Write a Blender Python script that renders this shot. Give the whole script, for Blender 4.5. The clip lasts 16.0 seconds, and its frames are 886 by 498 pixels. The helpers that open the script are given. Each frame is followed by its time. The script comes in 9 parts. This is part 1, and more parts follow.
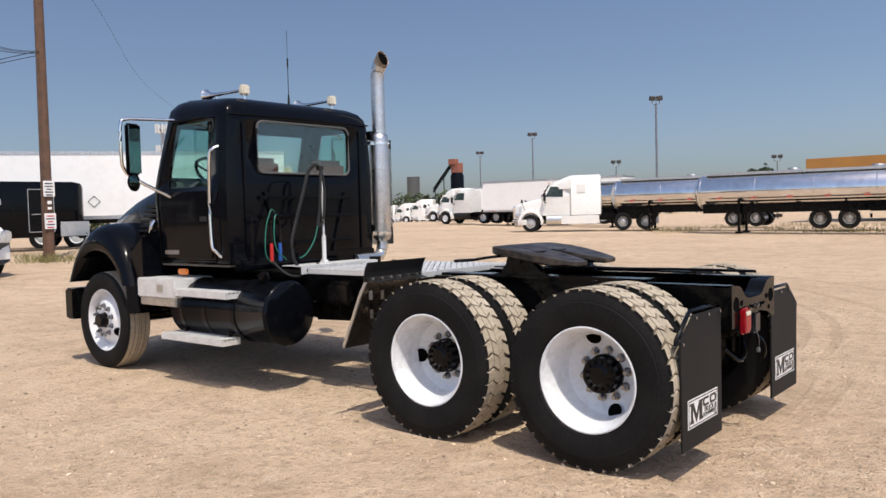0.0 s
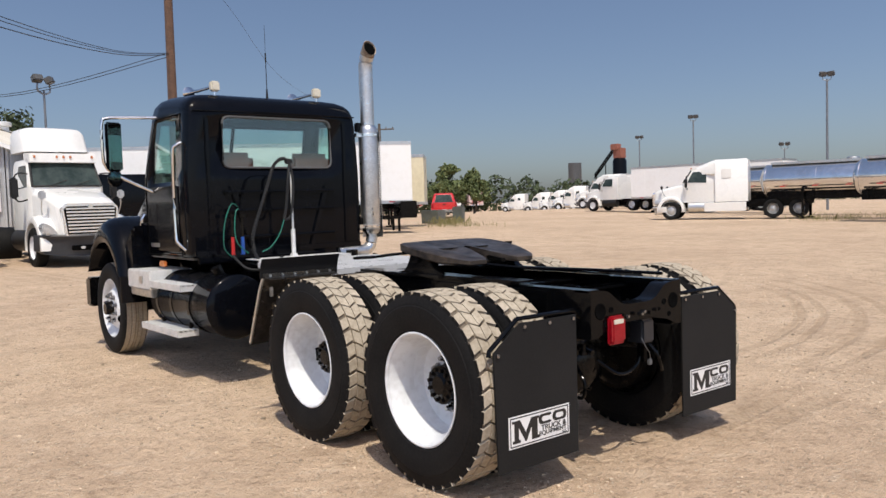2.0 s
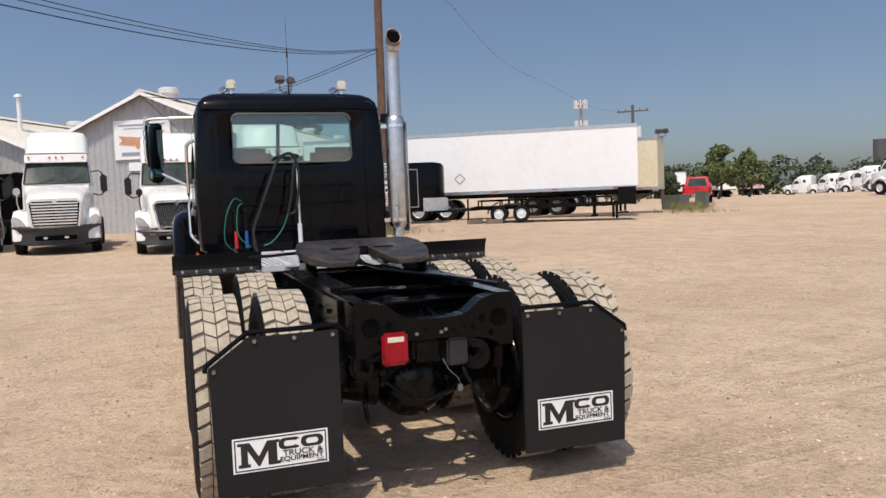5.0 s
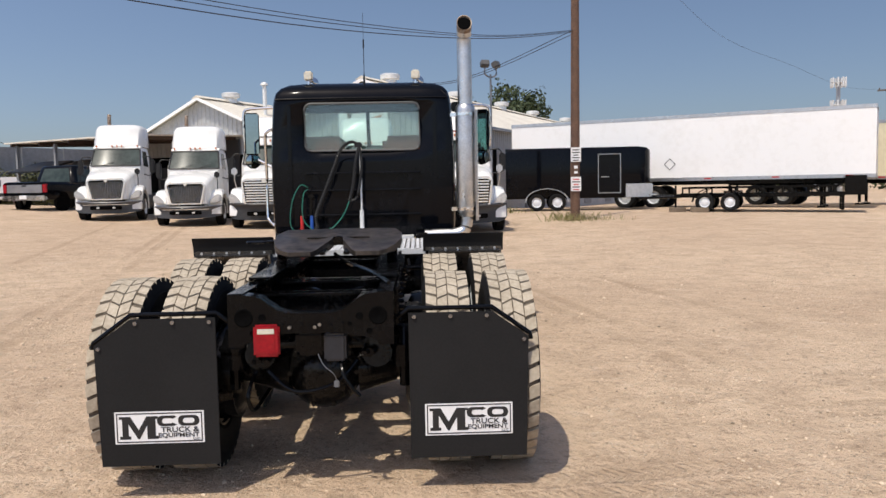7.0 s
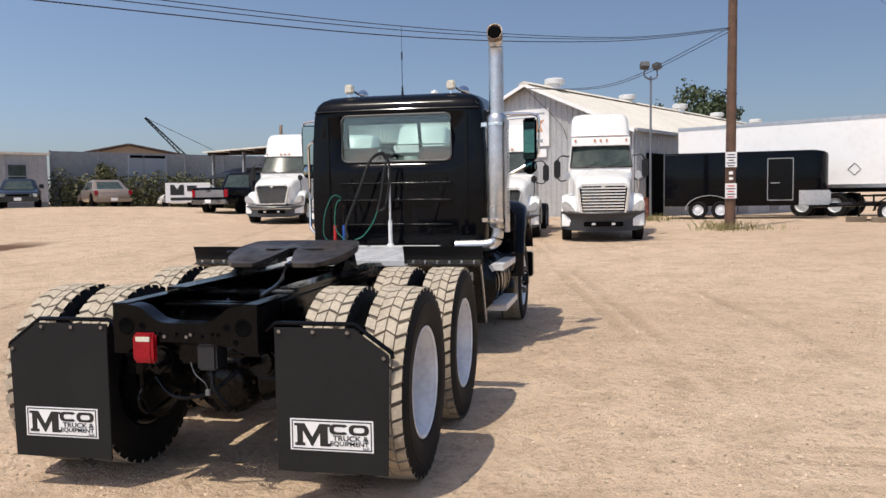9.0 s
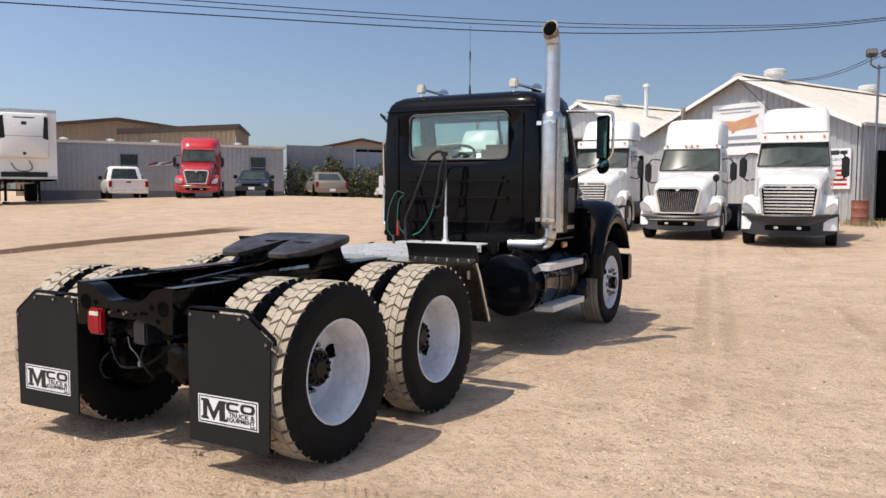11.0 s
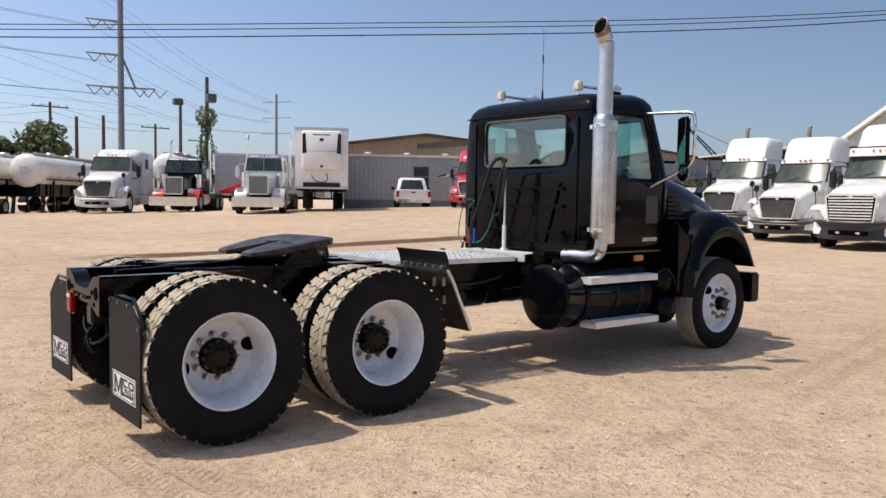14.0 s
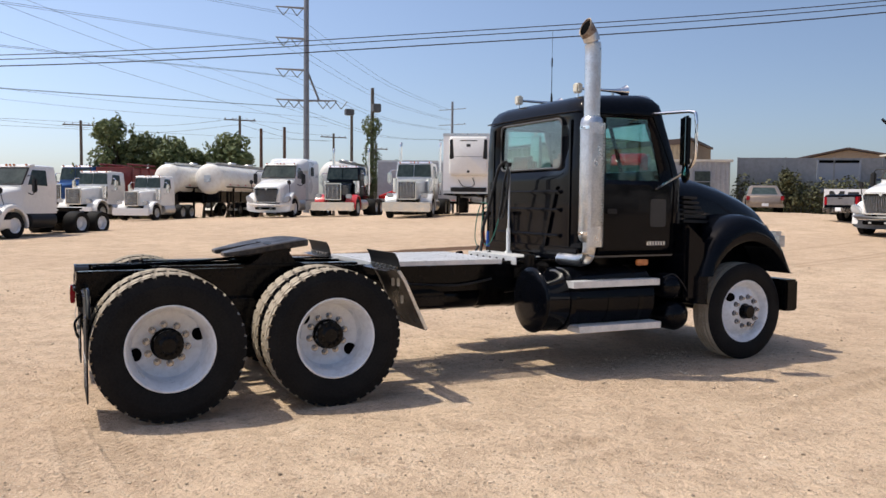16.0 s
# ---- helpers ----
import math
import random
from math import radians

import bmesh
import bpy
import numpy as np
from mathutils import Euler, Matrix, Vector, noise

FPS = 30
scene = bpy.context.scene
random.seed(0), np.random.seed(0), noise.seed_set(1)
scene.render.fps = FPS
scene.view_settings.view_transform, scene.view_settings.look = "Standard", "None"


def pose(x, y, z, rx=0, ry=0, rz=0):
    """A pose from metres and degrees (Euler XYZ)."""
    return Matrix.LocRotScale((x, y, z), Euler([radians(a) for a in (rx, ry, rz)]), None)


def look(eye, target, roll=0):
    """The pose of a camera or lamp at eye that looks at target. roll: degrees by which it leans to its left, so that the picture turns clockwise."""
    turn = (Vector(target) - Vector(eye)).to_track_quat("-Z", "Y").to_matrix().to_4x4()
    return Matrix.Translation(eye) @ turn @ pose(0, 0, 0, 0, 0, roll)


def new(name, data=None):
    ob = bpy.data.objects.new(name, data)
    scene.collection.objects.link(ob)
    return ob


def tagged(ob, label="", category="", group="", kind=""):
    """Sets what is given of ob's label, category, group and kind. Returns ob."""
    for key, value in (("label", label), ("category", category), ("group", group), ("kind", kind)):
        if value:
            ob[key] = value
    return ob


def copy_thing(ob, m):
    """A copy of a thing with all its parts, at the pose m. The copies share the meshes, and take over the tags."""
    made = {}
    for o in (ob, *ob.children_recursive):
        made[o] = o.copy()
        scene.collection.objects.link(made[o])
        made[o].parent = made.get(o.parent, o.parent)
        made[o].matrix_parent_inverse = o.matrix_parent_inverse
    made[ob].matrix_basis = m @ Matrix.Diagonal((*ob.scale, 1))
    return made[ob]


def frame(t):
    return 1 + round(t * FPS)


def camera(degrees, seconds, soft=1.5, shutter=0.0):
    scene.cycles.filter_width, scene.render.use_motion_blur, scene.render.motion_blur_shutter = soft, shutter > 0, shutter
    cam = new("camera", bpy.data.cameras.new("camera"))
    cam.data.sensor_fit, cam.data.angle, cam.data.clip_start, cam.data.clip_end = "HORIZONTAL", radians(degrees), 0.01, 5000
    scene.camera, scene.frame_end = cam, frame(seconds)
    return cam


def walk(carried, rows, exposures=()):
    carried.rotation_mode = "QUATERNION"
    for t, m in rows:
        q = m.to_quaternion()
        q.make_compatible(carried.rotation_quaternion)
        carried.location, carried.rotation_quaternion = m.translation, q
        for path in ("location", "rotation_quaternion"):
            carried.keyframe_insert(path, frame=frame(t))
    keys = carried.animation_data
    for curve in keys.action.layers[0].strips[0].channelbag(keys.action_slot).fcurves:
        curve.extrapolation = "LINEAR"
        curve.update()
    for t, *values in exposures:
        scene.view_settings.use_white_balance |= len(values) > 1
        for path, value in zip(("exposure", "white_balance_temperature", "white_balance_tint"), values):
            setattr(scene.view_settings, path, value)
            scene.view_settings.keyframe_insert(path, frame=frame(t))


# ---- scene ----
cam = camera(57.7, 16.0)
PATH = [
    (0, (-5.449, -2.38, 1.558), (-3.899, -1.12, 1.467), -1.5),
    (0.5, (-5.074, -2.724, 1.555), (-3.587, -1.39, 1.468), -1.7),
    (1, (-4.658, -3.048, 1.535), (-3.22, -1.663, 1.417), -1.2),
    (1.5, (-4.236, -3.244, 1.56), (-2.868, -1.79, 1.44), -1.6),
    (2, (-3.871, -3.585, 1.563), (-2.617, -2.031, 1.451), -1.8),
    (2.5, (-3.444, -3.718, 1.543), (-2.265, -2.106, 1.433), -1.6),
    (3, (-3.021, -3.934, 1.539), (-1.95, -2.249, 1.415), -1.6),
    (5.5, (-0.819, -4.627, 1.569), (-0.308, -2.698, 1.435), -1.3),
    (6, (-0.358, -4.74, 1.582), (-0.003, -2.778, 1.433), -0.0),
    (6.5, (0.077, -4.69, 1.576), (0.303, -2.708, 1.434), -0.2),
    (7, (0.559, -4.735, 1.576), (0.621, -2.742, 1.423), -1.1),
    (7.5, (0.973, -4.733, 1.584), (0.859, -2.742, 1.432), -1.2),
    (8, (1.408, -4.705, 1.598), (1.198, -2.722, 1.448), -0.7),
    (10.5, (3.62, -4.142, 1.628), (2.801, -2.321, 1.504), -0.6),
    (11, (4.082, -3.982, 1.635), (3.125, -2.231, 1.491), 0.3),
    (11.5, (4.396, -3.678, 1.621), (3.32, -1.997, 1.481), 0.2),
    (12, (4.791, -3.435, 1.622), (3.602, -1.833, 1.487), 0.4),
    (12.5, (5.16, -3.175, 1.618), (3.861, -1.663, 1.456), 0.7),
    (13, (5.464, -2.856, 1.643), (4.086, -1.414, 1.495), 0.8),
    (13.5, (5.873, -2.572, 1.63), (4.4, -1.227, 1.486), 0.6),
    (14, (6.144, -2.21, 1.611), (4.589, -0.959, 1.489), 0.9),
    (14.5, (6.537, -1.886, 1.608), (4.916, -0.719, 1.517), 0.9),
    (15, (6.814, -1.536, 1.604), (5.132, -0.461, 1.489), 0.3),
    (15.5, (7.052, -1.152, 1.62), (5.317, -0.162, 1.521), 0.2),
    (16, (7.343, -0.76, 1.629), (5.545, 0.109, 1.512), 0.6),
]
walk(cam, [(t, look(eye, target, roll)) for t, eye, target, roll in PATH],
     exposures=[(0, -0.04), (1.5, -0.09), (3, -0.19), (6.5, -0.14), (8, -0.10), (10.5, 0.0), (13.5, -0.05), (16, 0.0)])

# ---- sky, sun ----
SUN = Vector((-0.28, -0.45, 1.0)).normalized()
world = bpy.data.worlds.new("sky")
scene.world = world
world.use_nodes = True
wn, wl = world.node_tree.nodes, world.node_tree.links
sky = wn.new("ShaderNodeTexSky")
sky.sky_type, sky.sun_disc = "NISHITA", False
sky.sun_elevation, sky.sun_rotation = math.asin(SUN.z), math.atan2(SUN.x, SUN.y)
sky.air_density, sky.dust_density, sky.ozone_density = 0.7, 1.5, 3.0
wn["Background"].inputs[1].default_value = 0.126
tint = wn.new("ShaderNodeMix")
tint.data_type, tint.blend_type = "RGBA", "MULTIPLY"
tint.inputs[0].default_value, tint.inputs[7].default_value = 1.0, (1.04, 0.965, 0.91, 1)
# thin summer haze scatters forward, so the whole sky pales smoothly towards the sun
way, dot, cap, gain, lift, hazy = wn.new("ShaderNodeTexCoord"), wn.new("ShaderNodeVectorMath"), wn.new("ShaderNodeMath"), wn.new("ShaderNodeMath"), wn.new("ShaderNodeMath"), wn.new("ShaderNodeVectorMath")
dot.operation, cap.operation, gain.operation, lift.operation, hazy.operation = "DOT_PRODUCT", "SMOOTH_MIN", "MULTIPLY_ADD", "POWER", "SCALE"
dot.inputs[1].default_value = SUN
cap.inputs[1].default_value, cap.inputs[2].default_value = 0.42, 0.25
gain.inputs[1].default_value, gain.inputs[2].default_value, lift.inputs[0].default_value = 1.35, 0.30, 2.0
wl.new(way.outputs["Generated"], dot.inputs[0])
wl.new(dot.outputs["Value"], cap.inputs[0])
wl.new(cap.outputs[0], gain.inputs[0])
wl.new(gain.outputs[0], lift.inputs[1])
wl.new(sky.outputs[0], hazy.inputs[0])
wl.new(lift.outputs[0], hazy.inputs["Scale"])
wl.new(hazy.outputs[0], tint.inputs[6])
wl.new(tint.outputs[2], wn["Background"].inputs[0])
sun = new("sun", bpy.data.lights.new("sun", "SUN"))
sun.data.energy, sun.data.angle, sun.data.color = 3.95, radians(0.55), (1.0, 0.927, 0.805)
sun.matrix_world = look(SUN * 30, (0, 0, 0))


# ---- materials ----
def mat(name, c1, c2=None, rough=0.6, metal=0.0, scale=3.0, fine=40.0, bump=0.0, coat=0.0, spread=0.15, spec=0.5, rvar=0.0, mix=0.5, obrand=0.0):
    """Base colours c1 and c2 mixed by noise at two scales, with fine relief and uneven gloss."""
    m = bpy.data.materials.new(name)
    m.use_nodes = True
    n, l = m.node_tree.nodes, m.node_tree.links
    b = n["Principled BSDF"]
    b.inputs["Roughness"].default_value, b.inputs["Metallic"].default_value = rough, metal
    b.inputs["Specular IOR Level"].default_value = spec
    b.inputs["Coat Weight"].default_value, b.inputs["Coat Roughness"].default_value = coat, 0.04
    c2 = c2 or tuple(v * (1 - spread) for v in c1)
    tc = n.new("ShaderNodeTexCoord")
    big, small, add, ramp, mx = (n.new("ShaderNodeTexNoise"), n.new("ShaderNodeTexNoise"), n.new("ShaderNodeMath"), n.new("ShaderNodeMapRange"), n.new("ShaderNodeMix"))
    big.inputs["Scale"].default_value, small.inputs["Scale"].default_value = scale, fine
    big.inputs["Detail"].default_value, small.inputs["Detail"].default_value = 4, 3
    for t in (big, small):
        l.new(tc.outputs["Object"], t.inputs["Vector"])
    add.operation = "ADD"
    l.new(big.outputs[0], add.inputs[0])
    l.new(small.outputs[0], add.inputs[1])
    ramp.inputs[1].default_value, ramp.inputs[2].default_value = 2 * mix - 0.25, 2 * mix + 0.25
    l.new(add.outputs[0], ramp.inputs[0])
    mx.data_type = "RGBA"
    mx.inputs[6].default_value, mx.inputs[7].default_value = (*c1, 1), (*c2, 1)
    l.new(ramp.outputs[0], mx.inputs[0])
    col = mx.outputs[2]
    if obrand:
        oi, hsv, mr = n.new("ShaderNodeObjectInfo"), n.new("ShaderNodeHueSaturation"), n.new("ShaderNodeMapRange")
        mr.inputs[3].default_value, mr.inputs[4].default_value = 1 - obrand, 1 + obrand
        l.new(oi.outputs["Random"], mr.inputs[0])
        l.new(mr.outputs[0], hsv.inputs["Value"])
        l.new(col, hsv.inputs["Color"])
        col = hsv.outputs[0]
    l.new(col, b.inputs["Base Color"])
    if rvar:
        rr = n.new("ShaderNodeMapRange")
        rr.inputs[1].default_value, rr.inputs[2].default_value = 0.3, 0.7
        rr.inputs[3].default_value, rr.inputs[4].default_value = max(0.02, rough - rvar), min(1, rough + rvar)
        l.new(big.outputs[0], rr.inputs[0])
        l.new(rr.outputs[0], b.inputs["Roughness"])
    if bump:
        bp = n.new("ShaderNodeBump")
        bp.inputs["Strength"].default_value, bp.inputs["Distance"].default_value = 0.6, bump
        l.new(small.outputs[0], bp.inputs["Height"])
        l.new(bp.outputs[0], b.inputs["Normal"])
    return m


def glass_mat(name, tint, rough=0.015):
    """Thin vehicle glass: a tinted see-through sheet whose gloss grows towards grazing views."""
    m = bpy.data.materials.new(name)
    m.use_nodes = True
    n, l = m.node_tree.nodes, m.node_tree.links
    n.remove(n["Principled BSDF"])
    tr, gl, mx, lw, pw5, mr = n.new("ShaderNodeBsdfTransparent"), n.new("ShaderNodeBsdfGlossy"), n.new("ShaderNodeMixShader"), n.new("ShaderNodeLayerWeight"), n.new("ShaderNodeMath"), n.new("ShaderNodeMapRange")
    tr.inputs[0].default_value = (*tint, 1)
    gl.inputs[0].default_value = (0.9, 0.95, 0.95, 1)
    gl.inputs["Roughness"].default_value = rough
    pw5.operation = "POWER"
    pw5.inputs[1].default_value = 4.0
    mr.inputs[3].default_value, mr.inputs[4].default_value = 0.07, 0.95
    l.new(lw.outputs["Facing"], pw5.inputs[0])
    l.new(pw5.outputs[0], mr.inputs[0])
    l.new(mr.outputs[0], mx.inputs[0])
    l.new(tr.outputs[0], mx.inputs[1])
    l.new(gl.outputs[0], mx.inputs[2])
    l.new(mx.outputs[0], n["Material Output"].inputs[0])
    return m


BLACK = mat("black_gloss_paint", (0.0018, 0.0023, 0.0038), (0.0032, 0.0038, 0.0056), rough=0.16, coat=0.17, scale=1.5, fine=14, rvar=0.1, spec=0.06)
FRAME = mat("black_chassis_paint", (0.0016, 0.0017, 0.0022), (0.0045, 0.0046, 0.005), rough=0.11, scale=7, fine=55, rvar=0.06, bump=0.0012, spec=0.15)
RUBBER = mat("tyre_rubber", (0.006, 0.006, 0.0065), (0.013, 0.0125, 0.012), rough=0.7, scale=5, fine=60, bump=0.001, spec=0.15)
TREAD = mat("dusty_tread", (0.47, 0.405, 0.315), (0.33, 0.28, 0.21), rough=0.95, scale=7, fine=50, bump=0.002, spec=0.1)
GROOVE = mat("tread_groove", (0.19, 0.155, 0.118), (0.085, 0.07, 0.055), rough=0.95, scale=9, fine=60, spec=0.1)
FIFTH = mat("greased_coupling_plate", (0.080, 0.062, 0.048), (0.012, 0.011, 0.011), rough=0.4, metal=0.2, scale=6, fine=22, rvar=0.12, bump=0.001, spec=0.35)
FLAP = mat("black_rubber_sheet", (0.0115, 0.0113, 0.0115), (0.016, 0.0157, 0.0157), rough=0.62, scale=3, fine=120, bump=0.0006, spec=0.2)
WHEEL_W = mat("white_wheel_enamel", (0.74, 0.76, 0.78), (0.58, 0.59, 0.60), rough=0.35, scale=6, fine=25, rvar=0.1, mix=0.6)
CHROME = mat("chrome", (0.80, 0.80, 0.80), (0.66, 0.66, 0.66), rough=0.12, metal=1, scale=6, fine=50, rvar=0.08)
NUT = mat("dull_nut_steel", (0.36, 0.37, 0.39), (0.22, 0.22, 0.23), rough=0.22, metal=0.95, scale=30, fine=90, rvar=0.1)
CHROME_V = mat("vehicle_chrome", (0.86, 0.87, 0.88), (0.74, 0.75, 0.76), rough=0.16, metal=0.75, scale=5, fine=30, rvar=0.08)
ALU = mat("aluminium", (0.68, 0.68, 0.67), (0.52, 0.52, 0.51), rough=0.36, metal=1, scale=8, fine=60, rvar=0.12, bump=0.0006)
ALU_W = mat("white_aluminium_plate", (0.80, 0.80, 0.79), (0.62, 0.62, 0.60), rough=0.42, metal=0.25, scale=9, fine=70, rvar=0.1)
RUST = mat("burnt_pipe", (0.36, 0.31, 0.25), (0.17, 0.10, 0.06), rough=0.6, metal=0.6, scale=12, fine=50)
# near-black for shade painted over openings, and for plain black parts
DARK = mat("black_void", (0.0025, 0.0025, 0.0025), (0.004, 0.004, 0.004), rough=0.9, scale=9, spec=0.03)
PLASTIC = mat("black_plastic", (0.010, 0.010, 0.010), (0.018, 0.018, 0.018), rough=0.5, scale=8, fine=60, bump=0.0005, spec=0.3)
GREASE = mat("greasy_black_steel", (0.003, 0.003, 0.0032), (0.011, 0.0102, 0.0095), rough=0.15, metal=0.1, scale=7, fine=45, rvar=0.1, bump=0.0016, spec=0.18)
RED_LENS = mat("red_lens", (0.34, 0.006, 0.014), (0.22, 0.004, 0.010), rough=0.18, spec=0.3, coat=0.12, scale=20, fine=140, bump=0.002)
RED = mat("red_plastic", (0.55, 0.02, 0.02), (0.42, 0.015, 0.015), rough=0.35, scale=9)
BLUE = mat("blue_plastic", (0.02, 0.10, 0.42), (0.015, 0.07, 0.32), rough=0.35, scale=9)
GREEN = mat("green_hose", (0.015, 0.16, 0.11), (0.012, 0.11, 0.075), rough=0.4, scale=9)
ORANGE = mat("amber_lens", (0.62, 0.20, 0.05), (0.48, 0.14, 0.03), rough=0.2, coat=0.5, scale=30)
CREAM = mat("yellowed_white_plastic", (0.72, 0.68, 0.56), (0.58, 0.54, 0.44), rough=0.4, scale=14, fine=60)
DECAL = mat("white_vinyl", (0.82, 0.82, 0.82), (0.76, 0.76, 0.75), rough=0.4, scale=9)
INK = mat("black_print", (0.012, 0.012, 0.012), (0.018, 0.018, 0.018), rough=0.5, scale=9)
SEAT = mat("brown_leather", (0.16, 0.055, 0.035), (0.11, 0.035, 0.022), rough=0.5, scale=9, fine=60, bump=0.001)
TRIMGREY = mat("grey_cab_trim", (0.20, 0.19, 0.18), (0.15, 0.14, 0.13), rough=0.7, scale=9)
GLASS = glass_mat("cab_glass", (0.84, 0.92, 0.90))
GLASS_SIDE = glass_mat("green_tinted_glass", (0.62, 0.82, 0.78))
MIRROR = mat("mirror_glass", (0.30, 0.35, 0.345), (0.27, 0.32, 0.315), rough=0.02, metal=1, scale=2)
WHITE = mat("white_truck_paint", (0.81, 0.80, 0.765), (0.765, 0.75, 0.71), rough=0.3, coat=0.4, scale=0.8, fine=9, rvar=0.1)
WHITE2 = mat("white_trailer_skin", (0.86, 0.855, 0.84), (0.80, 0.79, 0.765), rough=0.42, scale=0.7, fine=5, rvar=0.1, mix=0.6)
CREAMTR = mat("yellowed_trailer_skin", (0.72, 0.65, 0.46), (0.62, 0.55, 0.38), rough=0.5, scale=0.8, fine=6)
RED_P = mat("red_truck_paint", (0.55, 0.022, 0.022), (0.46, 0.016, 0.018), rough=0.25, coat=0.6, scale=1, fine=9)
SILVER_P = mat("pale_silver_paint", (0.62, 0.62, 0.60), (0.54, 0.54, 0.52), rough=0.3, metal=0.3, coat=0.4, scale=1, fine=9)
BLUE_P = mat("blue_truck_paint", (0.025, 0.10, 0.30), (0.02, 0.08, 0.24), rough=0.3, coat=0.5, scale=1, fine=9)
TAN_P = mat("tan_metallic_paint", (0.30, 0.23, 0.17), (0.25, 0.19, 0.14), rough=0.3, metal=0.4, coat=0.5, scale=1, fine=9)
DKBLUE_P = mat("dark_blue_paint", (0.006, 0.010, 0.015), (0.005, 0.008, 0.012), rough=0.2, coat=0.3, scale=1, fine=9)
BUMPER_L = mat("grey_moulded_bumper", (0.095, 0.095, 0.10), (0.07, 0.07, 0.073), rough=0.45, metal=0.2, scale=5, fine=40)
BUMPER_G = mat("dark_grey_bumper", (0.040, 0.040, 0.042), (0.030, 0.030, 0.032), rough=0.5, scale=5, fine=40)
STEEL = mat("polished_tank_steel", (0.80, 0.80, 0.81), (0.68, 0.67, 0.66), rough=0.13, metal=0.95, scale=0.6, fine=3, rvar=0.1)
TANKW = mat("cream_tank_paint", (0.80, 0.77, 0.70), (0.66, 0.61, 0.52), rough=0.4, scale=0.8, fine=5, rvar=0.1, mix=0.58)
LENS = mat("headlight_lens", (0.55, 0.57, 0.58), (0.40, 0.41, 0.42), rough=0.08, metal=0.3, coat=0.8, scale=15)
SIDING = mat("grey_metal_siding", (0.46, 0.465, 0.465), (0.38, 0.382, 0.382), rough=0.5, metal=0.2, scale=0.5, fine=6, rvar=0.1)
ROOFW = mat("weathered_white_roof", (0.74, 0.69, 0.59), (0.60, 0.545, 0.45), rough=0.6, scale=0.35, fine=4)
OFFICE = mat("office_metal_siding", (0.40, 0.40, 0.40), (0.32, 0.315, 0.31), rough=0.5, metal=0.2, scale=0.5, fine=6)
BROWN = mat("tan_metal_siding", (0.34, 0.255, 0.165), (0.27, 0.20, 0.13), rough=0.6, scale=0.4, fine=5)
BROWN_DK = mat("dark_brown_trim", (0.07, 0.04, 0.03), (0.05, 0.03, 0.022), rough=0.6, scale=1)
FENCE = mat("grey_fence_sheet", (0.26, 0.265, 0.27), (0.20, 0.20, 0.20), rough=0.6, scale=0.5, fine=4)
WOODP = mat("brown_pole_wood", (0.15, 0.085, 0.055), (0.085, 0.05, 0.035), rough=0.9, scale=3, fine=24, bump=0.004)
WOODG = mat("grey_pole_wood", (0.13, 0.11, 0.09), (0.08, 0.065, 0.05), rough=0.9, scale=3, fine=24, bump=0.004)
GALV = mat("galvanised_steel", (0.25, 0.26, 0.275), (0.19, 0.20, 0.215), rough=0.5, metal=0.7, scale=2, fine=20)
CABLE = mat("black_cable", (0.018, 0.018, 0.02), (0.03, 0.03, 0.032), rough=0.6, scale=4)
LAMP_D = mat("weathered_lamp_metal", (0.12, 0.12, 0.12), (0.08, 0.08, 0.08), rough=0.5, metal=0.3, scale=4)
FARGREY = mat("hazy_grey_steel", (0.30, 0.32, 0.35), (0.26, 0.28, 0.31), rough=0.8, scale=0.2)
CANOPY = mat("orange_brown_fascia", (0.42, 0.20, 0.045), (0.34, 0.16, 0.035), rough=0.5, scale=0.4)
LEAF = mat("tree_leaf", (0.08, 0.115, 0.038), (0.15, 0.17, 0.06), rough=0.7, scale=0.9, fine=6, obrand=0.15)
LEAF_D = mat("dark_tree_leaf", (0.035, 0.055, 0.022), (0.065, 0.085, 0.03), rough=0.7, scale=1.2, fine=9, obrand=0.15)
IVY = mat("hedge_leaf", (0.04, 0.052, 0.019), (0.11, 0.10, 0.036), rough=0.7, scale=0.9, fine=7)
GRASS = mat("dry_grass", (0.20, 0.20, 0.07), (0.30, 0.25, 0.12), rough=0.9, scale=3, fine=20)
BARK = mat("bark", (0.10, 0.075, 0.05), (0.06, 0.045, 0.03), rough=0.95, scale=6, fine=30, bump=0.005)
STONE = mat("pale_gravel", (0.66, 0.54, 0.40), (0.46, 0.35, 0.245), rough=0.9, scale=30, fine=90, spec=0.1)
RUSTY_RED = mat("rusty_red_drum", (0.33, 0.12, 0.08), (0.22, 0.08, 0.05), rough=0.7, scale=5)
BIN_B = mat("faded_skip_paint", (0.12, 0.14, 0.125), (0.08, 0.085, 0.075), rough=0.5, scale=2)
WOODBOX = mat("weathered_timber", (0.22, 0.17, 0.12), (0.15, 0.115, 0.08), rough=0.9, scale=4, fine=30)
FENDER_STEEL = mat("dusty_dark_steel", (0.12, 0.11, 0.10), (0.06, 0.056, 0.05), rough=0.3, metal=0.85, scale=5, fine=30, rvar=0.1)
GRILLE = mat("bright_grille_metal", (0.62, 0.62, 0.63), (0.46, 0.46, 0.47), rough=0.25, metal=0.85, scale=6, fine=40)
DECK_M = mat("grating_aluminium", (0.80, 0.80, 0.79), (0.66, 0.66, 0.65), rough=0.42, metal=0.35, scale=9, fine=60, rvar=0.12)


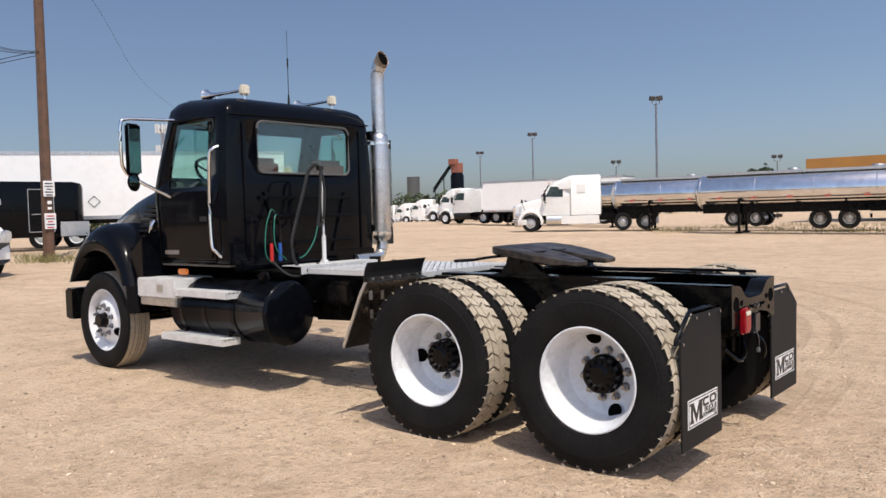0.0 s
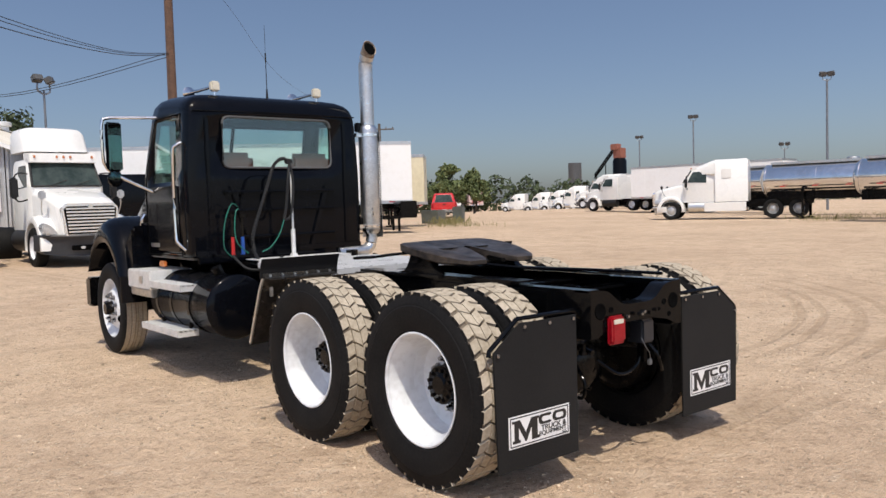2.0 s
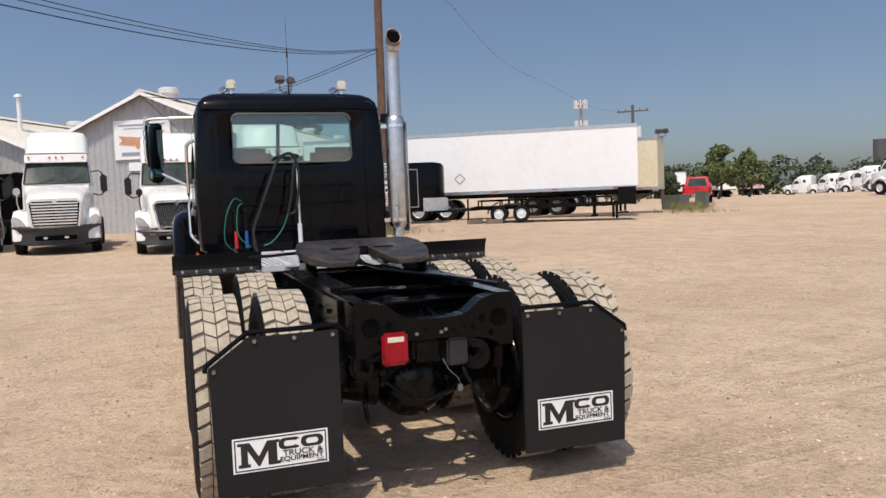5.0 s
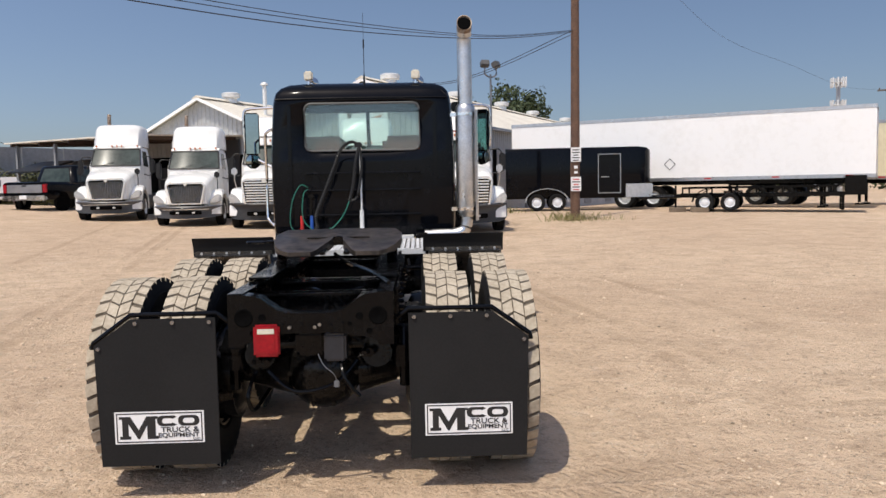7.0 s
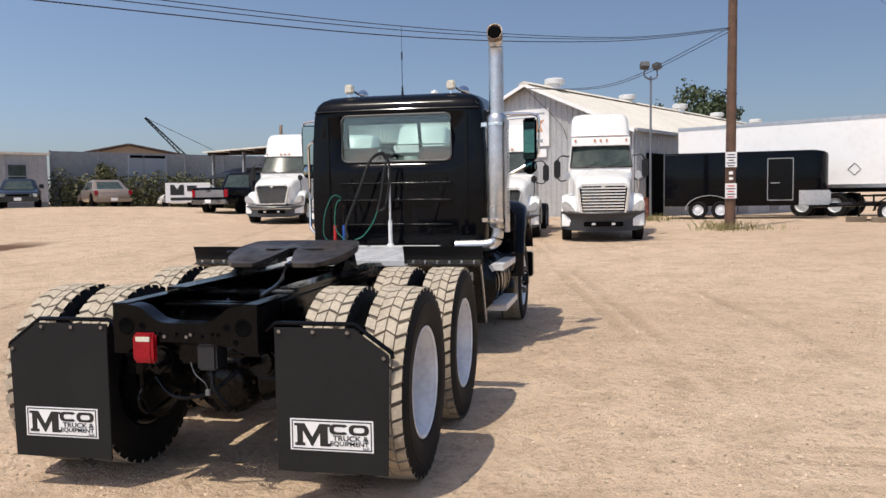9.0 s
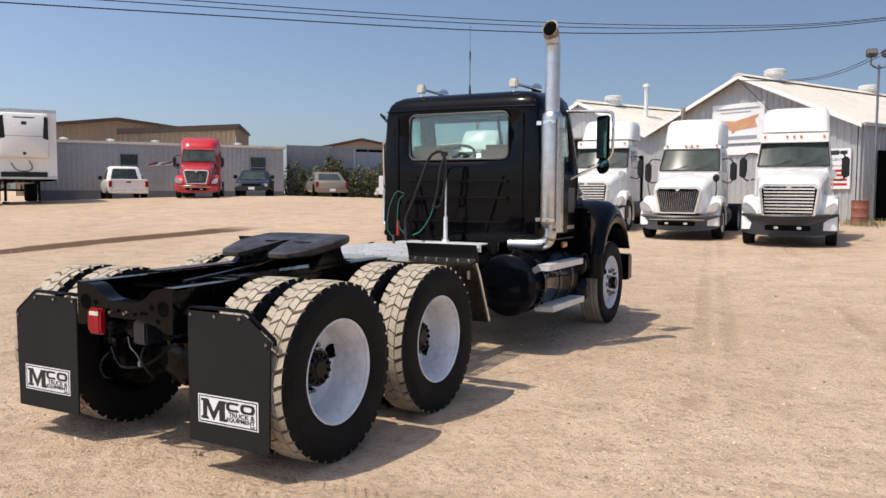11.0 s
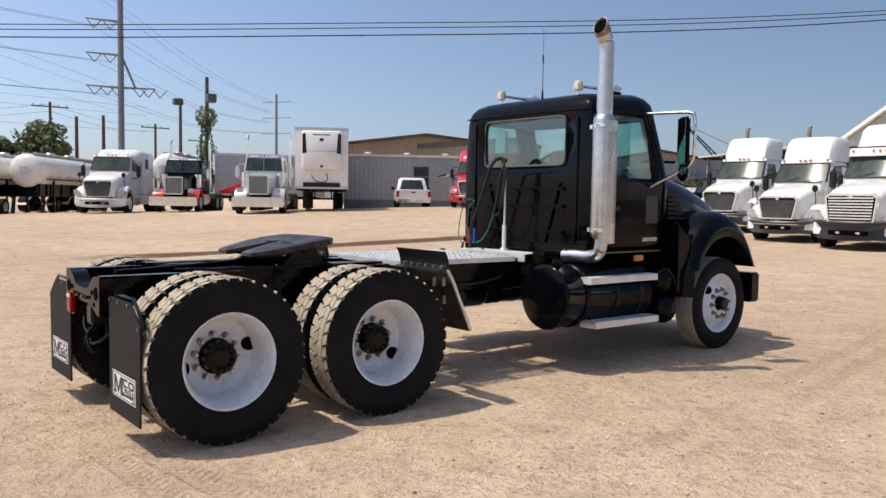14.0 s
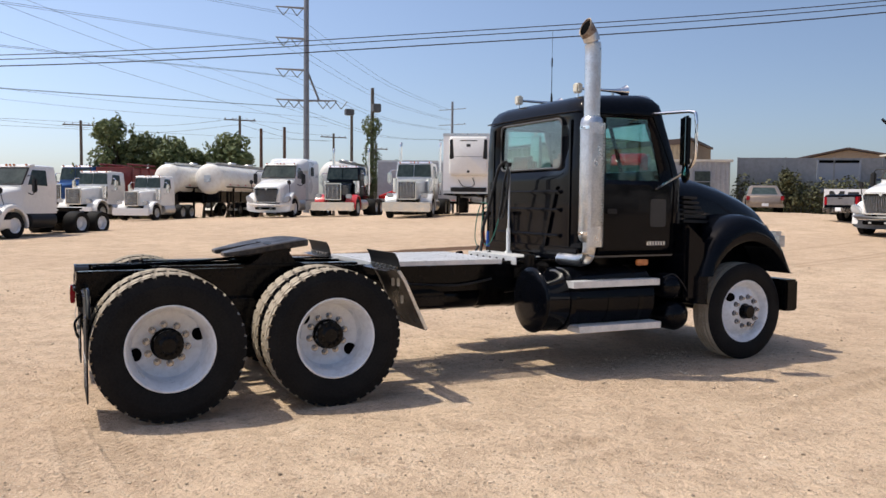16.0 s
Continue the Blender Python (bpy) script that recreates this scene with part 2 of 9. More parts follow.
# ---- mesh tools ----
def mesh_of(bm, name, mats, smooth=None):
    bmesh.ops.recalc_face_normals(bm, faces=bm.faces)
    me = bpy.data.meshes.new(name)
    bm.to_mesh(me)
    bm.free()
    for m in mats if isinstance(mats, (list, tuple)) else [mats]:
        me.materials.append(m)
    if smooth:
        me.shade_smooth()
        me.set_sharp_from_angle(angle=radians(smooth))
    return me


def part(name, bm, material, parent=None, label="", m=None, smooth=40, kind=""):
    ob = new(name, mesh_of(bm, name, material, smooth))
    if parent:
        ob.parent = parent
    if m:
        ob.matrix_basis = m
    return tagged(ob, label, kind=kind)


def twin(src, parent, m):
    """Another object on the same mesh."""
    ob = new(src.name.split(".")[0], src.data)
    ob.parent, ob.matrix_basis = parent, m
    for c in src.children:
        d = new(c.name.split(".")[0], c.data)
        d.parent, d.matrix_basis = ob, c.matrix_basis
    return ob


def thing(name, label, category, m=None, group="", kind=""):
    ob = new(name)
    ob.empty_display_size = 0.2
    if m:
        ob.matrix_basis = m
    return tagged(ob, label, category, group, kind)


def bx(bm, x0, x1, y0, y1, z0, z1, bevel=0.0, m=None, idx=0, seg=2):
    t = bmesh.new()
    bmesh.ops.create_cube(t, size=1, matrix=Matrix.LocRotScale(((x0 + x1) / 2, (y0 + y1) / 2, (z0 + z1) / 2), None, (abs(x1 - x0), abs(y1 - y0), abs(z1 - z0))))
    if bevel:
        bmesh.ops.bevel(t, geom=t.edges[:], offset=bevel, segments=seg, affect="EDGES")
    return join(bm, t, m, idx)


def join(bm, t, m=None, idx=0):
    if m:
        bmesh.ops.transform(t, matrix=m, verts=t.verts[:])
    for f in t.faces:
        f.material_index = idx
    me = bpy.data.meshes.new("tmp")
    t.to_mesh(me)
    t.free()
    bm.from_mesh(me)
    bpy.data.meshes.remove(me)
    return bm


def rod(bm, a, b, r, r2=None, seg=12, idx=0, cap=True):
    a, b = Vector(a), Vector(b)
    d = b - a
    t = bmesh.new()
    bmesh.ops.create_cone(t, cap_ends=cap, segments=seg, radius1=r, radius2=r if r2 is None else r2, depth=d.length)
    return join(bm, t, Matrix.Translation((a + b) / 2) @ d.to_track_quat("Z", "Y").to_matrix().to_4x4(), idx)


def rings(bm, loops, closed=True, cap=True, idx=0):
    """Skins a row of vertex loops."""
    vs = [[bm.verts.new(p) for p in lp] for lp in loops]
    n = len(vs[0])
    for a, b in zip(vs, vs[1:]):
        for i in range(n if closed else n - 1):
            f = bm.faces.new((a[i], a[(i + 1) % n], b[(i + 1) % n], b[i]))
            f.material_index = idx
    if cap and closed:
        for v in (vs[0], vs[-1]):
            bm.faces.new(v).material_index = idx
    return bm


def smooth_line(pts, steps=6):
    pts = [Vector(p) for p in pts]
    out = []
    for i in range(len(pts) - 1):
        p0, p1, p2, p3 = pts[max(0, i - 1)], pts[i], pts[i + 1], pts[min(len(pts) - 1, i + 2)]
        for k in range(steps):
            t = k / steps
            out.append(0.5 * (2 * p1 + (p2 - p0) * t + (2 * p0 - 5 * p1 + 4 * p2 - p3) * t * t + (3 * p1 - p0 - 3 * p2 + p3) * t ** 3))
    return out + [pts[-1]]


def tube(bm, pts, r, seg=8, steps=6, idx=0, cap=True):
    line = smooth_line(pts, steps) if steps > 1 else [Vector(p) for p in pts]
    loops, up = [], Vector((0, 0, 1))
    for i, p in enumerate(line):
        d = (line[min(i + 1, len(line) - 1)] - line[max(i - 1, 0)]).normalized()
        ref = up if abs(d.dot(up)) < 0.95 else (loops and ref or Vector((1, 0, 0)))
        s = d.cross(ref).normalized()
        u = s.cross(d)
        rr = r(i / (len(line) - 1)) if callable(r) else r
        loops.append([p + rr * (math.cos(a) * s + math.sin(a) * u) for a in (2 * math.pi * k / seg for k in range(seg))])
    return rings(bm, loops, True, cap, idx)


def lathe(bm, prof, seg=32, m=None, idx=0, ids=None, span=2 * math.pi):
    """Turns (radius, height) pairs about the z axis, then lays the result by m."""
    t = bmesh.new()
    whole = span > 6.28
    n = seg if whole else seg + 1
    vs = [[t.verts.new((r * math.cos(span * k / seg), r * math.sin(span * k / seg), h)) for k in range(n)] for r, h in prof]
    for j, (a, b) in enumerate(zip(vs, vs[1:])):
        for i in range(seg):
            f = t.faces.new((a[i], a[(i + 1) % n], b[(i + 1) % n], b[i]))
            f.material_index = ids[j] if ids else idx
    bmesh.ops.remove_doubles(t, verts=t.verts[:], dist=1e-5)
    if m:
        bmesh.ops.transform(t, matrix=m, verts=t.verts[:])
    me = bpy.data.meshes.new("tmp")
    t.to_mesh(me)
    t.free()
    bm.from_mesh(me)
    bpy.data.meshes.remove(me)
    return bm


def prism(bm, poly, d0, d1, axis="x", bevel=0.0, idx=0, m=None):
    """Extrudes a polygon: axis x takes (y, z), y takes (x, z), z takes (x, y)."""
    put = {"x": lambda a, b, d: (d, a, b), "y": lambda a, b, d: (a, d, b), "z": lambda a, b, d: (a, b, d)}[axis]
    t = bmesh.new()
    rings(t, [[put(a, b, d) for a, b in poly] for d in (d0, d1)])
    if bevel:
        bmesh.ops.recalc_face_normals(t, faces=t.faces)
        bmesh.ops.bevel(t, geom=t.edges[:], offset=bevel, segments=2, affect="EDGES", clamp_overlap=True)
    return join(bm, t, m, idx)


def sheet(bm, corners, thick=0.006, idx=0):
    """A flat panel of some thickness through its corners."""
    c = [Vector(p) for p in corners]
    n = (c[1] - c[0]).cross(c[-1] - c[0]).normalized() * thick
    return rings(bm, [c, [p + n for p in c]], idx=idx)


def rrect(x0, x1, y0, y1, r, k=4):
    out = []
    for cx, cy, a0 in ((x1 - r, y1 - r, 0), (x0 + r, y1 - r, 90), (x0 + r, y0 + r, 180), (x1 - r, y0 + r, 270)):
        out += [(cx + r * math.cos(radians(a0 + 90 * i / k)), cy + r * math.sin(radians(a0 + 90 * i / k))) for i in range(k + 1)]
    return out


def corrugated(bm, p0, p1, z0, ztop, pitch=0.25, depth=0.03, out=(0, 0, 1), idx=0):
    """A ribbed wall from p0 to p1; ztop(s) gives its height along the run from 0 to 1."""
    a, b = Vector(p0), Vector(p1)
    d = b - a
    nrm = Vector((d.y, -d.x, 0)).normalized() * depth
    n = max(4, int(d.length / pitch))
    prev = None
    for i in range(n):
        for s, o in ((i / n, 0), ((i + 0.45) / n, 0), ((i + 0.55) / n, 1), ((i + 0.9) / n, 1)):
            p = a + d * s + nrm * o
            cur = (bm.verts.new((p.x, p.y, z0)), bm.verts.new((p.x, p.y, ztop(s))))
            if prev:
                bm.faces.new((prev[0], cur[0], cur[1], prev[1])).material_index = idx
            prev = cur
    return bm


def words(name, text, size, material, parent, m, bold=0.0):
    cu = bpy.data.curves.new(name, "FONT")
    cu.body, cu.size, cu.align_x, cu.align_y, cu.offset, cu.extrude = text, size, "CENTER", "CENTER", bold, 0.0008
    tmp = bpy.data.objects.new(name, cu)
    scene.collection.objects.link(tmp)
    me = bpy.data.meshes.new_from_object(tmp.evaluated_get(bpy.context.evaluated_depsgraph_get()))
    bpy.data.objects.remove(tmp)
    me.materials.clear()
    me.materials.append(material)
    ob = new(name, me)
    ob.parent, ob.matrix_basis = parent, m
    return ob


def nrot(axis):
    """Turns z onto +x or -x or y."""
    return {"x": pose(0, 0, 0, 0, 90, 0), "-x": pose(0, 0, 0, 0, -90, 0), "y": pose(0, 0, 0, -90, 0, 0), "-y": pose(0, 0, 0, 90, 0, 0)}[axis]


# ---- ground ----
MOUNDS = ((-30, 22, 0.47), (-24, 34, 0.96), (-44, 14, 0.32), (-34, 4, 0.19), (-11, 29, 0.18), (8, 30, 0.40), (24, 30, 0.18), (40, 48, 0.45), (40, 20, 0.21), (62, 52, 0.63))


def ground_z(x, y):
    h = sum(w * math.exp(-((x - a) ** 2 + (y - b) ** 2) / 242) for a, b, w in MOUNDS)
    out = min(1, max(0, (math.hypot(x, y - 3) - 5) / 6))
    tilt = -0.036 + 0.0068 * min(6.0, max(0.0, y))
    return h * out + tilt * (1 - out) - 0.015 * out


def on_ground(x, y, heading=(0, -1), dz=0.0):
    """Pose at (x, y) on the ground for a thing whose front looks along -y when unturned."""
    return pose(x, y, ground_z(x, y) + dz, 0, 0, math.degrees(math.atan2(heading[0], -heading[1])))


def dirt_material():
    m = bpy.data.materials.new("packed_dirt_and_gravel")
    m.use_nodes = True
    n, l = m.node_tree.nodes, m.node_tree.links
    b = n["Principled BSDF"]
    b.inputs["Roughness"].default_value, b.inputs["Specular IOR Level"].default_value = 0.95, 0.15
    tc = n.new("ShaderNodeTexCoord")

    def tex(kind, scale, **kw):
        t = n.new(kind)
        t.inputs["Scale"].default_value = scale
        for k, v in kw.items():
            t.inputs[k].default_value = v
        l.new(tc.outputs["Object"], t.inputs["Vector"])
        return t

    def op(kind, a, c, clamp=False):
        t = n.new("ShaderNodeMath")
        t.operation, t.use_clamp = kind, clamp
        for i, v in enumerate((a, c)):
            if isinstance(v, (int, float)):
                t.inputs[i].default_value = v
            elif v is not None:
                l.new(v, t.inputs[i])
        return t.outputs[0]

    def span(v, a, c, lo=0.0, hi=1.0):
        t = n.new("ShaderNodeMapRange")
        t.interpolation_type = "SMOOTHSTEP"
        for i, w in ((1, a), (2, c), (3, lo), (4, hi)):
            t.inputs[i].default_value = w
        l.new(v, t.inputs[0])
        return t.outputs[0]

    def blend(f, a, c):
        t = n.new("ShaderNodeMix")
        t.data_type = "RGBA"
        for i, v in ((0, f), (6, a), (7, c)):
            if isinstance(v, tuple):
                t.inputs[i].default_value = (*v, 1)
            else:
                l.new(v, t.inputs[i])
        return t.outputs[2]

    big = tex("ShaderNodeTexNoise", 0.16, Detail=5.0, Roughness=0.6).outputs[0]
    mid = tex("ShaderNodeTexNoise", 1.7, Detail=6.0, Roughness=0.65).outputs[0]
    small = tex("ShaderNodeTexNoise", 17.0, Detail=5.0, Roughness=0.7).outputs[0]
    grit = tex("ShaderNodeTexNoise", 140.0, Detail=2.0).outputs[0]
    vor = tex("ShaderNodeTexVoronoi", 38.0, Randomness=1.0)
    vor2 = tex("ShaderNodeTexVoronoi", 95.0, Randomness=1.0)
    col = blend(span(big, 0.38, 0.62), (0.68, 0.51, 0.355), (0.59, 0.43, 0.295))
    clod = tex("ShaderNodeTexNoise", 6.5, Detail=6.0, Roughness=0.72).outputs[0]
    col = blend(span(mid, 0.42, 0.68, 0, 0.50), col, (0.40, 0.285, 0.19))
    col = blend(span(mid, 0.46, 0.28, 0, 0.45), col, (0.69, 0.56, 0.425))
    col = blend(span(clod, 0.50, 0.68, 0, 0.55), col, (0.36, 0.255, 0.17))
    col = blend(span(clod, 0.46, 0.30, 0, 0.45), col, (0.70, 0.575, 0.44))
    col = blend(span(small, 0.50, 0.70, 0, 0.62), col, (0.26, 0.18, 0.118))
    col = blend(span(grit, 0.55, 0.8, 0, 0.7), col, (0.80, 0.69, 0.55))
    col = blend(span(grit, 0.45, 0.22, 0, 0.55), col, (0.25, 0.175, 0.11))
    sep = n.new("ShaderNodeSeparateColor")
    l.new(vor.outputs["Color"], sep.inputs[0])
    stony = op("MULTIPLY", span(vor.outputs["Distance"], 0.34, 0.22), span(sep.outputs[0], 0.72, 0.76))
    col = blend(stony, col, blend(sep.outputs[1], (0.74, 0.63, 0.48), (0.40, 0.31, 0.22)))
    sep2 = n.new("ShaderNodeSeparateColor")
    l.new(vor2.outputs["Color"], sep2.inputs[0])
    stony2 = op("MULTIPLY", span(vor2.outputs["Distance"], 0.36, 0.2), span(sep2.outputs[0], 0.6, 0.66))
    col = blend(op("MULTIPLY", stony2, 0.4), col, blend(sep2.outputs[1], (0.70, 0.59, 0.44), (0.40, 0.30, 0.21)))
    # worn wheel tracks: arcs to one side of the truck, and straight pairs along the lot
    pos = n.new("ShaderNodeSeparateXYZ")
    l.new(tc.outputs["Object"], pos.inputs[0])
    px, py = pos.outputs[0], pos.outputs[1]
    rad = op("SQRT", op("ADD", op("POWER", op("SUBTRACT", px, 3.0), 2.0), op("POWER", op("SUBTRACT", py, 8.2), 2.0)), None)
    wob = op("ADD", rad, op("MULTIPLY", op("SUBTRACT", mid, 0.5), 0.16))
    rut = None
    for c, w in ((7.35, 0.10), (7.62, 0.08), (8.05, 0.11), (8.4, 0.09), (9.3, 0.12), (10.6, 0.12)):
        k = span(op("ABSOLUTE", op("SUBTRACT", wob, c), None), w, w * 0.35)
        rut = k if rut is None else op("MAXIMUM", rut, k)
    rut = op("MULTIPLY", rut, op("MULTIPLY", span(py, 5.0, 2.5), span(px, 2.8, 4.2)))
    pad = op("ADD", px, op("ADD", op("MULTIPLY", py, 0.18), op("MULTIPLY", op("SUBTRACT", mid, 0.5), 0.25)))
    for c in (3.3, 3.62, 5.2, -3.1, -3.45, -5.6):
        k = op("MULTIPLY", span(op("ABSOLUTE", op("SUBTRACT", pad, c), None), 0.14, 0.04), span(big, 0.42, 0.55))
        rut = op("MAXIMUM", rut, k)
    cleat = span(op("SINE", op("MULTIPLY", op("ADD", py, op("MULTIPLY", px, 0.7)), 62.0), None), -0.3, 0.6, 0.78, 1.0)
    rut = op("MULTIPLY", rut, cleat)
    # fresh cleated prints beside the rear wheels
    for x0, y0, k0 in ((1.05, -0.70, 0.067), (1.47, -0.42, 0.12)):
        off_ = op("SUBTRACT", op("SUBTRACT", py, y0), op("MULTIPLY", op("SUBTRACT", px, x0), k0))
        band = op("MULTIPLY", span(op("ABSOLUTE", op("ADD", off_, op("MULTIPLY", op("SUBTRACT", clod, 0.5), 0.06)), None), 0.12, 0.085), op("MULTIPLY", span(px, 0.5, 1.3), span(op("ADD", px, mid), 3.4, 2.5)))
        bars = span(op("SINE", op("MULTIPLY", op("ADD", px, op("MULTIPLY", op("ABSOLUTE", off_, None), 0.7)), 95.0), None), -0.8, 0.8, 0.6, 1.0)
        rut = op("MAXIMUM", rut, op("MULTIPLY", op("MULTIPLY", band, bars), 0.8))
    col = blend(op("MULTIPLY", rut, 0.38), col, (0.34, 0.24, 0.15))
    # dark brown band with a wavering edge across the lot
    edge = op("ADD", px, op("ADD", op("MULTIPLY", op("SUBTRACT", big, 0.5), 1.5), op("MULTIPLY", op("SUBTRACT", mid, 0.5), 0.55)))
    brown_band = op("MULTIPLY", span(op("ABSOLUTE", op("SUBTRACT", edge, -14.0), None), 0.75, 0.42), op("MULTIPLY", span(py, 2.0, 5.0), span(py, 16.5, 14.5)))
    col = blend(op("MULTIPLY", brown_band, 0.95), col, (0.12, 0.066, 0.038))
    l.new(col, b.inputs["Base Color"])
    hgt = op("ADD", op("MULTIPLY", small, 1.1), op("ADD", op("MULTIPLY", stony, 0.9), op("MULTIPLY", stony2, 0.35)))
    hgt = op("ADD", hgt, op("ADD", op("MULTIPLY", clod, 1.5), op("MULTIPLY", rut, -0.6)))
    bp = n.new("ShaderNodeBump")
    bp.inputs["Strength"].default_value, bp.inputs["Distance"].default_value = 1.0, 0.034
    l.new(hgt, bp.inputs["Height"])
    l.new(bp.outputs[0], b.inputs["Normal"])
    return m


def build_ground():
    def axis(lo, hi, step):
        v, out = hi, []
        s = step
        while v < 900:
            s *= 1.13
            v += s
            out.append(v)
        u, back = lo, []
        s = step
        while u > -900:
            s *= 1.13
            u -= s
            back.append(u)
        return back[::-1] + list(np.arange(lo, hi + step / 2, step)) + out
    xs, ys = axis(-9.0, 10.0, 0.11), axis(-8.0, 9.0, 0.11)
    verts = []
    for y in ys:
        for x in xs:
            near = max(0.0, 1 - math.hypot(x - 0.5, y - 1) / 26)
            z = ground_z(x, y) + near * (0.012 * noise.noise((x * 0.9, y * 0.9, 0)) + 0.006 * noise.noise((x * 3.7, y * 3.7, 5)))
            verts.append((x, y, z))
    nx = len(xs)
    faces = [(j * nx + i, j * nx + i + 1, (j + 1) * nx + i + 1, (j + 1) * nx + i) for j in range(len(ys) - 1) for i in range(nx - 1)]
    me = bpy.data.meshes.new("ground")
    me.from_pydata(verts, [], faces)
    me.materials.append(dirt_material())
    me.shade_smooth()
    tagged(new("ground", me), "dry tan dirt and gravel truck yard with wheel tracks", "ground", kind="structure")


build_ground()

# ---- the black tractor unit ----
truck = thing("truck_tractor", "glossy black three-axle truck tractor with white wheels, parked on dirt", "truck")
TR = 0.560
AXLES = (0.0, 1.27)
FRONT_Y = 5.80


def drive_tyre():
    bm = bmesh.new()
    side = [(0.318, 0.090), (0.325, 0.106), (0.334, 0.114), (0.342, 0.123), (0.352, 0.124), (0.366, 0.129), (0.430, 0.137), (0.474, 0.136), (0.480, 0.132), (0.490, 0.132), (0.496, 0.129), (0.528, 0.124), (0.541, 0.114)]
    prof = [(r, -h) for r, h in side] + [(r, h) for r, h in side[::-1]]
    lathe(bm, prof, 72, ids=[0] * 12 + [1] + [0] * 12)
    return mesh_of(bm, "tyre", [RUBBER, GROOVE], 30)


def drive_tread():
    """Four rows of skewed, unevenly worn blocks with zigzag grooves between them."""
    bm = bmesh.new()
    wr = random.Random(2)
    n, rows = 38, ((-0.121, -0.061), (-0.058, -0.0015), (0.0015, 0.058), (0.061, 0.121))
    step = 2 * math.pi / n
    for i in range(n):
        for j, (h0, h1) in enumerate(rows):
            a = (i + (0.0, 0.52, 0.10, 0.60)[j]) * step
            sk = step * (0.26, -0.34, 0.34, -0.26)[j]
            shoulder = j in (0, 3)
            ln = step * (0.80 if shoulder else 0.915)
            lo, hi = 0.529, TR - (0.004 if shoulder else 0) - wr.uniform(0, 0.002)
            a += wr.uniform(-0.03, 0.03) * step
            pts = []
            for r, c in ((lo, 0), (hi, 0.035 * step)):
                h0_, h1_ = (h0 + 0.0015, h1 - 0.0015) if r > 0.535 else (h0, h1)
                for h, aa in ((h0_, a + c), (h0_, a + ln - c), (h1_, a + ln - c + sk), (h1_, a + c + sk)):
                    pts.append(bm.verts.new((r * math.cos(aa), r * math.sin(aa), h)))
            for k, q in enumerate(((4, 5, 6, 7), (0, 1, 5, 4), (1, 2, 6, 5), (2, 3, 7, 6), (3, 0, 4, 7))):
                bm.faces.new([pts[v] for v in q]).material_index = 1 if (j, k) in ((0, 1), (3, 3)) else 0
    return mesh_of(bm, "tread", [TREAD, RUBBER], 30)


def steer_tyre():
    bm = bmesh.new()
    side = [(0.318, 0.095), (0.328, 0.112), (0.346, 0.124), (0.362, 0.132), (0.42, 0.140), (0.465, 0.137), (0.500, 0.127), (0.516, 0.112)]
    tread = [(0.522, -0.108), (0.524, -0.066), (0.510, -0.062), (0.510, -0.056), (0.525, -0.052), (0.526, -0.02), (0.511, -0.016), (0.511, -0.010), (0.526, -0.006)]
    prof = [(r, -h) for r, h in side] + tread + [(r, -h) for r, h in tread[::-1]] + [(r, h) for r, h in side[::-1]]
    ids = [0] * 8 + [1] * 17 + [0] * 8
    lathe(bm, prof, 72, ids=ids[:len(prof) - 1])
    return mesh_of(bm, "tyre", [RUBBER, TREAD, GROOVE], 30)


def rim_mesh(prof, inner, paint=WHEEL_W):
    bm = bmesh.new()
    lathe(bm, prof + inner, 56)
    return mesh_of(bm, "wheel", paint, 35)


def nut_mesh():
    bm = bmesh.new()
    rod(bm, (0, 0, 0), (0, 0, 0.006), 0.027, seg=16)
    rod(bm, (0, 0, 0.006), (0, 0, 0.032), 0.021, 0.019, seg=6)
    rod(bm, (0, 0, 0.032), (0, 0, 0.048), 0.012, seg=10)
    return mesh_of(bm, "lug_nut", NUT, 30)


def hub_mesh(front):
    bm = bmesh.new()
    if front:
        lathe(bm, [(0.0, 0.085), (0.055, 0.085), (0.066, 0.074), (0.070, 0.02), (0.082, 0.0), (0.082, -0.02)], 28)
    else:
        lathe(bm, [(0.0, 0.118), (0.050, 0.118), (0.062, 0.108), (0.100, 0.104), (0.106, 0.096), (0.106, 0.03), (0.116, 0.02), (0.116, 0.0)], 32)
        for k in range(12):
            a = k * math.pi / 6
            rod(bm, (0.084 * math.cos(a), 0.084 * math.sin(a), 0.10), (0.084 * math.cos(a), 0.084 * math.sin(a), 0.119), 0.011, seg=6)
    return mesh_of(bm, "hub", GREASE if not front else GREASE, 35)


def hole_mesh():
    bm = bmesh.new()
    # closed black disc laid on the wheel, painting the shade in a hole
    lathe(bm, [(0.0, -0.004), (0.038, -0.002), (0.043, 0.003), (0.047, 0.0)], 22)
    return mesh_of(bm, "hand_hole", DARK, 30)


tyre_d, tread_d, tyre_s, nut, hole = drive_tyre(), drive_tread(), steer_tyre(), nut_mesh(), hole_mesh()
hub_d, hub_s = hub_mesh(False), hub_mesh(True)
rim_dish = rim_mesh([(0.287, -0.115), (0.300, -0.118), (0.300, -0.105), (0.262, -0.10), (0.255, 0.03), (0.280, 0.08), (0.290, 0.105), (0.306, 0.112), (0.308, 0.118), (0.300, 0.121), (0.290, 0.112), (0.284, 0.075)],
                    [(0.268, 0.02), (0.258, -0.07), (0.240, -0.118), (0.205, -0.136), (0.165, -0.140), (0.0, -0.140)])
# the inner wheels take the same dish in near-black
rim_dark = rim_dish.copy()
rim_dark.materials[0] = GREASE
